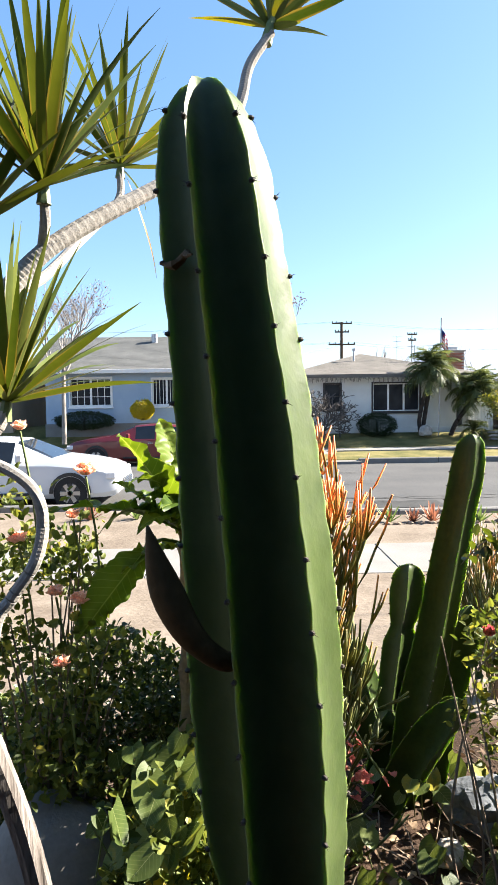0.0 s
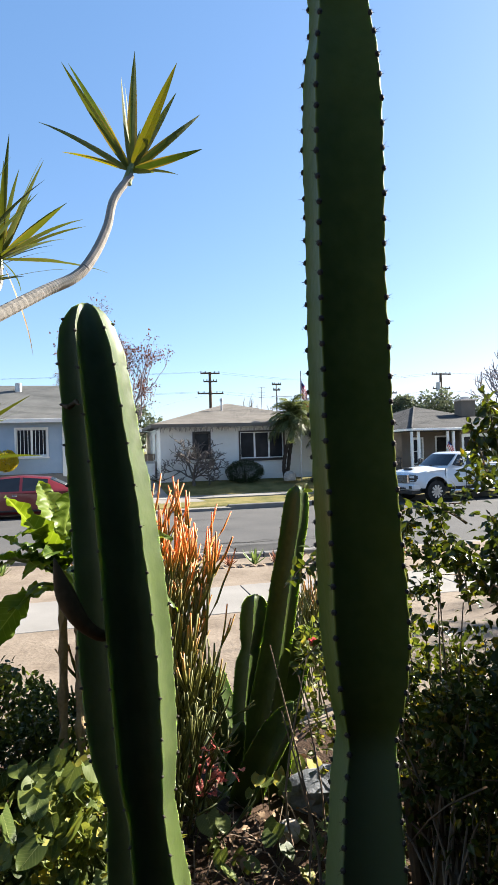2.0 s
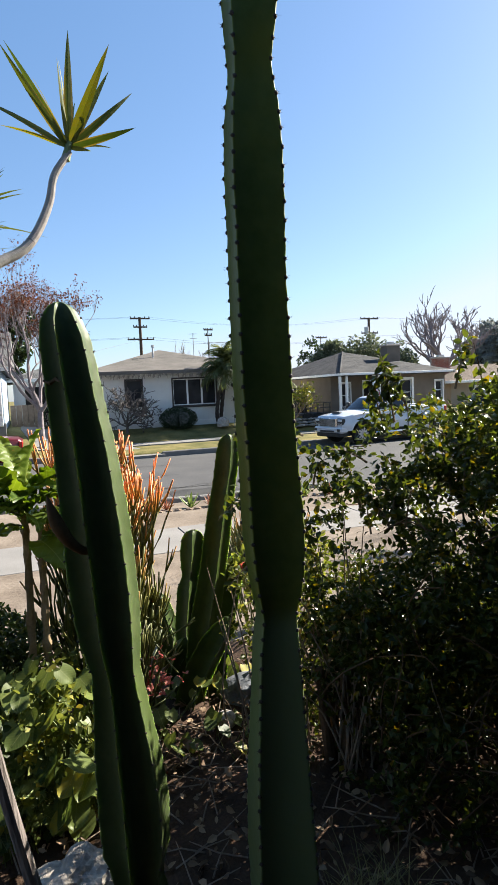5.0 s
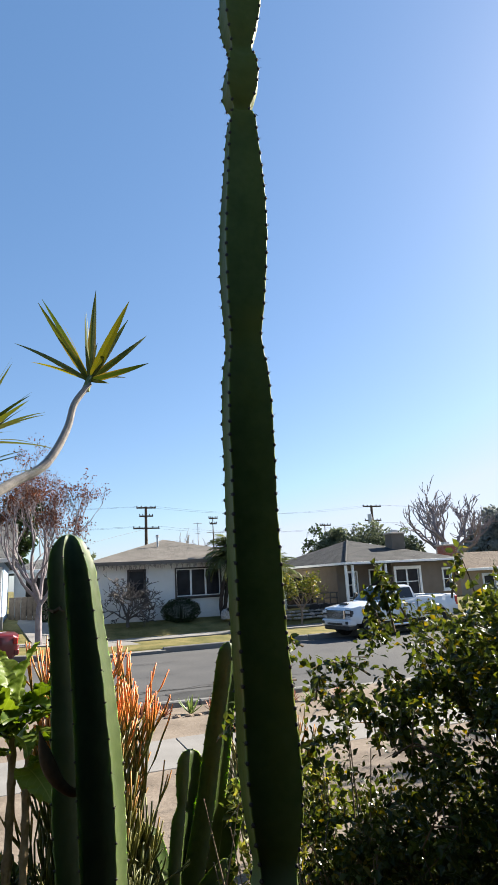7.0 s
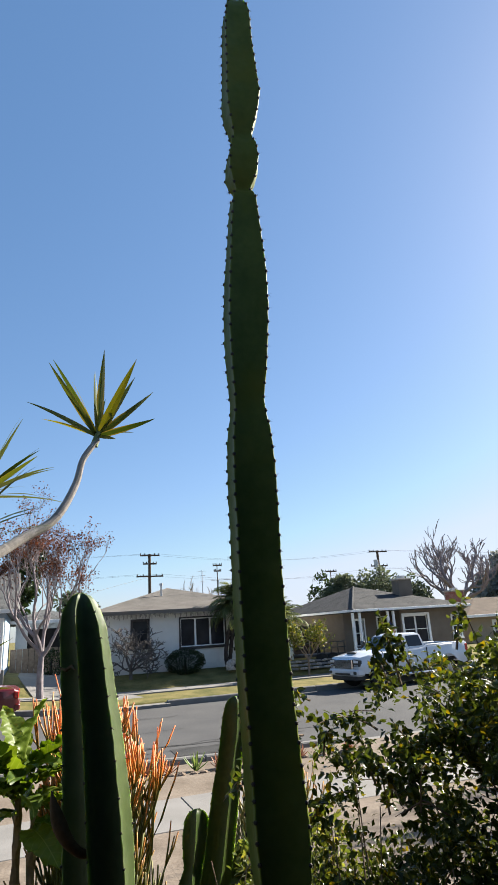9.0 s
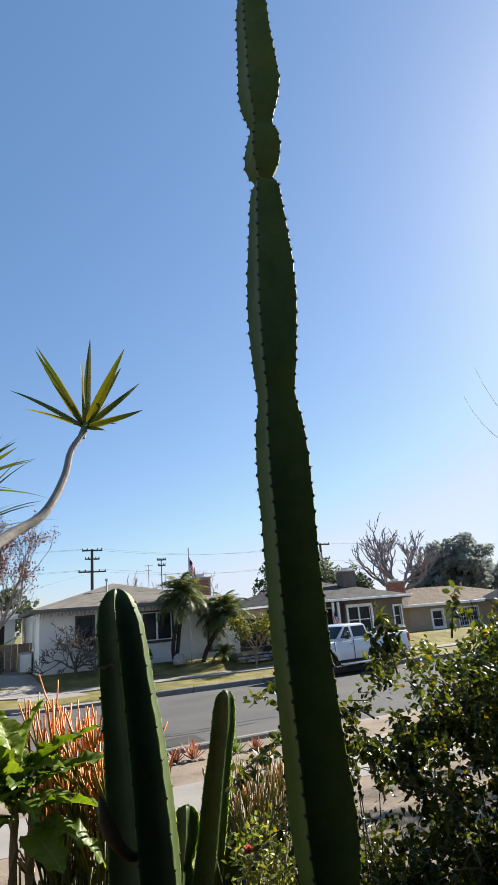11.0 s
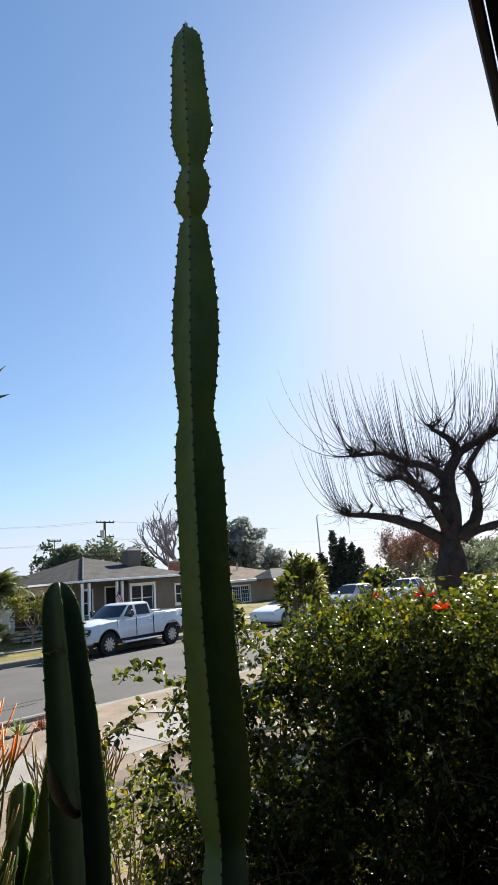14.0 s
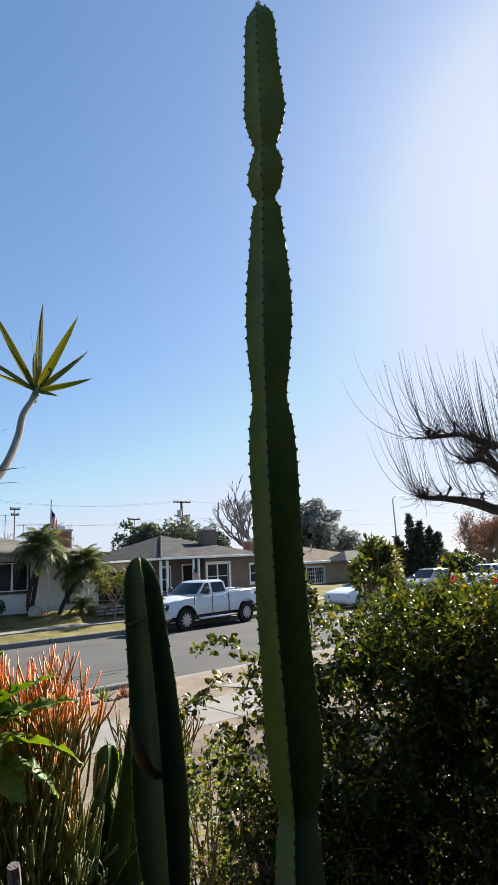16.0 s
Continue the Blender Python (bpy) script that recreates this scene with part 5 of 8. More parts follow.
for i, (p, way, L, W, droop, roll) in enumerate(BIGS):
    k = part("leaf", big_leaf(L, W * 0.92, droop, 0.011, i), BIG_LEAF, tob, smooth=True)
    k.matrix_basis = aim(p, way, roll)


def hull_spots(rnd, n, test, lo, hi, clump=2.2, cut=-0.05, seed=0.0):
    out = []
    while len(out) < n:
        p = Vector((rnd.uniform(lo[0], hi[0]), rnd.uniform(lo[1], hi[1]), rnd.uniform(lo[2], hi[2])))
        k = test(p)
        if k is None:
            continue
        if noise.noise((p.x * clump + seed, p.y * clump, p.z * clump)) + 0.5 * noise.noise((p.x * clump * 3, p.y * clump * 3, p.z * clump * 3 + seed)) < cut:
            continue
        out.append((p, k))
    return out


# the big bush, a bank of arching twigs and small glossy leaves
A, B = Vector((1.74, 1.1, 0)), Vector((4.2, -1.0, 0))


def in_bush(p):
    ab = B - A
    q = Vector((p.x, p.y, 0))
    s = max(0.0, min(1.0, (q - A).dot(ab) / ab.length_squared))
    c = A + ab * s
    d = (q - c).length
    top = 1.78 + 0.14 * min(1, s * 9) + 0.07 * noise.noise((p.x * 1.6, p.y * 1.6, 3)) + 0.08 * noise.noise((p.x * 5, p.y * 5, 8))
    rad = 0.62 + 0.14 * noise.noise((p.x * 2.2, p.y * 2.2, p.z * 2.2)) - 0.25 * max(0, p.z - 1.3) ** 2 + 0.06 * max(0, 0.6 - p.z)
    if s == 0.0:
        rad *= 0.75
    if p.z > top or d > rad:
        return None
    if s < 0.1 and p.z > 1.0 and random.random() < (0.84 if s < 0.02 else 0.5):
        return None
    return (Vector((q.x - c.x, q.y - c.y, 0.6 * max(0, p.z - 1.2))) * 1.0 + Vector((0, 0, 0.25))).normalized()


random.seed(11)
rnd = random.Random(41)
bush = thing("bush", "large dense bush of small glossy dark green leaves", "bush")
tufts = hull_spots(rnd, 6800, in_bush, (1.0, -1.8, 0.1), (4.9, 1.9, 2.4), 3.2, -0.06)
spots = []
for p, out in tufts:
    # a short shoot with alternate leaves
    d = (out * 0.8 + Vector((rnd.gauss(0, 0.6), rnd.gauss(0, 0.6), rnd.gauss(0.25, 0.5)))).normalized()
    L = rnd.uniform(0.1, 0.24)
    for i in range(rnd.randint(18, 32)):
        u = rnd.random()
        o = Vector((rnd.gauss(0, 1), rnd.gauss(0, 1), rnd.gauss(0.1, 0.8))).normalized()
        spots.append((p + d * L * u + o * rnd.uniform(0.005, 0.05), (o * 0.8 + d).normalized()))
tagged(part("leaves", leaf_cloud(spots, rnd, 0.024, 0.052, 0.6, plain=True), BUSH_LEAF, bush, "small glossy leaves"), kind="stuff")
# bigger leaves of the same colour, added as an occluder to darken the core
core = hull_spots(rnd, 2600, lambda p: (Vector((0, 0, 0.2)) if all(in_bush(p + o) is not None for o in (Vector((0.16, 0, 0)), Vector((-0.16, 0, 0)), Vector((0, 0.16, 0)), Vector((0, -0.16, 0)), Vector((0, 0, 0.2)))) else None), (1.0, -1.8, 0.1), (4.9, 1.8, 2.2), 2.0, -0.5)
tagged(part("inner_leaves", leaf_cloud(core, rnd, 0.035, 0.07, 0.6, plain=True), BUSH_LEAF, bush, "larger leaves packed inside to block light"), kind="stuff")
g = Geo()
for i in range(70):
    p, out = rnd.choice(spots)
    root = A.lerp(B, max(0, min(1, ((p - A).dot(B - A)) / (B - A).length_squared))) + Vector((rnd.uniform(-0.2, 0.2), rnd.uniform(-0.2, 0.2), 0.1))
    mid = root.lerp(p, 0.55) + Vector((rnd.uniform(-0.2, 0.2), rnd.uniform(-0.2, 0.2), rnd.uniform(-0.1, 0.3)))
    n = 9
    g.tube(bezier([root, mid, p], n), [0.011 - 0.009 * j / (n - 1) for j in range(n)], 5)
for i in range(520):
    p, out = rnd.choice(spots)
    d = Vector((rnd.gauss(0, 1), rnd.gauss(0, 1), rnd.gauss(0.2, 0.6))).normalized()
    g.tube([p, p + d * 0.12 + Vector((0, 0, 0.01)), p + d * rnd.uniform(0.16, 0.3)], [0.0026, 0.0022, 0.0012], 4)
for i in range(230):
    # bare tangle low in the side that faces the house
    u = rnd.random()
    p = A.lerp(B, u) + Vector((-0.45, -0.42, 0)) * rnd.uniform(0.75, 1.25) + Vector((0, 0, rnd.uniform(0.25, 1.45)))
    d = Vector((rnd.gauss(0, 1), rnd.gauss(0, 1), rnd.gauss(0.3, 0.8))).normalized()
    L = rnd.uniform(0.12, 0.4)
    g.tube(bezier([p, p + d * L * 0.5 + Vector((rnd.gauss(0, 0.05), rnd.gauss(0, 0.05), 0.04)), p + d * L + Vector((0, 0, -0.15 * L))], 6), [0.0038, 0.0034, 0.003, 0.0026, 0.002, 0.0013], 4)
part("twig_mass", g, TWIG_BROWN, bush, "thin brown arching twigs")


def spray(p, way, length, seed, count=14, droop=0.5):
    """An arching twig with paired leaves that stands out from the bush."""
    rnd = random.Random(seed)
    way = Vector(way).normalized()
    n = 12
    line = [Vector(p) + way * length * u + Vector((0, 0, -droop * length * u * u)) for u in [i / (n - 1) for i in range(n)]]
    tw = part("twig", Geo().tube(line, [0.006 - 0.0045 * i / (n - 1) for i in range(n)], 5), BARK_BROWN, bush)
    sp = []
    for i in range(count):
        u = 0.25 + 0.75 * i / count
        q = line[min(n - 1, int(u * (n - 1)))]
        for sgn in (-1, 1):
            o = way.cross(Vector((0, 0, 1))) * sgn + Vector((rnd.uniform(-0.4, 0.4), rnd.uniform(-0.4, 0.4), rnd.uniform(-0.6, 0.4)))
            sp.append((q + o * 0.015, o.normalized()))
            if rnd.random() < 0.6:
                sp.append((q + o * 0.05, o.normalized()))
    part("leaves", leaf_cloud(sp, rnd, 0.03, 0.05, 0.6), BUSH_LEAF, tw)


spray((1.3, 1.3, 1.75), (-0.42, -0.2, 0.2), 0.5, 1, 16, 0.4)
spray((1.25, 1.3, 1.6), (-0.4, -0.15, 0.05), 0.42, 2, 16, 0.5)
spray((1.2, 1.35, 1.45), (-0.3, 0.05, 0.2), 0.4, 3, 16, 0.8)
spray((1.25, 1.3, 1.3), (-0.35, -0.2, 0.25), 0.4, 4, 14, 0.6)
spray((1.7, 1.1, 1.8), (-0.15, -0.1, 0.45), 0.38, 5, 22, 0.1)
spray((1.76, 1.07, 1.85), (-0.2, 0.0, 0.4), 0.36, 6, 22, 0.1)
spray((1.66, 1.12, 1.75), (-0.2, -0.1, 0.5), 0.36, 7, 22, 0.15)
spray((1.35, 1.3, 1.5), (-0.1, -0.3, 0.35), 0.4, 11, 16, 0.4)
spray((1.3, 1.4, 1.2), (0.1, -0.2, 0.3), 0.4, 12, 16, 0.4)
spray((1.4, 1.3, 1.0), (-0.2, -0.3, 0.2), 0.4, 13, 16, 0.5)
spray((1.5, 1.1, 1.4), (-0.2, -0.2, 0.3), 0.45, 14, 18, 0.4)
spray((1.6, 1.2, 1.6), (-0.3, -0.1, 0.2), 0.5, 15, 18, 0.4)
spray((1.9, 0.9, 1.95), (0.1, 0.0, 0.4), 0.3, 8, 14, 0.2)
spray((2.2, 0.5, 2.0), (0.0, -0.1, 0.4), 0.25, 9, 14, 0.2)
spray((1.2, 1.4, 1.15), (-0.4, -0.1, 0.1), 0.35, 10, 14, 0.6)


rnd = random.Random(44)
for i in range(30):
    x = rnd.uniform(1.6, 2.5)
    spray((x, 1.12 - (x - 1.7) * 0.85 + rnd.uniform(-0.2, 0.2), rnd.uniform(1.15, 1.45) + 0.2 * min(1, max(0, x - 1.6))), (rnd.uniform(-0.4, 0.3), rnd.uniform(-0.35, 0.2), 0.5), rnd.uniform(0.3, 0.5), 200 + i, 20, rnd.uniform(0.05, 0.3))


def petal_flower(p, size, petals, matl, name, label, seed, category="flower", up=(0.2, -0.6, 0.5)):
    rnd = random.Random(seed)
    f = thing(name, label, category)
    axis_ = Vector(up).normalized()
    s = axis_.cross(Vector((0, 0, 1))).normalized()
    t = axis_.cross(s)
    for i in range(petals):
        lay = i / petals
        a = i * 2.4
        tilt = 0.25 + 1.0 * lay
        way = axis_ * math.cos(tilt) + (s * math.cos(a) + t * math.sin(a)) * math.sin(tilt)
        L = size * (0.55 + 0.45 * lay)
        g = big_leaf(L, L * 0.95, -0.9, 0.06 * L, i)
        k = part("petal", g, matl, f, smooth=True)
        k.matrix_basis = aim(Vector(p) - axis_ * size * 0.2, way, rnd.uniform(-20, 20))
    return f


def trumpets(p, size, count, matl, label, seed):
    """A cluster of narrow tubular flowers."""
    rnd = random.Random(seed)
    f = thing("trumpet_flower", label, "flower")
    for i in range(count):
        d = Vector((rnd.gauss(0, 0.7), rnd.gauss(0, 0.7), rnd.uniform(0.1, 1))).normalized()
        q = Vector(p)
        L = size * rnd.uniform(0.7, 1.1)
        part("petal", Geo().tube([q, q + d * L * 0.4, q + d * L * 0.8, q + d * L], [size * 0.04, size * 0.08, size * 0.1, size * 0.17], 7), matl, f)


trumpets((2.145, 0.121, 2.033), 0.065, 6, RED_PETAL, "cluster of red trumpet flowers above the bush", 60)
trumpets((2.095, 0.007, 1.971), 0.05, 8, ORANGE_PETAL, "cluster of orange trumpet flowers on the bush", 61)
trumpets((2.095, 0.379, 2.038), 0.045, 4, RED_PETAL, "few red trumpet flowers on the bush", 62)
trumpets((2.295, 0.136, 2.232), 0.04, 5, YELLOW_LEAF, "yellow flower above the bush", 63)

# whorled shrub on the parkway beyond the bush
rnd = random.Random(43)
shrub = thing("shrub", "yellowish green shrub of long whorled leaves on the parkway", "shrub")
sp, g = [], Geo()
SX, SY = 11.7, 8.8
for i in range(46):
    a, el = rnd.uniform(0, 6.28), rnd.uniform(-0.3, 1.4)
    rr = rnd.uniform(0.6, 1.0)
    tip_p = Vector((SX + 0.8 * rr * math.cos(a) * math.cos(el), SY + 0.8 * rr * math.sin(a) * math.cos(el), 1.62 + 1.0 * rr * math.sin(el) + (0.15 if i % 5 == 0 else 0)))
    line = bezier([(SX, SY, -0.25), (SX + 0.25 * math.cos(a), SY + 0.25 * math.sin(a), 0.9), tip_p], 10)
    g.tube(line, [0.03 - 0.0022 * j for j in range(10)], 6)
    way = (line[-1] - line[-3]).normalized()
    for j in range(54):
        d = Vector((rnd.gauss(0, 1), rnd.gauss(0, 1), rnd.gauss(0, 1))).normalized()
        d = (d - way * d.dot(way)).normalized()
        sp.append((tip_p - way * rnd.uniform(0, 0.4) + d * 0.02, (d + way * rnd.uniform(0.1, 1.2)).normalized() * 3))
part("leaves", leaf_cloud(sp, rnd, 0.13, 0.26, 0.24), SHRUB_LEAF, shrub)
part("stem_mass", g, BARK_BROWN, shrub)


def small_shrub(name, label, c, r, n, lo, hi, matl, seed, wide=0.5, stems=24, stem_mat=BARK_BROWN, clump=4.0, cut=-0.1, flat=0.0):
    rnd = random.Random(seed)
    ob = thing(name, label, "shrub")
    sp = hull_spots(rnd, n, lambda p: (Vector((p.x - c[0], p.y - c[1], p.z - c[2] + 0.2)).normalized() if sum(((p[i] - c[i]) / r[i]) ** 2 for i in range(3)) < 1 + 0.5 * noise.noise(p * 4) else None),
                    [c[i] - r[i] * 1.2 for i in range(3)], [c[i] + r[i] * 1.2 for i in range(3)], clump, cut, seed)
    sp = [q for q in sp if q[0].z > 0.08]
    part("leaves", leaf_cloud(sp, rnd, lo, hi, wide, flat=flat), matl, ob)
    g = Geo()
    for i in range(stems):
        p = rnd.choice(sp)[0]
        root = Vector((c[0] + rnd.uniform(-0.3, 0.3) * r[0], c[1] + rnd.uniform(-0.3, 0.3) * r[1], ground_z(c[0], c[1]) - 0.02))
        g.tube(bezier([root, root.lerp(p, 0.5) + Vector((0, 0, 0.1)), p], 7), [0.007 - 0.0008 * j for j in range(7)], 5)
    part("stem_mass", g, stem_mat, ob)
    return sp


small_shrub("dark_shrub", "low shrub of small dark green leaves", (-0.3, 1.85, 0.55), (0.42, 0.35, 0.44), 8500, 0.022, 0.042, BOX_LEAF, 51)
small_shrub("dark_shrub", "low shrub of small dark green leaves", (-0.72, 2.0, 0.36), (0.3, 0.3, 0.3), 3000, 0.022, 0.042, BOX_LEAF, 52)
small_shrub("twiggy_shrub", "sparse twiggy shrub of small glossy leaves beside the big bush", (1.42, 1.1, 0.95), (0.36, 0.3, 0.66), 1000, 0.028, 0.056, BUSH_LEAF, 57, 0.55, 30, BARK_BROWN, 3.0, 0.02)
small_shrub("back_bush", "tall glossy-leaved bush behind the big bush", (4.05, 0.45, 1.2), (0.8, 0.65, 0.9), 9000, 0.03, 0.06, BUSH_LEAF, 58, 0.6, 30, BARK_BROWN, 2.5, -0.15)
small_shrub("rose_bush", "leggy rose bush with small pale green leaves", (-0.52, 1.58, 1.05), (0.3, 0.25, 0.62), 2400, 0.02, 0.045, ROSE_LEAF, 53, 0.6, 26, BARK_BROWN, 5.0, 0.02)
small_shrub("rose_bush", "low rose bush between the cactus clump and the big bush", (1.35, 1.75, 0.75), (0.34, 0.3, 0.5), 1500, 0.025, 0.05, ROSE_LEAF, 54, 0.6, 30, STEM_TAN, 5.0, 0.0)
for i, p in enumerate([(-0.33, 1.52, 1.65), (-0.37, 1.5, 1.51), (-0.52, 1.42, 1.45), (-0.41, 1.42, 1.28), (-0.34, 1.43, 1.25), (-0.4, 1.42, 1.05), (-0.53, 1.5, 1.8)]):
    petal_flower(p, (0.06, 0.04, 0.05, 0.044, 0.052, 0.044, 0.04)[i], 18, ROSE_PETAL, "rose", "open peach rose on a leggy bush", 70 + i)
    part("stalk", Geo().tube([Vector(p) - Vector((0, 0, 0.01)), Vector(p) + Vector((0.02, 0.03, -0.2)), Vector(p) + Vector((0.03, 0.06, -0.45))], [0.004, 0.004, 0.005], 5), STEM_GREEN, bpy.data.objects["rose" if i == 0 else "rose.%03d" % i])
petal_flower((1.12, 1.75, 0.98), 0.045, 14, PINK_PETAL, "rose", "dusky pink rose beside the bush", 78)
STUMP = Vector((1.37, 1.17, 0.65))
stalks = thing("stemmy_plant", "bundle of bare tan stems rising from the soil", "plant")
rnd = random.Random(9)
for i in range(18):
    x, y = 1.15 + rnd.uniform(-0.28, 0.45), 1.35 + rnd.uniform(-0.3, 0.3)
    part("stem", Geo().tube(bezier([(x, y, 0.05), (x + rnd.uniform(-0.06, 0.06), y, 0.45), (x + rnd.uniform(-0.15, 0.15), y + rnd.uniform(-0.1, 0.1), rnd.uniform(0.75, 1.3))], 7), [rnd.uniform(0.003, 0.006)] * 5 + [0.003, 0.002], 6), BARK_BROWN, stalks)
stump = thing("stump", "cut-back brown shrub stump with thick forked stems under the bush", "stump")
for i in range(4):
    a = i * 1.55
    o = Vector((math.cos(a), math.sin(a), 0))
    p = STUMP + o * 0.035
    line = bezier([p + Vector((0, 0, -0.6)), p + o * 0.02 + Vector((rnd.gauss(0, 0.015), 0, -0.3)), p + o * rnd.uniform(0.03, 0.07) + Vector((0, 0, rnd.uniform(-0.05, 0.05)))], 9)
    part("stem", Geo().tube(line, [0.03 - 0.0012 * k for k in range(9)], 9, wob=0.2, rnd=rnd), TWIG_BROWN, stump)
for i in range(16):
    p = STUMP + Vector((rnd.gauss(0, 0.05), rnd.gauss(0, 0.05), rnd.uniform(-0.25, -0.02)))
    e = p + Vector((rnd.uniform(-0.26, 0.1), rnd.uniform(-0.08, 0.1), rnd.uniform(0.25, 0.5)))
    part("shoot", Geo().tube(bezier([p, p.lerp(e, 0.5) + Vector((rnd.gauss(0, 0.02), 0, 0.02)), e], 6), [0.0065, 0.006, 0.0055, 0.005, 0.004, 0.003], 6), STEM_TAN, stump, "thin tan shoot")

# creeping vine with heart-shaped leaves
def heart(L, seed):
    rows = []
    n = 7
    for i in range(n + 1):
        u = i / n
        w = L * 0.52 * math.sin(math.pi * (0.22 + 0.78 * u)) ** 0.8
        back = L * 0.16 * (1 - u) ** 3
        rows.append([(u * L - back, -w, 0.05 * L + 0.03 * L * math.sin(u * 7 + seed)), (u * L - back * 0.3, -w * 0.5, 0.03 * L), (u * L, 0, -0.10 * L * u * u), (u * L - back * 0.3, w * 0.5, 0.03 * L), (u * L - back, w, 0.05 * L + 0.03 * L * math.cos(u * 6 + seed))])
    return Geo().sheet(rows)


HEARTS = [heart(L, s).mesh("leaf", IVY_LEAF, True) for L, s in ((0.135, 0), (0.11, 1), (0.09, 2), (0.07, 3), (0.05, 4))]
vine = thing("vine", "creeping vine with broad heart-shaped green leaves", "vine")
rnd = random.Random(47)
g = Geo()
for i in range(460):
    if i < 170:
        x, y, z = rnd.gauss(0.0, 0.13), rnd.uniform(1.12, 1.5), 0.1 + rnd.random() ** 1.3 * 0.72
    elif i < 400:
        x, y = rnd.uniform(-0.65, 0.35), rnd.uniform(1.15, 1.8)
        z = 0.12 + rnd.random() ** 1.5 * (0.6 if x < 0.1 else 0.4)
    else:
        x, y = rnd.uniform(0.4, 1.25), rnd.uniform(1.35, 2.2)
        z = 0.12 + rnd.random() * 0.22
    if (x - 0.08) ** 2 + (y - 0.82) ** 2 < 0.12 or (x < -0.28 and z > 0.25 and y < 1.55):
        continue
    a = rnd.uniform(0, 6.28)
    k = part("leaf", HEARTS[rnd.choice((1, 2, 2, 3, 3, 3, 4, 4, 4))], IVY_LEAF, vine)
    k.matrix_basis = aim((x, y, z), (math.cos(a) * 0.6, 0.35 * math.sin(a) - 0.4, rnd.uniform(-0.95, -0.25)), rnd.uniform(-35, 35))
    g.tube([(x, y, z), (x + rnd.uniform(-0.04, 0.04), y + 0.03, z - 0.06), (x + rnd.uniform(-0.1, 0.1), y + 0.06, max(0.08, z - 0.25))], [0.002, 0.0025, 0.003], 4)
for i in range(26):
    x, y = rnd.uniform(-0.32, 0.2), rnd.uniform(1.0, 1.22)
    z = 0.22 + rnd.random() * 0.3
    if x > 0.0 and y < 1.08:
        continue
    k = part("leaf", HEARTS[rnd.choice((0, 1, 1, 2, 2, 3))], IVY_LEAF, vine)
    k.matrix_basis = aim((x, y, z), (rnd.uniform(-0.7, 0.5), rnd.uniform(-0.8, -0.2), rnd.uniform(-0.8, -0.2)), rnd.uniform(-10, 40))
    g.tube([(x, y, z), (x + 0.01, y + 0.05, z - 0.08), (x + 0.03, y + 0.1, 0.08)], [0.002, 0.0025, 0.003], 4)
tagged(part("stem_mass", g, STEM_GREEN, vine), kind="stuff")
small_shrub("ground_ivy", "tangle of small light green leaves over the soil", (0.02, 1.42, 0.35), (0.38, 0.36, 0.46), 3000, 0.02, 0.045, CREEPER_LEAF, 56, 0.75, 40, STEM_GREEN, 4.0, -0.05)

# soil, rocks, litter, grass
g = Geo()
xs, ys = axis((-4, 5.5, 0.07)), axis((-3.2, 3.3, 0.07))
rows = []
for y in ys:
    row = []
    for x in xs:
        edge = min(1.0, max(0.0, (3.0 + 0.35 * noise.noise((x * 1.2, 0, 5)) - y) / 0.25))
        row.append((x, y, ground_z(x, y) - 0.05 + edge * (0.075 + 0.05 * noise.noise((x * 3, y * 3, 0)) + 0.025 * noise.noise((x * 11, y * 11, 1)))))
    rows.append(row)
g.sheet(rows)
solid("garden_bed", g, SOIL, "dark garden soil strewn with dead leaves", "soil", "structure", True)


def boulder(name, label, c, r, matl, seed, sharp=0.35, sub=3):
    bm = bmesh.new()
    bmesh.ops.create_icosphere(bm, subdivisions=sub, radius=1.0)
    for v in bm.verts:
        k = 1 + sharp * noise.noise(v.co * 1.3 + Vector((seed, 0, 0))) + sharp * 0.5 * abs(noise.noise(v.co * 3.1 + Vector((0, seed, 0))))
        v.co = Vector((v.co.x * r[0], v.co.y * r[1], v.co.z * r[2])) * k
        v.co.z = max(v.co.z, -r[2] * 0.6)
    me = bpy.data.meshes.new(name)
    bm.to_mesh(me)
    bm.free()
    me.materials.append(matl)
    ob = new(name, me)
    ob.location = c
    return tagged(ob, label, "rock")


boulder("rock", "pale angular rock on the soil", (0.08, 0.8, 0.2), (0.13, 0.11, 0.09), ROCK_PALE, 3.3, 0.6, 4)
boulder("rock", "blue-grey rock beside the cactus clump", (1.22, 1.95, 0.16), (0.17, 0.13, 0.1), ROCK_DARK, 7.1, 0.45)
boulder("rock", "blue-grey rock beside the cactus clump", (1.5, 2.1, 0.14), (0.13, 0.12, 0.08), ROCK_DARK, 9.4, 0.45)
boulder("rock", "small brown stone among the vine leaves", (0.95, 1.7, 0.15), (0.06, 0.05, 0.05), ROCK_PALE, 5.2, 0.4, 2)
o = boulder("rock", "large smooth grey stone", (-0.47, 1.5, 0.29), (0.24, 0.21, 0.27), POT, 1.2, 0.12)
o.data.polygons.foreach_set("use_smooth", [True] * len(o.data.polygons))
rnd = random.Random(61)
sp = [(Vector((x, y, ground_z(x, y) + 0.045 + rnd.random() * 0.03)), Vector((0, 0, 0.2))) for x, y in [(rnd.uniform(-1.2, 2.8), rnd.uniform(-0.6, 2.6)) for _ in range(3600)]]
tagged(part("litter", leaf_cloud(sp, rnd, 0.02, 0.06, 0.5, flat=0.7), LITTER_MAT), "dead brown leaves scattered on the soil", "litter", kind="stuff")
g = Geo()
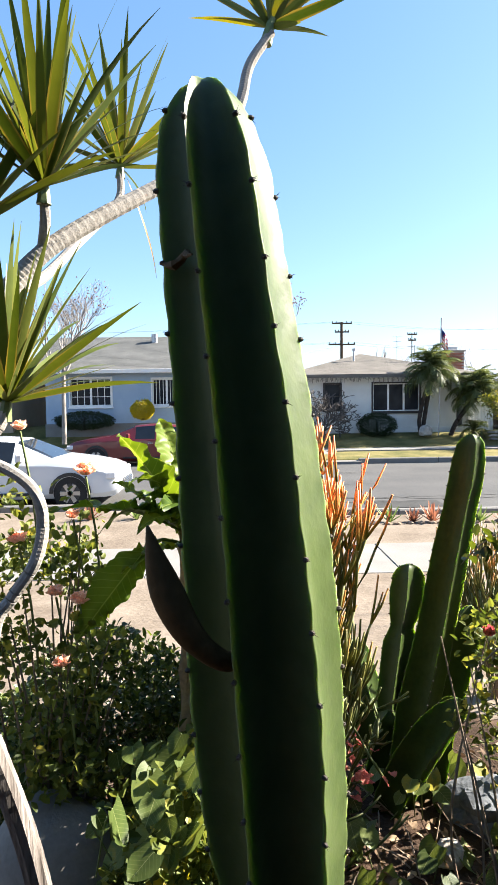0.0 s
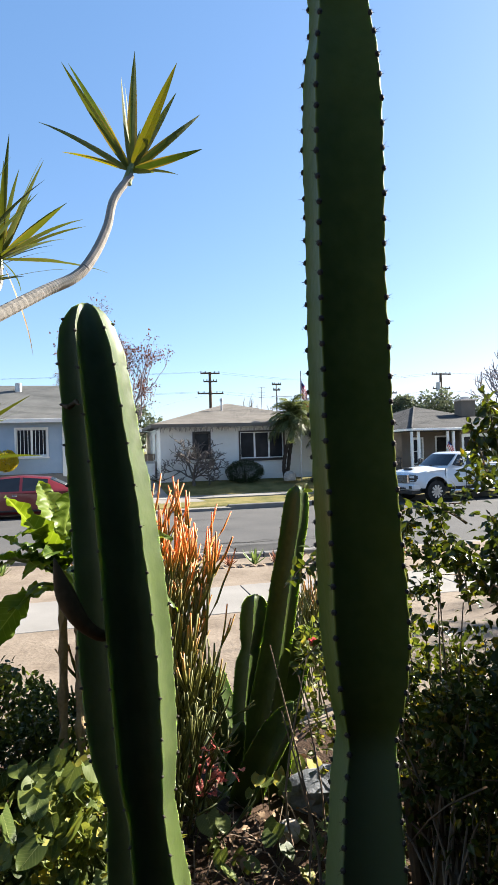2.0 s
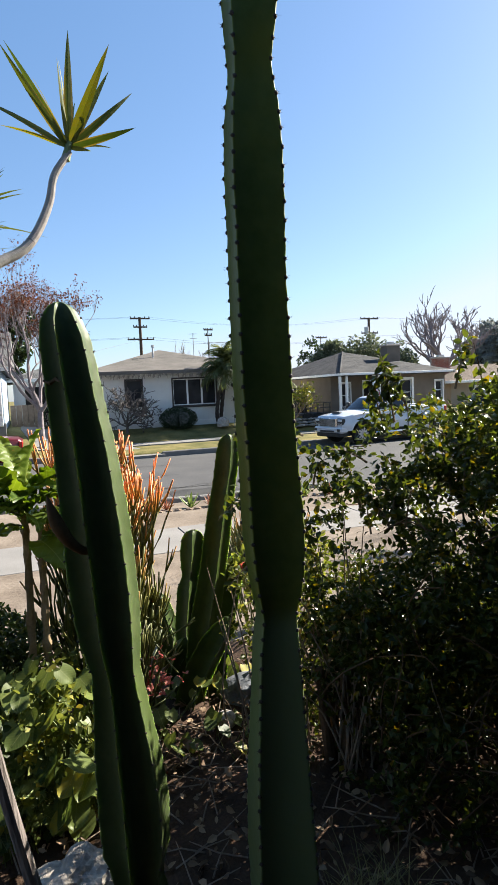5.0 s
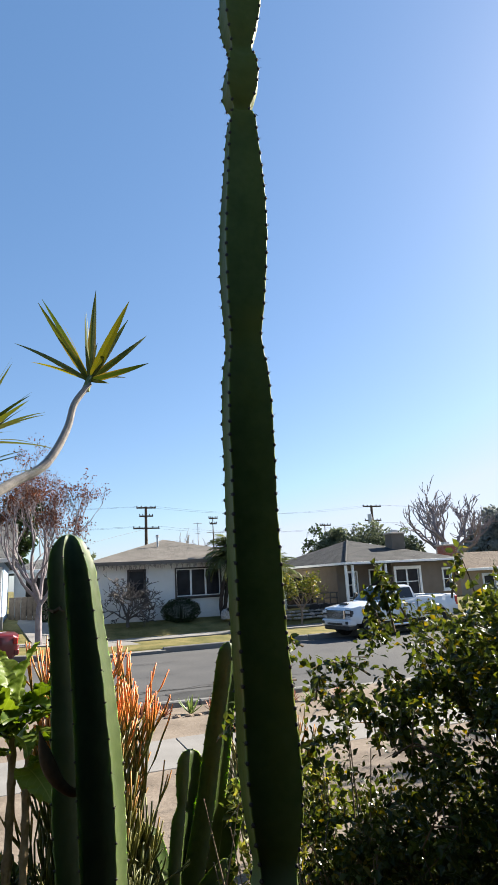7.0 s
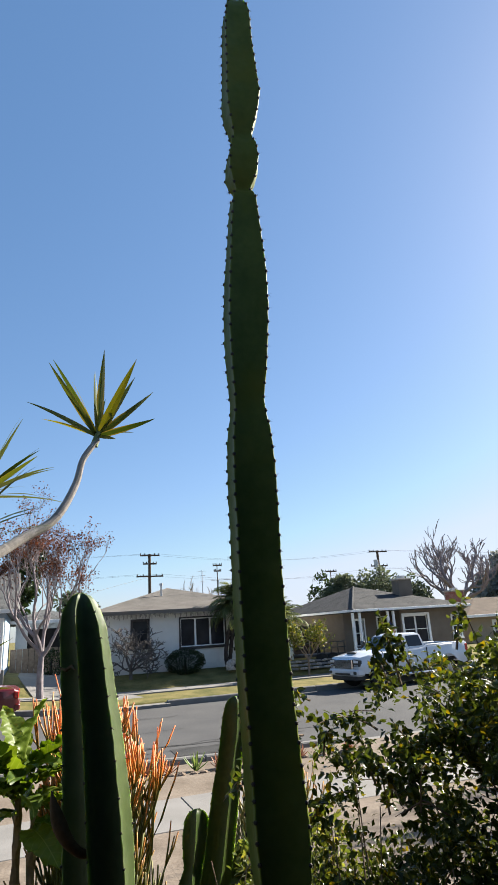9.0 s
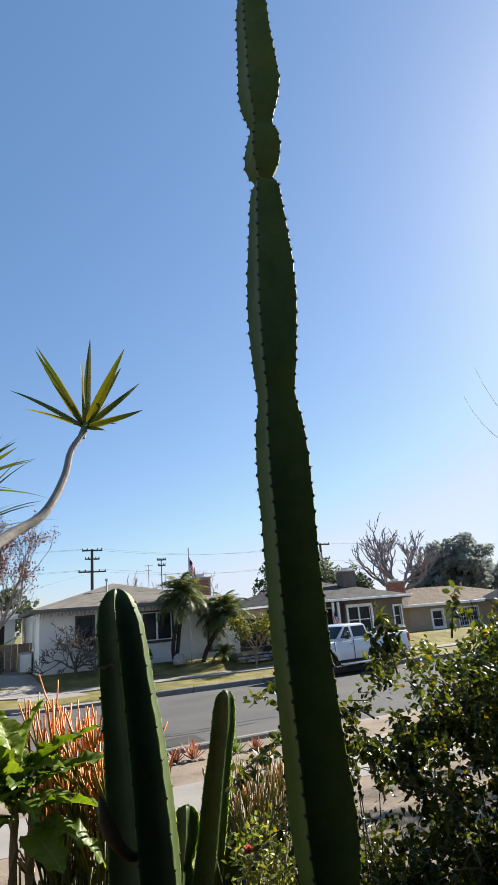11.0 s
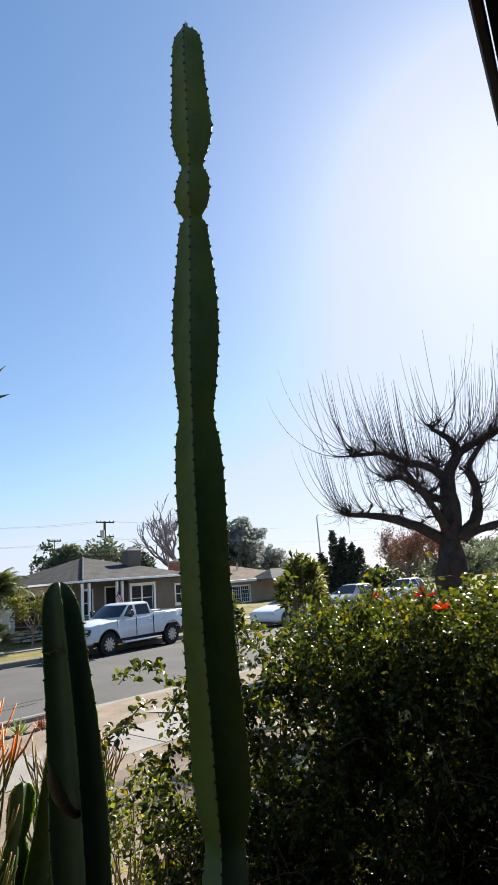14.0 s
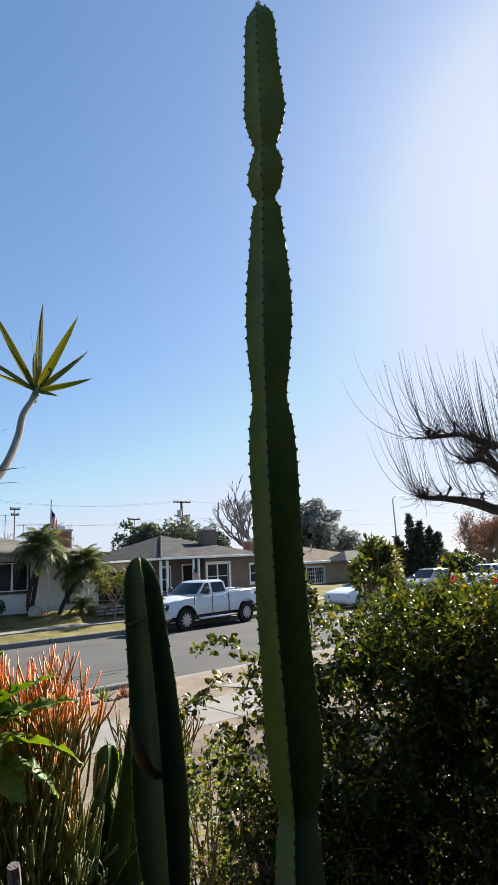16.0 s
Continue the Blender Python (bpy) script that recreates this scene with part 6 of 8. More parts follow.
for i in range(420):
    x, y, a = rnd.uniform(-0.8, 2.4), rnd.uniform(-0.2, 2.3), rnd.uniform(0, 3.14)
    L, z = rnd.uniform(0.08, 0.32), ground_z(x, y) + 0.05
    g.tube([(x, y, z), (x + L * 0.5 * math.cos(a), y + L * 0.5 * math.sin(a), z + rnd.uniform(0, 0.05)), (x + L * math.cos(a), y + L * math.sin(a), z + rnd.uniform(-0.01, 0.06))], [0.004, 0.0035, 0.002], 4)
tagged(part("twigs", g, BARK_BROWN), "dry twigs lying on the soil", "litter", kind="stuff")
g = Geo()
for i in range(340):
    a, rr = rnd.uniform(0, 6.28), 0.17 * math.sqrt(rnd.random())
    x, y = 0.98 + rr * math.cos(a) * 1.3, 0.22 + rr * math.sin(a)
    b, L = rnd.uniform(0, 6.28), rnd.uniform(0.16, 0.36)
    z = ground_z(x, y)
    w = 0.0022
    o = Vector((math.cos(b), math.sin(b), 0))
    s = Vector((-o.y, o.x, 0)) * w
    pts = [Vector((x, y, z)) + o * (0.25 * L * u * u * 2) + Vector((0, 0, L * (u - 0.25 * u * u))) for u in (0, 0.4, 0.75, 1)]
    g.sheet([[p - s * k, p + s * k] for p, k in zip(pts, (1, 0.9, 0.6, 0.1))])
tagged(part("grass_tuft", g, GRASS_BLADE), "tuft of thin dry grass beside the tall cactus", "grass", kind="stuff")
bract = thing("bract_plant", "small plant with dusky pink fleshy bracts", "succulent")
rnd = random.Random(71)
for i in range(34):
    k = part("bract", big_leaf(0.055, 0.03, 0.3, 0.002, i % 4) if i < 4 else [c for c in bract.children if c.name.startswith("bract")][i % 4].data, PINK_PETAL, bract)
    k.matrix_basis = aim((0.6 + rnd.gauss(0, 0.05), 1.8 + rnd.gauss(0, 0.05), 0.42 + rnd.gauss(0, 0.08)), (rnd.gauss(0, 1), rnd.gauss(0, 1) - 0.4, rnd.uniform(0, 1)), 0)


# ---- vehicles ----
def wheel(parent, x, y, r, width, side, lip=True):
    w = part("wheel", Geo().tube([(x, y, r), (x, y + side * width, r)], r, 28), TYRE, parent)
    g = Geo()
    g.tube([(x, y + side * (width - 0.01), r), (x, y + side * (width + 0.008), r)], r * 0.6, 20)
    part("rim", g, DARK_METAL, w)
    hub, k = Geo(), 0.14 if lip else 0.085
    spokes = 6 if lip else 10
    for i in range(spokes):
        a = i * 2 * math.pi / spokes
        d, s = Vector((math.cos(a), 0, math.sin(a))), Vector((-math.sin(a), 0, math.cos(a)))
        c, o = Vector((x, y + side * (width + 0.009), r)), Vector((0, side * 0.012, 0))
        hub.loft([[c + s * r * 0.1, c + d * r * 0.6 + s * r * k, c + d * r * 0.6 - s * r * k, c - s * r * 0.1], [c + s * r * 0.1 + o, c + d * r * 0.6 + s * r * k * 0.85 + o, c + d * r * 0.6 - s * r * k * 0.85 + o, c - s * r * 0.1 + o]])
    part("spokes", hub, RIM, w)
    if not lip:
        return
    arch = Geo()
    rows = []
    for i in range(13):
        a = math.pi * i / 12
        rows.append([(x + (r + q) * math.cos(a), y + side * (width - 0.02 + k), r + (r + q) * math.sin(a)) for q, k in ((0.015, 0.0), (0.015, 0.036), (0.085, 0.036), (0.085, 0.0))])
    arch.loft(rows)
    part("wheel_arch", arch, BLACK_PLASTIC, w)


def car(name, label, paint, st, W, wheels, r, m, windows, category="car", grille=None, lamps=None, trunk_z=0.9):
    """st: stations from the nose back (x, low z, belt z, top z, roof half width). windows: (kind, first, last station)."""
    c = thing(name, label, category)
    c.matrix_basis = m
    h = W / 2
    rings = []
    for x, zl, zb, zt, wt in st:
        b = h * (0.8 + 0.2 * math.sin(min(1.0, min(x - st[0][0], st[-1][0] - x) / 0.5 + 0.18) * math.pi / 2))
        half = [(b * 0.9, zl), (b * 0.985, zl + 0.1), (b, zl + (zb - zl) * 0.55), (b * 0.985, zb - 0.05), (b * 0.95, zb), (min(wt, b * 0.95), zt - 0.035 if zt > zb + 0.1 else zt - 0.0), (min(wt, b * 0.95) * 0.86, zt + 0.012)]
        rings.append([(x, -y, z) for y, z in half] + [(x, y, z) for y, z in reversed(half)])
    k = 14
    body, side_r, side_l, front, rear = Geo(), Geo(), Geo(), Geo(), Geo()
    body.v = [p for q in rings for p in q]
    for i in range(len(rings) - 1):
        for j in range(k):
            a, b = i * k + j, i * k + (j + 1) % k
            f = (a, b, b + k, a + k)
            kind = next((q for q, s0, s1 in windows if s0 <= i < s1), None)
            tgt = None
            if kind == "side" and j in (4, 8):
                tgt = side_r if j == 4 else side_l
            elif kind == "front" and j in (5, 6, 7):
                tgt = front
            elif kind == "rear" and j in (5, 6, 7):
                tgt = rear
            if tgt is None:
                body.f.append(f)
                body.m.append(0)
            else:
                tgt.add([body.v[q] for q in f], [(0, 1, 2, 3)])
    body.f += [tuple(reversed(range(k))), tuple(range((len(rings) - 1) * k, len(rings) * k))]
    body.m += [0, 0]
    part("body", body, paint, c, smooth=True).data.set_sharp_from_angle(angle=radians(26))
    for nm, g in (("side_window", side_r), ("side_window", side_l), ("windscreen", front), ("rear_window", rear)):
        if g.f:
            part(nm, g, CAR_GLASS, c)
    L = st[-1][0]
    for x in wheels:
        for side in (-1, 1):
            wheel(c, x, side * (h - 0.2), r, 0.21, side)
    nz = st[0][1]
    part("bumper", Geo().box((-0.02, -h * 0.82, nz + 0.0), (0.14, h * 0.82, nz + 0.18), 0, 0.05), grille[1] if grille else paint, c)
    part("bumper", Geo().box((L - 0.1, -h * 0.93, nz + 0.02), (L + 0.06, h * 0.93, nz + 0.2), 0, 0.03), CHROME if grille and grille[1] is CHROME else paint, c)
    if grille:
        gz0, gz1, gw = grille[2]
        gr = part("grille", Geo().box((-0.035, -gw, gz0), (0.02, gw, gz1), 0, 0.02), grille[0], c)
        for i in range(4):
            z = gz0 + (gz1 - gz0) * (i + 0.5) / 4
            part("bar", Geo().box((-0.045, -gw * 0.95, z - 0.015), (-0.034, gw * 0.95, z + 0.015), 0, 0.004), CHROME, gr)
    if lamps:
        for side in (-1, 1):
            part("headlight", Geo().box((lamps[0], min(side * h * 0.6, side * h * 0.97), lamps[1]), (lamps[0] + 0.22, max(side * h * 0.6, side * h * 0.97), lamps[2]), 0, 0.02), LENS_CLEAR, c)
            part("tail_lamp", Geo().box((L - 0.12, min(side * h * 0.72, side * h * 0.985), lamps[3]), (L + 0.012, max(side * h * 0.72, side * h * 0.985), lamps[4]), 0, 0.02), LENS_RED, c)
    for side in (-1, 1):
        ms = [s for s in st if s[3] > s[2] + 0.2][0]
        part("mirror", Geo().box((ms[0] - 0.25, min(side * h, side * (h + 0.2)), ms[2] + 0.02), (ms[0] - 0.1, max(side * h, side * (h + 0.2)), ms[2] + 0.2), 0, 0.03), BLACK_PLASTIC if grille and grille[1] is CHROME else paint, c)
    sills = [s for s in st if s[3] > s[2] + 0.2]
    x0, x1 = sills[0][0] - 0.3, sills[-1][0]
    for side in (-1, 1):
        for x in (x0 + (x1 - x0) * 0.45, x0 + (x1 - x0) * 0.9):
            part("door_handle", Geo().box((x - 0.1, side * h - 0.012, sills[0][2] - 0.16), (x + 0.06, side * h + 0.012, sills[0][2] - 0.12), 0, 0.008), CHROME, c)
        part("sill", Geo().box((x0 - 0.05, min(side * (h - 0.06), side * (h + 0.05)), nz - 0.06), (x1 + 0.1, max(side * (h - 0.06), side * (h + 0.05)), nz + 0.0), 0, 0.015), CHROME if grille and grille[1] is CHROME else BLACK_PLASTIC, c)
    return c


def pickup(m):
    """Crew cab truck, nose at x = 0, with open arches, a tapered cab and a hollow bed."""
    c = thing("pickup_truck", "white crew cab pickup truck parked at the far kerb", "truck")
    c.matrix_basis = m
    h, R, axles = 1.0, 0.56, (0.99, 4.55)
    top = [(0.0, 1.08), (0.1, 1.17), (0.6, 1.25), (1.45, 1.32), (3.4, 1.37), (3.46, 1.42), (5.68, 1.44), (5.75, 1.42)]
    low = [(0.0, 0.66), (0.3, 0.58), (5.4, 0.6), (5.75, 0.7)]
    wide = [(0.0, 0.9), (0.15, 0.95), (0.5, 0.99), (1.2, 1.0), (5.5, 1.0), (5.75, 0.97)]
    skin = [(0.0, 0.975), (0.08, 0.995), (0.35, 1.0), (0.55, 1.0), (0.6, 0.985), (0.9, 0.985), (1.0, 0.94)]
    xs = sorted({round(0.115 * i, 3) for i in range(51)} | {round(a + R * math.cos(math.pi * i / 18), 3) for a in axles for i in range(19)})
    for side in (-1, 1):
        rows = []
        for f, k in skin:
            row = []
            for x in xs:
                z0 = lerp_table(low, x)[0]
                for a in axles:
                    if abs(x - a) < R:
                        z0 = max(z0, 0.43 + math.sqrt(R * R - (x - a) ** 2) * 1.03)
                z = z0 + (lerp_table(top, x)[0] - z0) * f
                flare = max(max(0.0, 1 - abs(math.hypot(x - a, z - 0.43) - R - 0.03) / 0.13) for a in axles)
                row.append((x, side * (h * lerp_table(wide, x)[0] * k + 0.045 * flare ** 0.7), z))
            rows.append(row)
        part("side_panel", Geo().sheet(rows), WHITE_PAINT, c, smooth=True).data.set_sharp_from_angle(angle=radians(40))
        for x, w in ((1.42, 0.014), (2.44, 0.014), (3.42, 0.03)):
            part("door_seam", Geo().box((x, side * 1.0 - 0.02, 0.56), (x + w, side * 1.0 + 0.002, 1.34)), BLACK_PLASTIC, c)
        for x in (2.28, 3.25):
            part("door_handle", Geo().box((x - 0.12, side * 1.0 - 0.02, 1.17), (x + 0.06, side * 1.0 + 0.03, 1.21), 0, 0.012), CHROME, c)
        part("running_board", Geo().tube([(1.62, side * 0.98, 0.46), (1.7, side * 1.07, 0.43), (3.8, side * 1.07, 0.43), (3.88, side * 0.98, 0.46)], 0.055, 10), CHROME, c, "chrome side step", True)
        mir = part("mirror", Geo().box((1.9, min(side * 1.08, side * 1.3), 1.38), (2.02, max(side * 1.08, side * 1.3), 1.68), 0, 0.035), BLACK_PLASTIC, c)
        part("arm", Geo().box((1.93, min(side * 0.92, side * 1.1), 1.4), (1.99, max(side * 0.92, side * 1.1), 1.46), 0, 0.01), BLACK_PLASTIC, mir)
        part("cap", Geo().box((1.885, min(side * 1.1, side * 1.28), 1.52), (1.899, max(side * 1.1, side * 1.28), 1.66), 0, 0.004), CHROME, mir)
        lamp_box = part("headlight", Geo().box((-0.02, min(side * 0.6, side * 0.93), 0.84), (0.3, max(side * 0.6, side * 0.93), 1.1), 0, 0.03), BLACK_PLASTIC, c)
        for y0, z0, y1, z1 in ((0.64, 0.98, 0.78, 1.08), (0.79, 0.98, 0.91, 1.07), (0.64, 0.87, 0.91, 0.9)):
            part("lens", Geo().box((-0.034, min(side * y0, side * y1), z0), (0.02, max(side * y0, side * y1), z1), 0, 0.01), LENS_CLEAR, lamp_box)
        part("fog_lamp", Geo().box((-0.125, min(side * 0.68, side * 0.9), 0.56), (0.0, max(side * 0.68, side * 0.9), 0.7), 0, 0.03), BLACK_PLASTIC, c)
        part("tail_lamp", Geo().box((5.6, min(side * 0.86, side * 0.985), 0.98), (5.77, max(side * 0.86, side * 0.985), 1.36), 0, 0.02), LENS_RED, c)
        part("bed_rail", Geo().box((3.52, min(side * 0.84, side * 0.95), 0.9), (5.7, max(side * 0.84, side * 0.95), 1.455), 0, 0.02), WHITE_PAINT, c)
        for a in axles:
            wheel(c, a, side * 0.76, 0.43, 0.23, side, False)
    rows = []
    for x in [0.03 + 0.07 * i for i in range(22)]:
        row = []
        for j in range(13):
            v = j / 6 - 1
            scoop = 0.035 * max(0.0, min(1.0, (0.42 - abs(v)) / 0.1)) * max(0.0, min(1.0, (x - 0.3) / 0.15, (1.3 - x) / 0.2))
            row.append((x, v * 0.94 * lerp_table(wide, x)[0], lerp_table(top, x)[0] + 0.075 * (1 - v * v) * min(1, 0.3 + x) + scoop))
        rows.append(row)
    part("hood", Geo().sheet(rows), WHITE_PAINT, c, "white bonnet with a raised scoop", True).data.set_sharp_from_angle(angle=radians(40))
    part("scoop_vent", Geo().box((0.36, -0.26, 1.2), (0.5, 0.26, 1.345), 0, 0.02), BLACK_PLASTIC, c)
    levels = [(1.3, 1.38, 3.5, 0.955), (1.42, 1.55, 3.48, 0.93), (1.84, 2.06, 3.4, 0.8), (1.9, 2.18, 3.33, 0.76), (1.935, 2.32, 3.22, 0.68), (1.95, 2.5, 3.1, 0.5)]

    def ring(z, xf, xr, w):
        return [(xf, -w * 0.72, z), (xf + 0.13, -w, z), (xr - 0.07, -w, z), (xr, -w * 0.88, z), (xr, w * 0.88, z), (xr - 0.07, w, z), (xf + 0.13, w, z), (xf, w * 0.72, z)]

    cab = part("cab", Geo().loft([ring(*q) for q in levels]), WHITE_PAINT, c, smooth=True)
    cab.data.set_sharp_from_angle(angle=radians(24))

    def level(z):
        return lerp_table(levels, z)

    rows = []
    for z in (1.41, 1.62, 1.845):
        xf, xr, w = level(z)
        rows.append([(xf + 0.1 - 0.006, -w * 0.945, z + 0.006), (xf - 0.006, -w * 0.71, z + 0.006), (xf - 0.03, 0, z + 0.006), (xf - 0.006, w * 0.71, z + 0.006), (xf + 0.1 - 0.006, w * 0.945, z + 0.006)])
    part("windscreen", Geo().sheet(rows), CAR_GLASS, cab, smooth=True)
    rows = []
    for z in (1.46, 1.84):
        xf, xr, w = level(z)
        rows.append([(xr + 0.006, -w * 0.8, z), (xr + 0.006, w * 0.8, z)])
    part("rear_window", Geo().sheet(rows), CAR_GLASS, cab)
    for side in (-1, 1):
        for lo_x, hi_x in (((1.8, 2.41), (2.22, 2.41)), ((2.53, 3.3), (2.53, 3.25))):
            rows = []
            for z, (a, b) in ((1.42, lo_x), (1.835, hi_x)):
                w = level(z)[2] + 0.006
                rows.append([(a, side * w, z), (b, side * w, z)])
            part("side_window", Geo().sheet(rows), CAR_GLASS, cab)
    part("bed_floor", Geo().box((3.5, -0.85, 0.82), (5.7, 0.85, 0.9)), BLACK_PLASTIC, c)
    part("bulkhead", Geo().box((3.5, -0.85, 0.9), (3.56, 0.85, 1.42), 0, 0.01), WHITE_PAINT, c)
    part("tailgate", Geo().box((5.66, -0.85, 0.68), (5.75, 0.85, 1.44), 0, 0.025), WHITE_PAINT, c)
    part("bumper", Geo().box((5.72, -0.95, 0.52), (5.92, 0.95, 0.7), 0, 0.04), CHROME, c)
    part("front_panel", Geo().box((0.03, -0.86, 0.7), (0.3, 0.86, 1.12), 0, 0.04), WHITE_PAINT, c)
    part("bumper", Geo().box((-0.11, -0.95, 0.5), (0.3, 0.95, 0.755), 0, 0.06), WHITE_PAINT, c, "white front bumper")
    part("valance", Geo().box((-0.08, -0.8, 0.34), (0.4, 0.8, 0.52), 0, 0.04), BLACK_PLASTIC, c)
    part("air_intake", Geo().box((-0.125, -0.5, 0.54), (0.0, 0.5, 0.62), 0, 0.02), BLACK_PLASTIC, c)
    part("chassis", Geo().box((0.3, -0.7, 0.36), (5.6, 0.7, 0.6), 0, 0.02), BLACK_PLASTIC, c)
    for a in axles:
        part("wheel_well", Geo().box((a - 0.6, -0.74, 0.5), (a + 0.6, 0.74, 1.06), 0, 0.05), BLACK_PLASTIC, c)
    gr = part("grille", Geo().box((-0.07, -0.585, 0.74), (0.06, 0.585, 1.13), 0, 0.035), CHROME, c, "wide chrome grille")
    part("mesh", Geo().box((-0.08, -0.53, 0.79), (-0.06, 0.53, 1.085), 0, 0.006), DARK_METAL, gr)
    for i in range(7):
        part("bar", Geo().box((-0.09, -0.53, 0.81 + i * 0.04), (-0.079, 0.53, 0.828 + i * 0.04), 0, 0.004), RIM, gr)
    return c


truck = pickup(pose(11.74, 20.66, -0.41, 0, 0, 8))
SEDAN = [(0.0, 0.36, 0.54, 0.56, 0.6), (0.04, 0.3, 0.64, 0.67, 0.7), (0.13, 0.25, 0.73, 0.78, 0.77), (0.32, 0.23, 0.8, 0.86, 0.81), (0.75, 0.22, 0.88, 0.95, 0.82), (1.35, 0.22, 0.94, 1.04, 0.78), (2.1, 0.22, 0.96, 1.38, 0.58), (2.15, 0.22, 0.96, 1.4, 0.58), (2.75, 0.22, 0.97, 1.45, 0.58), (2.83, 0.22, 0.97, 1.45, 0.58), (3.55, 0.22, 0.98, 1.38, 0.57), (3.62, 0.22, 0.98, 1.36, 0.57), (4.2, 0.24, 1.0, 1.05, 0.72), (4.7, 0.28, 0.98, 1.0, 0.74), (4.82, 0.4, 0.9, 0.92, 0.74)]
SED_WIN = [("front", 5, 6), ("side", 7, 8), ("side", 9, 10), ("rear", 11, 12)]
car("sedan", "white sedan parked at the near kerb", WHITE_PAINT, SEDAN, 1.84, (0.98, 3.75), 0.335, pose(-2.15, 12.55, -0.23, 0, 0.4, 180), SED_WIN, "car", (BLACK_PLASTIC, WHITE_PAINT, (0.4, 0.56, 0.5)), (0.06, 0.6, 0.74, 0.72, 0.92))
car("sedan", "maroon sedan parked at the far kerb", MAROON_PAINT, [(x * 1.1, *r) for x, *r in SEDAN], 1.82, (1.05, 4.1), 0.33, pose(-5.5, 20.68, -0.22, 0, 0.8, 0), SED_WIN, "car", (BLACK_PLASTIC, MAROON_PAINT, (0.4, 0.56, 0.5)), (0.06, 0.6, 0.74, 0.72, 0.92))
car("sedan", "silver sedan parked farther down the street", SILVER_PAINT, SEDAN, 1.84, (0.98, 3.75), 0.335, pose(22.5, 20.65, -0.41, 0, 0, 0), SED_WIN, "car", None, (0.06, 0.6, 0.74, 0.72, 0.92))
SUV = [(x, a, b + 0.12, t + (0.25 if t > 1.2 else 0.12), w) for x, a, b, t, w in SEDAN[:-3]] + [(4.25, 0.26, 1.1, 1.2, 0.7), (4.5, 0.4, 1.0, 1.05, 0.7)]
car("suv", "dark grey sport utility car parked down the street", GREY_PAINT, SUV, 1.86, (0.95, 3.5), 0.36, pose(28.5, 20.65, -0.41, 0, 0, 0), SED_WIN, "car", None, (0.06, 0.7, 0.85, 0.85, 1.05))
car("suv", "white sport utility car parked down the street", WHITE_PAINT, SUV, 1.86, (0.95, 3.5), 0.36, pose(35.0, 20.65, -0.41, 0, 0, 0), SED_WIN, "car", None, (0.06, 0.7, 0.85, 0.85, 1.05))
car("suv", "dark blue sport utility car on a neighbouring driveway", BLUE_PAINT, SUV, 1.86, (0.95, 3.5), 0.36, pose(14.4, 2.9, -0.05, 0, 0, 0), SED_WIN, "car", None, (0.06, 0.7, 0.85, 0.85, 1.05))

trailer = thing("utility_trailer", "dark metal utility trailer beside the taupe house", "trailer", at=(12.6, 26.3, 0.12))
part("bed", Geo().box((0, 0, 0.45), (2.3, 1.3, 0.55), 0, 0.01), DARK_METAL, trailer)
for z in (0.8, 1.05):
    part("rail", Geo().box((0, 0, z), (2.3, 0.04, z + 0.05)), DARK_METAL, trailer)
for i in range(7):
    part("post", Geo().box((i * 0.37, 0.0, 0.55), (i * 0.37 + 0.04, 0.04, 0.8)).box((i * 0.37, 0.0, 0.85), (i * 0.37 + 0.04, 0.04, 1.05)), DARK_METAL, trailer)
for x in (0.9, 1.5):
    part("wheel", Geo().tube([(x, -0.18, 0.3), (x, -0.02, 0.3)], 0.29, 20), TYRE, trailer)
rnd = random.Random(14)
for i in range(26):
    lay = i % 3
    boulder("step_stone", "flat grey stacked garden stone", (11.9 + (i // 3) * 0.33 + rnd.uniform(-0.08, 0.08), 25.75 + lay * 0.22, 0.12 + lay * 0.14), (0.2, 0.15, 0.07), ROCK_PALE if i % 2 else KERB, i * 1.7, 0.3, 2)["group"] = "stacked stones"

# ---- trees ----
def limb(g, tips, p, d, L, r, level, rnd, up=0.25, spread=0.6, shrink=0.72, bend=0.16, kids=(2, 3), minr=0.006, sides=7):
    n = 5
    pts, q, way = [p], Vector(p), Vector(d).normalized()
    for i in range(n):
        way = (way + Vector((rnd.gauss(0, bend), rnd.gauss(0, bend), rnd.gauss(0, bend) + up * 0.2))).normalized()
        q = q + way * L / n
        pts.append(q.copy())
    g.tube(pts, [r * (1 - 0.4 * i / n) for i in range(n + 1)], sides if level > 1 else 4)
    if level == 0:
        tips.append((q, way))
        tips.append((pts[3], way))
        return
    for i in range(rnd.randint(*kids)):
        s = Vector((rnd.gauss(0, 1), rnd.gauss(0, 1), rnd.gauss(0, 0.7))).normalized()
        start = pts[-1] if i == 0 else pts[rnd.randint(2, n)]
        limb(g, tips, start, (way + s * spread + Vector((0, 0, up))).normalized(), L * shrink * rnd.uniform(0.8, 1.15), max(minr, r * 0.6), level - 1, rnd, up, spread, shrink, bend, kids, minr, sides)


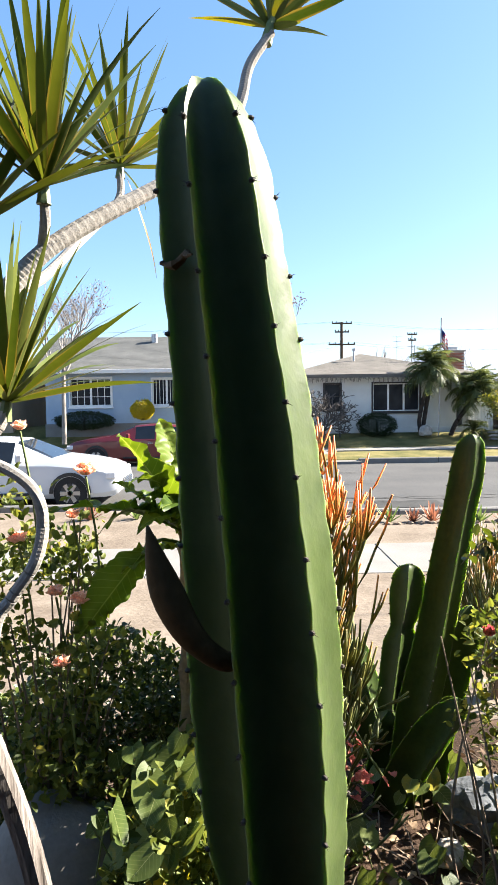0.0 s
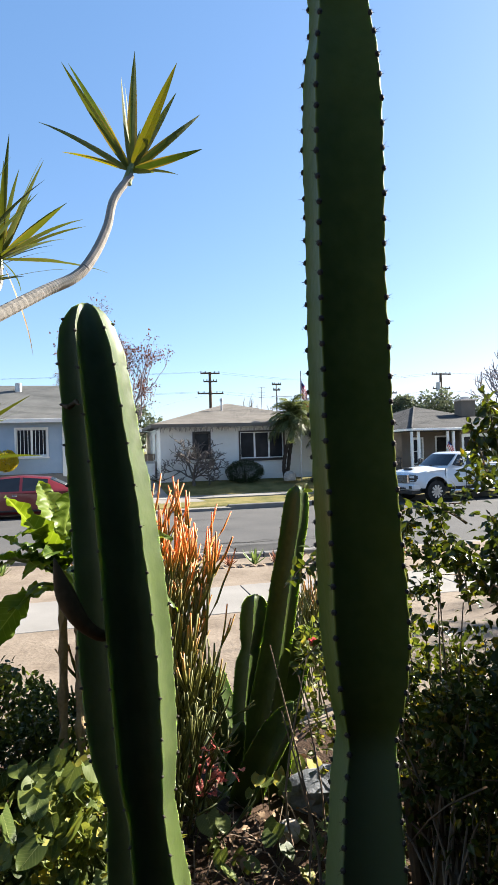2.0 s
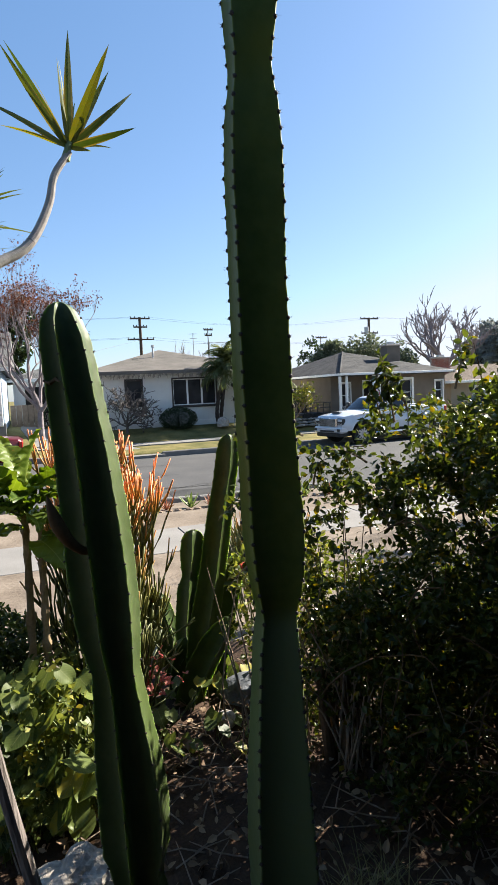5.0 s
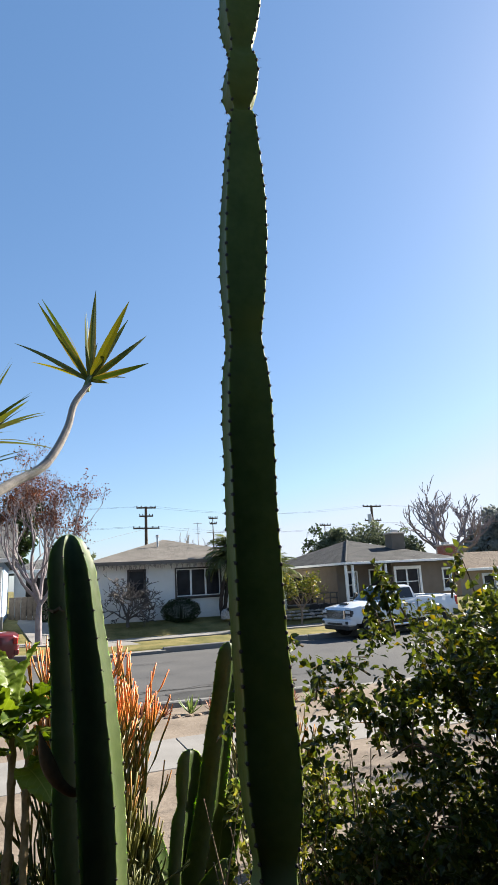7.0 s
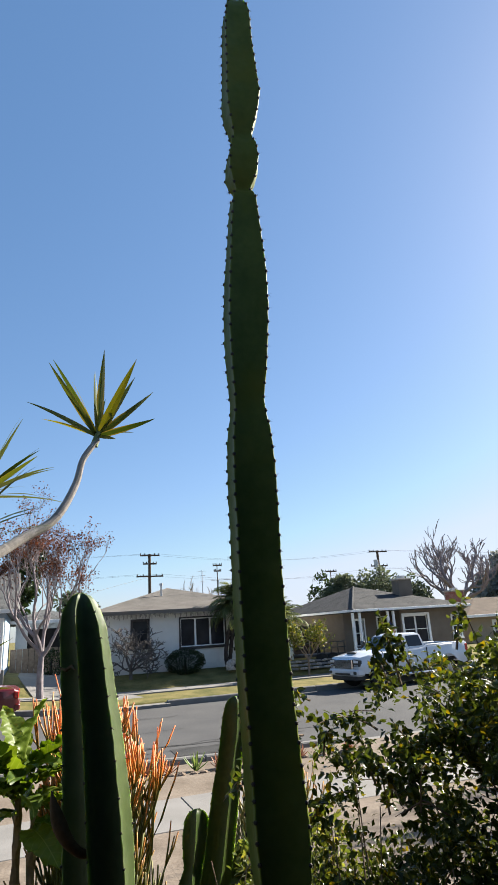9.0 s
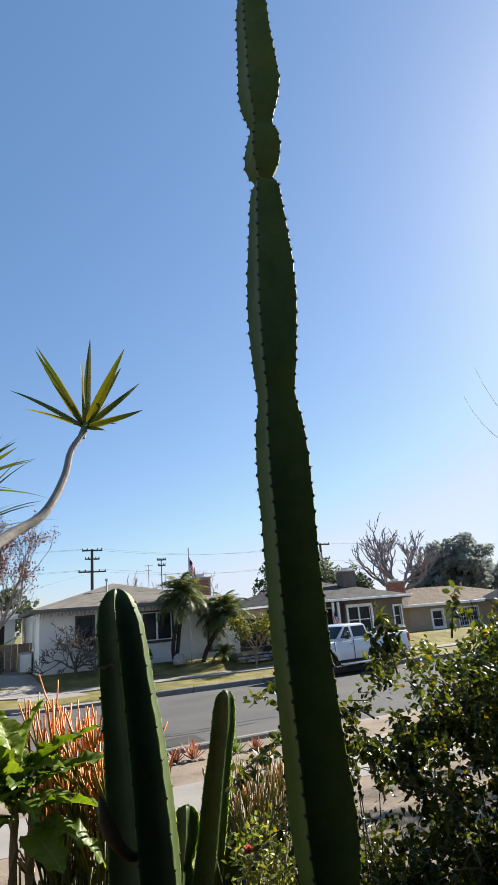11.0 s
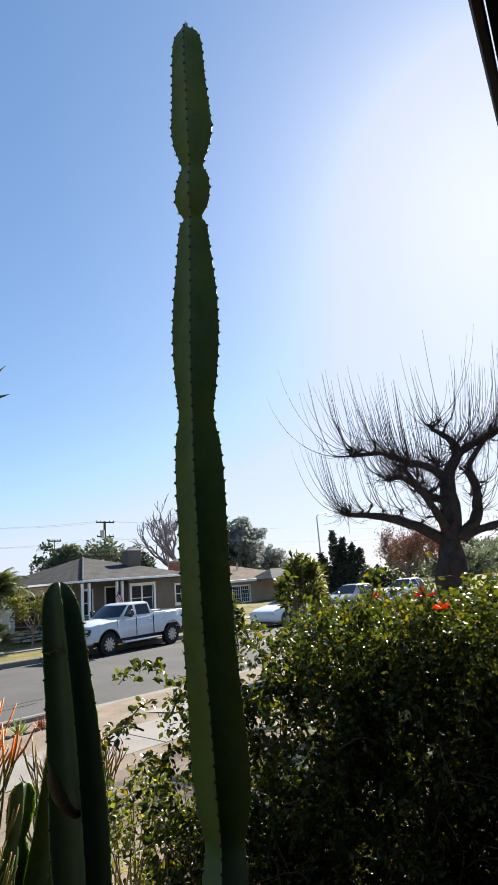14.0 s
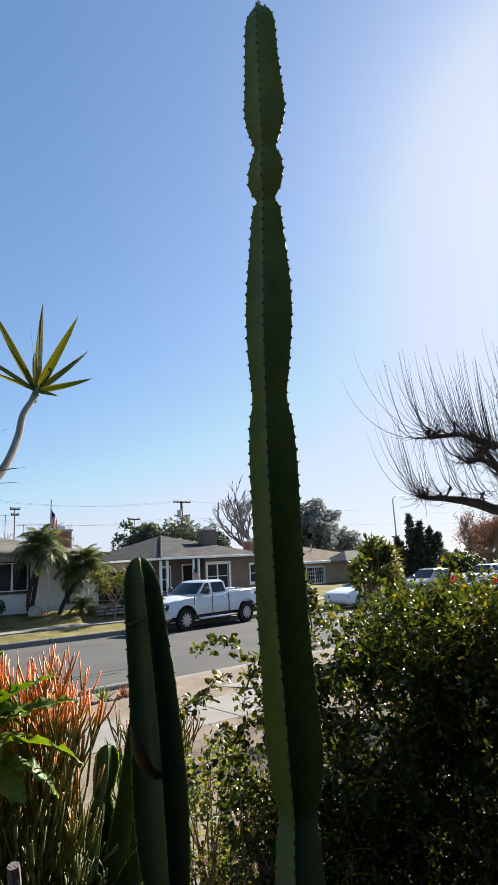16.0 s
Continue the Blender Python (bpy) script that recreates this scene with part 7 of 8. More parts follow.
def tree(name, label, base, trunk_way, trunk_len, r, levels, seed, bark, limb_len, starts=4, leaf=None, leaf_n=0, lo=0.05, hi=0.1, fuzz=0.3, category="tree", **kw):
    rnd = random.Random(seed)
    ob = thing(name, label, category)
    base = Vector(base)
    top = base + Vector(trunk_way).normalized() * trunk_len
    part("trunk", Geo().tube(bezier([base - Vector((0, 0, 0.2)), base.lerp(top, 0.5) + Vector((rnd.uniform(-0.05, 0.05), 0, 0)), top], 8), [r * (1.25 - 0.06 * i) for i in range(8)], 12, wob=0.05, rnd=rnd), bark, ob)
    g, tips = Geo(), []
    for i in range(starts):
        a = i * 6.28 / starts + rnd.uniform(-0.4, 0.4)
        sp = kw.get("open", 0.6)
        limb(g, tips, top - Vector((0, 0, rnd.uniform(0, 0.15) * trunk_len)), (Vector(trunk_way).normalized() + Vector((math.cos(a), math.sin(a), 0)) * sp).normalized(), limb_len, r * 0.65, levels, rnd, **{k: v for k, v in kw.items() if k != "open"})
    cr = part("branchwork", g, bark, ob, "branches and twigs")
    if leaf_n:
        sp = []
        for i in range(leaf_n):
            p, w = rnd.choice(tips)
            sp.append((p + Vector((rnd.gauss(0, fuzz), rnd.gauss(0, fuzz), rnd.gauss(0, fuzz))), w))
        tagged(part("crown", leaf_cloud(sp, rnd, lo, hi, 0.6), leaf, ob), kind="stuff")
    return ob, tips


tree("tree", "slender bare street tree with pale bark and a few dry leaves", (-6.75, 24.3, 0.48), (0.02, 0, 1), 2.9, 0.085, 5, 81, BARK_GREY, 1.35, 5, RED_LEAF, 400, 0.05, 0.1, 0.15, spread=0.55, up=0.3, minr=0.004, open=0.7, kids=(2, 4))
tree("tree", "young tree with pale bark and sparse rust autumn leaves", (0.55, 24.3, 0.0), (0.0, 0, 1), 1.7, 0.12, 6, 82, BARK_LILAC, 2.0, 5, RED_LEAF, 7000, 0.05, 0.1, 0.1, spread=0.5, up=0.36, minr=0.005, open=0.6)
tree("bare_shrub", "leafless grey shrub before the white wall", (4.4, 26.9, 0.3), (0, 0, 1), 0.25, 0.07, 5, 83, SHRUB_BARK, 0.72, 7, None, 0, spread=0.8, up=0.1, minr=0.016, open=1.0, shrink=0.75, category="shrub")
tree("tree", "small tree with thin yellowish leaves", (12.0, 24.6, -0.1), (0.05, 0, 1), 0.7, 0.045, 4, 84, BARK_BROWN, 0.62, 5, SHRUB_LEAF, 1100, 0.08, 0.16, 0.16, spread=0.6, open=0.9)
tree("tree", "bare pollarded tree with knobbly pale limbs behind the roofs", (35.6, 43.0, 0.3), (0, 0, 1), 2.7, 0.3, 4, 85, BARK_LILAC, 2.7, 7, None, 0, spread=0.55, up=0.32, minr=0.035, open=0.85, shrink=0.72, kids=(2, 4), bend=0.2)


def crown_tree(label, base, height, r, seed, n, lo, hi, leaf=FAR_LEAF, clump=0.6, cut=-0.02, flat=1.0, bark=BARK_DARK):
    rnd = random.Random(seed)
    ob = thing("tree", label, "tree")
    b = Vector(base)
    c = b + Vector((0, 0, height - r * flat))
    g = Geo().tube([b, b.lerp(c, 0.6), c], [r * 0.09, r * 0.07, r * 0.03], 8)
    for i in range(14):
        a = i * 2.4
        g.tube(bezier([b.lerp(c, 0.5 + 0.03 * i), c + Vector((math.cos(a) * r * 0.4, math.sin(a) * r * 0.4, 0)), c + Vector((math.cos(a) * r * 0.75, math.sin(a) * r * 0.75, r * 0.3 * math.sin(i)))], 6), [r * 0.035 - r * 0.005 * j for j in range(6)], 5)
    part("trunk", g, bark, ob)
    sp = hull_spots(rnd, n, lambda p: ((p - c).normalized() if ((p.x - c.x) / r) ** 2 + ((p.y - c.y) / r) ** 2 + ((p.z - c.z) / (r * flat)) ** 2 < 0.8 + 0.9 * noise.noise((p.x * clump, p.y * clump, p.z * clump + seed)) else None),
                    c - Vector((r * 1.2, r * 1.2, r * flat * 1.2)), c + Vector((r * 1.2, r * 1.2, r * flat * 1.2)), clump * 1.8, cut, seed)
    tagged(part("crown", leaf_cloud(sp, rnd, lo, hi, 0.6), leaf, ob), kind="stuff")


crown_tree("broad dark green tree behind the taupe house", (25.0, 44.5, 0.3), 5.6, 1.8, 91, 3000, 0.18, 0.36, FAR_LEAF, 0.6, -0.25)
crown_tree("broad dark green tree behind the taupe house", (28.0, 45.0, 0.3), 6.2, 2.6999999999999997, 92, 4800, 0.18, 0.36, FAR_LEAF, 0.6, -0.25)
crown_tree("broad dark green tree behind the taupe house", (31.5, 45.5, 0.3), 5.6, 2.4, 93, 4000, 0.18, 0.36, FAR_LEAF, 0.6, -0.25)
crown_tree("dark conifer behind the taupe house", (23.6, 46.0, 0.3), 6.0, 1.0, 94, 900, 0.15, 0.3, DARK_LEAF, 0.9, -0.05, 2.2)
CYPRESS_LEAF = leaf_mat("dusky_cypress_foliage", (0.022, 0.03, 0.022), (0.05, 0.062, 0.042), None, 0.2, 0.6)
# distance painted in: leaf colour made paler and greyer, as hazy air would
HAZE_TINTED_LEAF = leaf_mat("haze_tinted_grey_foliage", (0.13, 0.145, 0.145), (0.22, 0.235, 0.22), None, 0.25, 0.7)
crown_tree("tall hazy grey-green tree beyond the roofs", (60.0, 60.0, 0.3), 10.2, 4.4, 95, 8500, 0.3, 0.6, HAZE_TINTED_LEAF, 0.45, -0.02, 0.95)
crown_tree("low hazy tree beyond the roofs", (54.0, 60.5, 0.3), 6.6, 2.6, 96, 3200, 0.3, 0.55, HAZE_TINTED_LEAF, 0.5)
crown_tree("low hazy tree beyond the roofs", (67.0, 60.5, 0.3), 6.8, 3.0, 89, 3200, 0.3, 0.55, HAZE_TINTED_LEAF, 0.5)
rnd = random.Random(97)
cyp = thing("tree", "dark twisted cypress with pointed plumes by the street", "tree")
g, sp = Geo(), []
for dx, dy, top_z, r, lean in ((-0.9, 0.6, 3.4, 0.7, -0.5), (-0.2, 0.2, 5.2, 0.85, -0.1), (0.3, -0.1, 4.6, 0.9, 0.2), (0.8, -0.5, 4.0, 0.9, 0.35), (1.3, -0.9, 3.6, 0.9, 0.4), (0.2, 0.0, 3.6, 1.5, 0.0)):
    foot = Vector((42.3, 29.6, 0.0))
    tip_p = foot + Vector((dx + lean, dy - lean * 0.5, top_z))
    mid_p = foot + Vector((dx * 0.9, dy * 0.9, top_z * 0.45))
    line = bezier([foot, mid_p, tip_p], 14)
    g.tube(line, [0.14 - 0.0095 * i for i in range(14)], 6)
    for i in range(1100):
        u = rnd.random()
        p = line[min(13, int(2 + u * 11.9))]
        w = r * (1 - u) ** 0.6 * math.sqrt(rnd.random())
        a = rnd.uniform(0, 6.28)
        sp.append((p + Vector((math.cos(a) * w, math.sin(a) * w, rnd.uniform(-0.15, 0.25))), Vector((math.cos(a) * 0.3, math.sin(a) * 0.3, 1.0))))
part("trunk", g, BARK_DARK, cyp)
tagged(part("crown", leaf_cloud(sp, rnd, 0.2, 0.42, 0.4), CYPRESS_LEAF, cyp), kind="stuff")
crown_tree("dark round tree down the street", (48.3, 30.0, -0.3), 2.9, 1.9, 98, 5200, 0.12, 0.25, DARK_LEAF, 0.9, -0.1)
tree("tree", "dense twiggy brown tree behind the pollard", (56.0, 31.0, -0.3), (0, 0, 1), 1.8, 0.2, 6, 99, BARK_BROWN, 1.75, 7, RED_LEAF, 5000, 0.1, 0.2, 0.3, spread=0.6, up=0.2, minr=0.014, open=1.0)
tree("tree", "dense twiggy brown tree behind the pollard", (63.0, 30.0, -0.3), (0, 0, 1), 1.8, 0.2, 6, 90, BARK_BROWN, 1.75, 7, RED_LEAF, 5000, 0.1, 0.2, 0.3, spread=0.6, up=0.2, minr=0.014, open=1.0)
for i, (x, y, hh, r) in enumerate(((70.0, 33.0, 5.0, 3.2), (78.0, 34.0, 5.6, 3.6), (88.0, 36.0, 6.0, 4.0), (99.0, 38.0, 6.0, 4.2), (112.0, 41.0, 6.5, 4.6), (74.0, 41.0, 5.4, 3.4))):
    crown_tree("dark leafy tree at the far end of the street", (x, y, 0.0), hh, r, 300 + i, 2600, 0.25, 0.5, FAR_LEAF, 0.5, -0.08)
crown_tree("dark evergreen behind the white house", (3.5, 52.0, 0.5), 5.5, 2.0, 100, 1500, 0.2, 0.4)
crown_tree("low evergreen behind the white house", (17.5, 48.0, 0.5), 5.2, 1.4, 101, 1000, 0.2, 0.4)
crown_tree("dark conifer behind the garage", (-0.5, 42.0, 0.5), 8.6, 1.5, 102, 2200, 0.2, 0.4, DARK_LEAF, 0.8, 0.0, 2.0)
tree("tree", "bare twiggy tree in the distance", (15.5, 58.0, 0.5), (0, 0, 1), 2.0, 0.15, 4, 103, TWIG_MAT, 1.8, 5, None, 0, spread=0.6, open=0.8, minr=0.02)
tree("tree", "bare twiggy tree in the distance", (24.0, 62.0, 0.5), (0, 0, 1), 2.0, 0.15, 4, 104, TWIG_MAT, 1.9, 5, None, 0, spread=0.6, open=0.8, minr=0.02)

# dark pollarded tree in the neighbouring yard, with long whips
rnd = random.Random(111)
poll = thing("tree", "dark pollarded tree with knobbly limbs and long bare whips", "tree")
base = Vector((12.62, 5.1, -0.1))
part("trunk", Geo().tube(bezier([base, base + Vector((0.05, 0, 1.4)), base + Vector((0.1, -0.1, 3.0))], 12), [0.46, 0.42, 0.39, 0.37, 0.36, 0.36, 0.37, 0.39, 0.38, 0.32, 0.24, 0.13], 14, wob=0.08, rnd=rnd), BARK_DARK, poll)
crot = base + Vector((0.08, -0.1, 2.7))
POLLARD = [[(0, 0, 0), (-0.28, 0.56, 0.42), (-0.55, 1.1, 0.72), (-0.82, 1.7, 0.86), (-1.05, 2.2, 0.95)], [(0, 0, 0.1), (0.06, -0.12, 0.8), (0.07, -0.14, 1.6), (0.2, -0.4, 2.15), (0.14, -0.28, 2.5), (-0.03, 0.05, 2.8)],
           [(0.07, -0.13, 1.55), (-0.13, 0.27, 1.9), (-0.36, 0.73, 2.1), (-0.6, 1.2, 2.36), (-0.9, 1.85, 2.4)], [(0.05, -0.1, 1.0), (-0.12, 0.24, 1.14), (-0.28, 0.56, 1.46), (-0.41, 0.84, 1.7), (-0.56, 1.15, 1.67)],
           [(0.2, -0.4, 2.1), (0.35, -0.7, 2.3), (0.6, -1.2, 2.5), (0.8, -1.7, 2.9)], [(0.1, -0.2, 0.1), (0.3, -0.6, 0.6), (0.32, -0.65, 1.3), (0.29, -0.6, 1.8), (0.5, -1.0, 2.4)],
           [(0.15, -0.3, 0.2), (0.44, -0.9, 0.35), (0.7, -1.5, 0.5), (1.1, -2.2, 0.9)], [(0, 0, 0.3), (0.5, 0.3, 0.8), (1.0, 0.5, 1.6), (1.3, 0.7, 2.2)], [(-0.1, 0, 0.3), (-0.7, -0.1, 0.7), (-1.2, 0.0, 1.3), (-1.5, 0.2, 1.8)]]
whips = Geo()
for b, q in enumerate(POLLARD):
    n = 18
    line = bezier([crot + Vector(v) for v in q], n)
    r0 = 0.22 if b == 1 else 0.16 if b in (0, 5) else 0.11
    lb = part("limb", Geo().tube(line, [r0 - (r0 - 0.045) * i / (n - 1) for i in range(n)], 10, wob=0.2, rnd=rnd), BARK_DARK, poll)
    knob = Geo()
    for j in range(15):
        i = rnd.randint(5, n - 1) if j > 3 else n - 1
        p = line[i]
        o = Vector((rnd.gauss(0, 0.35), rnd.gauss(0, 0.6), rnd.uniform(-0.1, 0.8))).normalized()
        e = p + o * rnd.uniform(0.12, 0.42)
        knob.tube(bezier([p, p.lerp(e, 0.5) + Vector((rnd.gauss(0, 0.03), rnd.gauss(0, 0.03), 0)), e], 6), [0.036, 0.027, 0.022, 0.022, 0.034, 0.016], 7, wob=0.25, rnd=rnd)
        out = Vector((e.x - crot.x, e.y - crot.y, 0))
        out = out.normalized() if out.length > 0.3 else Vector((rnd.gauss(0, 1), rnd.gauss(0, 1), 0)).normalized()
        # long shoots leave the knuckle sideways and curve upwards
        for w in range(rnd.randint(2, 4)):
            L = rnd.uniform(0.8, 2.4)
            side = rnd.uniform(0.2, 0.85)
            turn = Vector((rnd.gauss(0, 0.3), rnd.gauss(0, 0.3), 0))
            pts = [e + (out + turn) * L * side * (u - 0.35 * u * u) + Vector((0, 0, L * (0.12 * u + 0.85 * u ** 1.7))) for u in (0, 0.14, 0.28, 0.42, 0.57, 0.71, 0.86, 1)]
            whips.tube(pts, [0.009, 0.008, 0.0072, 0.0064, 0.0055, 0.0045, 0.0035, 0.002], 4)
        for w in range(13):
            d = Vector((rnd.gauss(0, 1), rnd.gauss(0, 1), rnd.gauss(0.1, 0.8))).normalized()
            k = p.lerp(e, rnd.random())
            L = rnd.uniform(0.15, 0.7)
            whips.tube([k, k + d * L * 0.5 + Vector((0, 0, -0.03)), k + d * L + Vector((0, 0, 0.08))], [0.006, 0.0045, 0.0025], 4)
    tagged(part("knuckle_mass", knob, BARK_DARK, lb, "knobbly pruned branch stubs"), kind="stuff")
tagged(part("whip_mass", whips, BARK_DARK, poll, "thin bare upright shoots"), kind="stuff")


# palms
def frond_geo(L, seed, leaflets=34):
    rnd = random.Random(seed)
    g = Geo()
    pts = []
    x = z = 0.0
    n = 12
    for i in range(n + 1):
        u = i / n
        a = 0.9 - 2.1 * u
        pts.append(Vector((x, 0, z)))
        x += L / n * math.cos(a)
        z += L / n * math.sin(a)
    g.tube(pts, [0.016 - 0.001 * i for i in range(n + 1)], 5)
    for i in range(leaflets):
        u = 0.12 + 0.88 * i / leaflets
        k = u * n
        j = min(int(k), n - 1)
        p = pts[j].lerp(pts[j + 1], k - j)
        d = (pts[j + 1] - pts[j]).normalized()
        for sgn in (-1, 1):
            w = (Vector((0, sgn, 0)) * 0.8 + d * 0.6 + Vector((0, 0, rnd.uniform(-0.5, 0.0)))).normalized()
            ll = L * 0.3 * math.sin(math.pi * (0.15 + 0.8 * u)) + 0.05
            q = p + w * ll + Vector((0, 0, -0.3 * ll))
            s = d * 0.014
            m_ = p.lerp(q, 0.5) + Vector((0, 0, 0.04))
            g.add([p - s, p + s, m_ + s, m_ - s, q], [(0, 1, 2, 3), (3, 2, 4)])
    return g


FRONDS = [frond_geo(1.35, s).mesh("frond", PALM_LEAF) for s in (1, 2, 3)]


def palm(label, pts, r, head, seed, count=34, size=1.0):
    rnd = random.Random(seed)
    ob = thing("palm_tree", label, "palm")
    for line in pts:
        part("trunk", Geo().tube(bezier(line, 24), [r * (1.15 if i % 2 else 0.95) for i in range(24)], 10), BARK_DARK, ob)
    for i in range(count):
        a, el = i * 2.4 + rnd.uniform(-0.2, 0.2), 1.3 - 2.0 * (i / count)
        k = part("frond", FRONDS[i % 3], PALM_LEAF, ob)
        k.matrix_basis = aim(Vector(head) + Vector((0, 0, rnd.uniform(-0.1, 0.1))), (math.cos(a) * math.cos(el), math.sin(a) * math.cos(el), math.sin(el)), rnd.uniform(-15, 15)) @ Matrix.Scale(size * rnd.uniform(0.85, 1.1), 4)


palm("pygmy date palm with arching fronds and two trunks", [[(9.0, 27.2, 0.3), (8.95, 27.2, 1.0), (9.15, 27.2, 2.0), (9.5, 27.2, 3.0)], [(9.1, 27.3, 0.3), (9.2, 27.3, 0.9), (9.35, 27.25, 2.0), (9.55, 27.2, 2.9)]], 0.09, (9.52, 27.2, 3.05), 121, 44, 1.3)
palm("pygmy date palm with a leaning trunk", [[(10.35, 27.0, 0.2), (10.6, 27.0, 0.8), (11.1, 27.0, 1.5), (11.6, 27.0, 2.0)]], 0.1, (11.65, 27.0, 2.05), 122, 44, 1.25)
palm("small young palm beside the leaning palm", [[(11.3, 26.6, 0.15), (11.3, 26.6, 0.3), (11.3, 26.6, 0.4)]], 0.08, (11.3, 26.6, 0.45), 123, 20, 0.65)


def round_bush(label, c, r, seed, n, matl, lo=0.05, hi=0.1, name="bush"):
    rnd = random.Random(seed)
    ob = thing(name, label, "bush")
    sp = hull_spots(rnd, n, lambda p: ((p - Vector(c)).normalized() if 0.45 < sum(((p[i] - c[i]) / r[i]) ** 2 for i in range(3)) < 1 + 0.25 * noise.noise(p * 3) else None), [c[i] - r[i] * 1.15 for i in range(3)], [c[i] + r[i] * 1.15 for i in range(3)], 2.0, -0.6, seed)
    part("leaves", leaf_cloud(sp, rnd, lo, hi, 0.6), matl, ob)
    part("stem", Geo().tube([(c[0], c[1], c[2] - r[2]), (c[0], c[1], c[2] + r[2] * 0.4)], [0.08, 0.03], 7), BARK_DARK, ob)


round_bush("dark rounded bush under the window", (6.95, 27.2, 0.75), (0.95, 0.6, 0.58), 131, 7000, DARK_LEAF, 0.035, 0.07)
round_bush("clipped yellow-green ball bush", (-3.7, 25.6, 1.66), (0.52, 0.45, 0.44), 132, 9000, YELLOW_LEAF, 0.03, 0.06)
round_bush("clipped dark hedge below the window", (-6.3, 25.9, 1.2), (1.35, 0.35, 0.42), 133, 7000, DARK_LEAF, 0.035, 0.07)
round_bush("dark bush beside the garage", (1.1, 29.5, 0.95), (0.55, 0.5, 0.75), 134, 1500, DARK_LEAF)
boulder("rock", "pale garden stone under the palms", (9.05, 26.6, 0.45), (0.3, 0.25, 0.3), ROCK_PALE, 4.4, 0.35, 2)

# parkway succulents
def succulent(x, y, size, matl, seed, label, n=18):
    rnd = random.Random(seed)
    ob = thing("succulent", label, "succulent", "row of parkway succulents")
    me = strap(0.3 * size, 0.05 * size, -0.5, 0.0, 5, 0.5, 0.9).mesh("leaf", matl, True)
    for i in range(n):
        a, el = i * 2.4, 1.35 - 1.0 * i / n
        k = part("leaf", me, matl, ob)
        k.matrix_basis = aim((x, y, ground_z(x, y) - 0.01), (math.cos(a) * math.cos(el), math.sin(a) * math.cos(el), math.sin(el)), rnd.uniform(-20, 20)) @ Matrix.Scale(rnd.uniform(0.8, 1.15), 4)


for i, (x, y, s, red) in enumerate([(2.0, 9.75, 1.0, 1), (2.38, 9.7, 0.75, 1), (2.85, 9.65, 1.1, 0), (3.25, 9.62, 0.85, 1), (3.58, 9.6, 1.2, 1), (4.35, 9.5, 1.0, 0), (4.75, 9.5, 0.8, 1), (5.2, 9.5, 0.9, 0), (-2.3, 9.75, 1.0, 1), (-1.5, 9.75, 0.9, 0), (1.4, 9.8, 0.9, 0), (5.7, 9.4, 0.8, 1)]):
    succulent(x, y, s, SUCCULENT_RED if red else SUCCULENT, 140 + i, "small reddish spiky succulent in the dirt strip" if red else "small pale green aloe in the dirt strip", 22 if red else 16)
rnd = random.Random(15)
for i in range(22):
    boulder("stone", "small dark edging stone in the dirt strip", (1.6 + i * 0.19 + rnd.uniform(-0.03, 0.03), 9.42 + rnd.uniform(-0.03, 0.03), ground_z(3, 9.4) + 0.01), (0.08, 0.05, 0.04), BARK_BROWN, i * 2.3, 0.3, 1)["group"] = "edging stones"

# ---- poles and wires ----
def pole(label, x, y, top, arms, r=0.16, z0=-0.2, transformer=False):
    ob = thing("utility_pole", label, "pole")
    part("pole", Geo().tube([(x, y, z0), (x, y, top)], [r, r * 0.7], 10), WOOD_POLE, ob)
    for z, w in arms:
        a = part("crossarm", Geo().box((x - w, y - 0.2, z - 0.07), (x + w, y - 0.08, z + 0.07)), WOOD_POLE, ob)
        for k in (-0.95, -0.5, 0.5, 0.95):
            part("insulator", Geo().tube([(x + w * k, y - 0.14, z + 0.07), (x + w * k, y - 0.14, z + 0.22)], 0.05, 6), BLACK_PLASTIC, a)
    if transformer:
        part("transformer", Geo().tube([(x - 0.45, y - 0.2, top - 2.0), (x - 0.45, y - 0.2, top - 1.1)], 0.26, 12), METAL, ob)


pole("dark wooden utility pole with three crossarms", 11.42, 60.0, 9.9, [(9.75, 1.0), (8.9, 0.7), (7.65, 1.35)], 0.2)
pole("dark wooden utility pole with a transformer", 38.35, 60.0, 9.9, [(9.75, 1.2), (8.1, 1.1)], 0.2, transformer=True)
pole("thin distant utility pole", 19.2, 62.0, 9.0, [(8.8, 0.5), (8.2, 0.4)], 0.07)
pole("thin distant utility pole", 33.0, 62.0, 8.0, [(7.8, 0.7)], 0.07)
lamp = thing("street_lamp", "tall thin grey street lamp with a short arm", "lamp")
part("pole", Geo().tube([(79.5, 60, 0), (79.4, 60, 11.2)], [0.16, 0.09], 8), METAL, lamp)
part("arm", Geo().tube(bezier([(79.4, 60, 11.2), (80.2, 60, 11.7), (82.0, 60, 11.9)], 8), 0.06, 6), METAL, lamp)
part("lamp_head", Geo().box((81.9, 59.8, 11.75), (82.7, 60.2, 11.95), 0, 0.05), METAL, lamp)
wires = thing("wires", "thin overhead power lines between the poles", "cable")
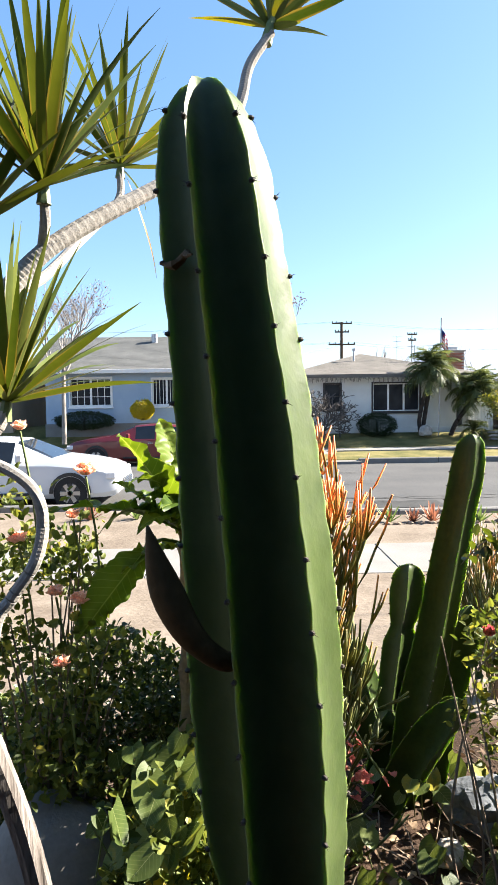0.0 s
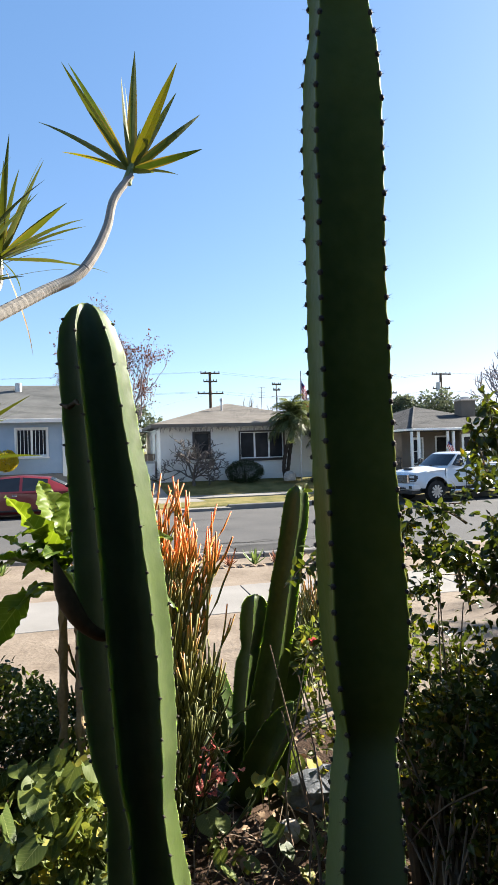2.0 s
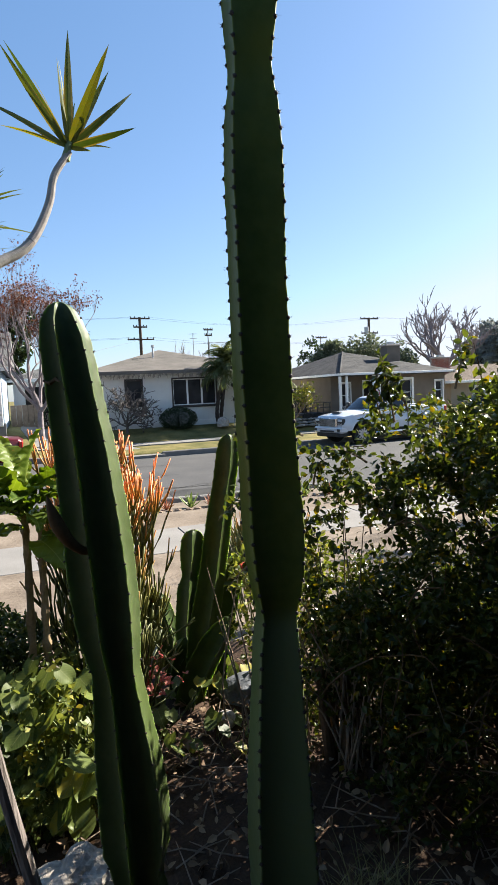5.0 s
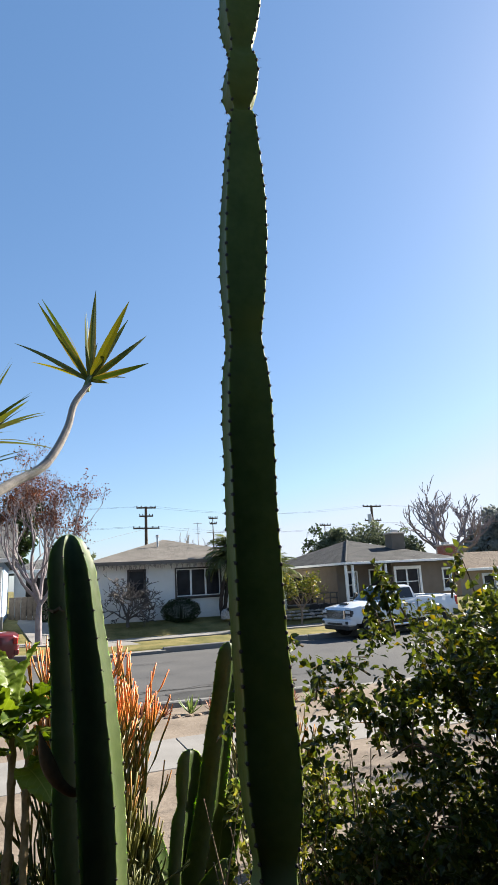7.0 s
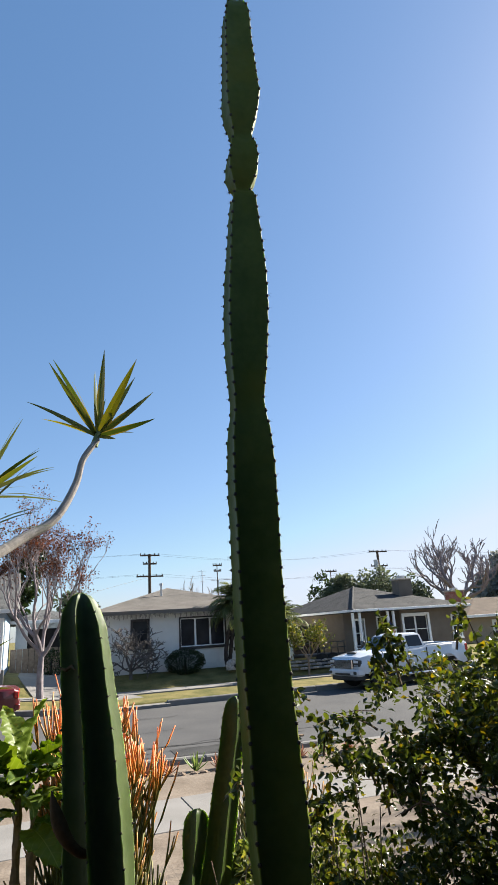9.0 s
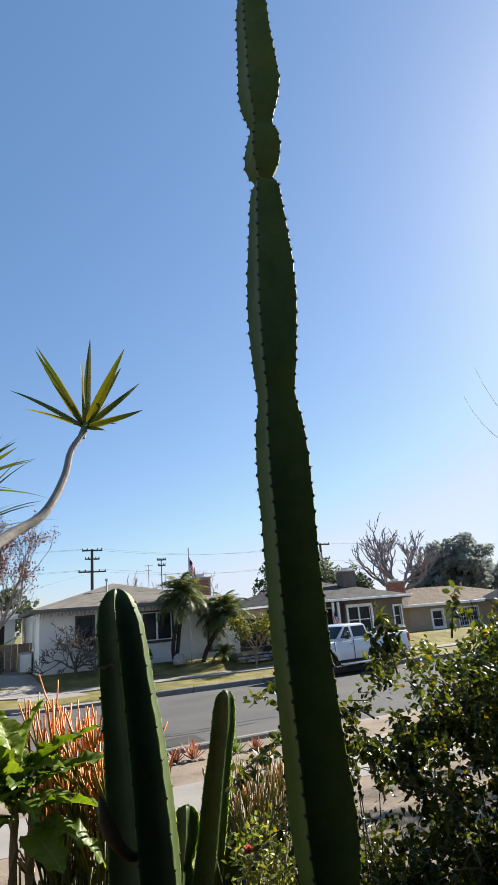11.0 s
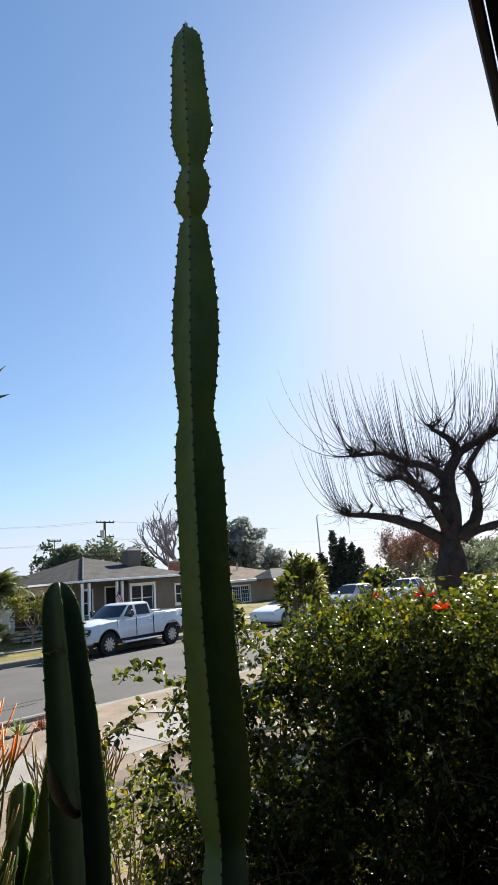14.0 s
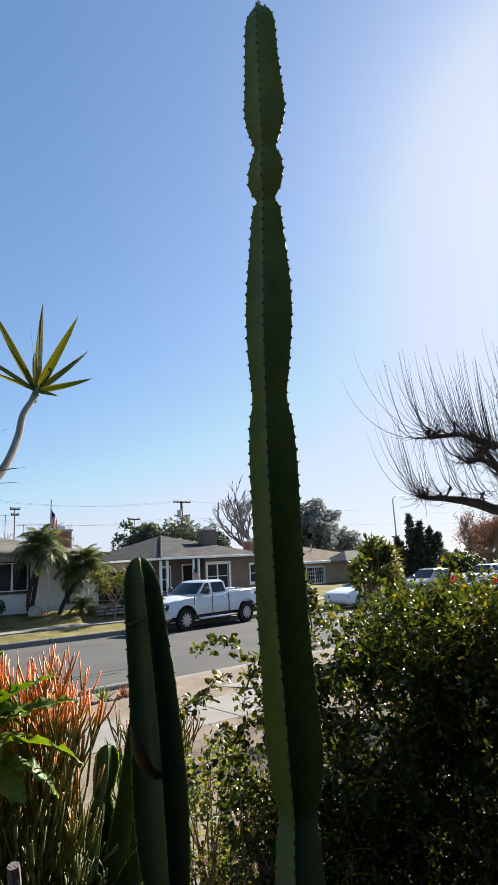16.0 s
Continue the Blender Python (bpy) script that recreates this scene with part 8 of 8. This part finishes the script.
for z, dx in ((9.9, -0.9), (9.9, 0.9), (7.85, -1.2), (7.85, 1.2)):
    g = Geo()
    for a, b in (((-60, 62), (11.42 + dx, 59.86)), ((11.42 + dx, 59.86), (38.35 + dx, 59.86)), ((38.35 + dx, 59.86), (120, 58))):
        n = 14
        g.tube([(a[0] + (b[0] - a[0]) * i / n, a[1] + (b[1] - a[1]) * i / n, z - 0.9 * math.sin(math.pi * i / n)) for i in range(n + 1)], 0.007, 4)
    part("wire", g, CABLE, wires)
part("wire", Geo().tube(bezier([(11.42, 60, 7.6), (5.0, 48, 5.5), (3.2, 33, 3.9)], 12), 0.012, 4), CABLE, wires)
for dz in (0.0, 0.5):
    part("wire", Geo().tube([(60, 30, 7.5 + dz), (85, 45, 6.6 + dz), (120, 66, 8 + dz)], 0.02, 4), CABLE, wires)


# flags
def flag(name, label, pole_pts, r, corner, ux, uz, folds):
    ob = thing(name, label, "flag")
    part("pole", Geo().tube(pole_pts, r, 8), METAL, ob)
    for i in range(9):
        rows = []
        for j in range(9):
            v = j / 8
            off = folds * math.sin(v * 9 + i * 0.2)
            rows.append([Vector(corner) + Vector(ux) * (v * 1.0) + Vector(uz) * (u / 9) + Vector((0, off, 0)) for u in (i, i + 1)])
        part("stripe", Geo().sheet(rows), FLAG_RED if i % 2 == 0 else TRIM, ob)
    rows = [[Vector(corner) + Vector(ux) * (0.42 * j / 4) + Vector(uz) * (0.5 * k) + Vector((0, -0.012 + folds * math.sin(0.42 * j / 4 * 9), 0)) for k in (0, 1)] for j in range(5)]
    part("canton", Geo().sheet(rows), FLAG_BLUE, ob)


FLAG_RED = mat("flag_red_cloth", (0.4, 0.03, 0.04), (0.5, 0.05, 0.06), 6, 0.9, 60, 0.1)
FLAG_BLUE = mat("flag_blue_cloth", (0.02, 0.03, 0.12), (0.03, 0.05, 0.16), 6, 0.9, 60, 0.1)
flag("flag", "striped flag hanging limp from a tall white pole", [(9.75, 26.9, 0.1), (9.85, 26.9, 5.65)], 0.03, (9.86, 26.87, 5.2), (0.28, 0, -0.55), (0.02, 0, -0.85), 0.05)
flag("flag", "small striped flag on the porch post", [(17.3, 25.5, 1.25), (16.95, 25.3, 2.05)], 0.015, (16.95, 25.29, 2.0), (-0.12, 0, -0.3), (0.3, 0, -0.4), 0.03)
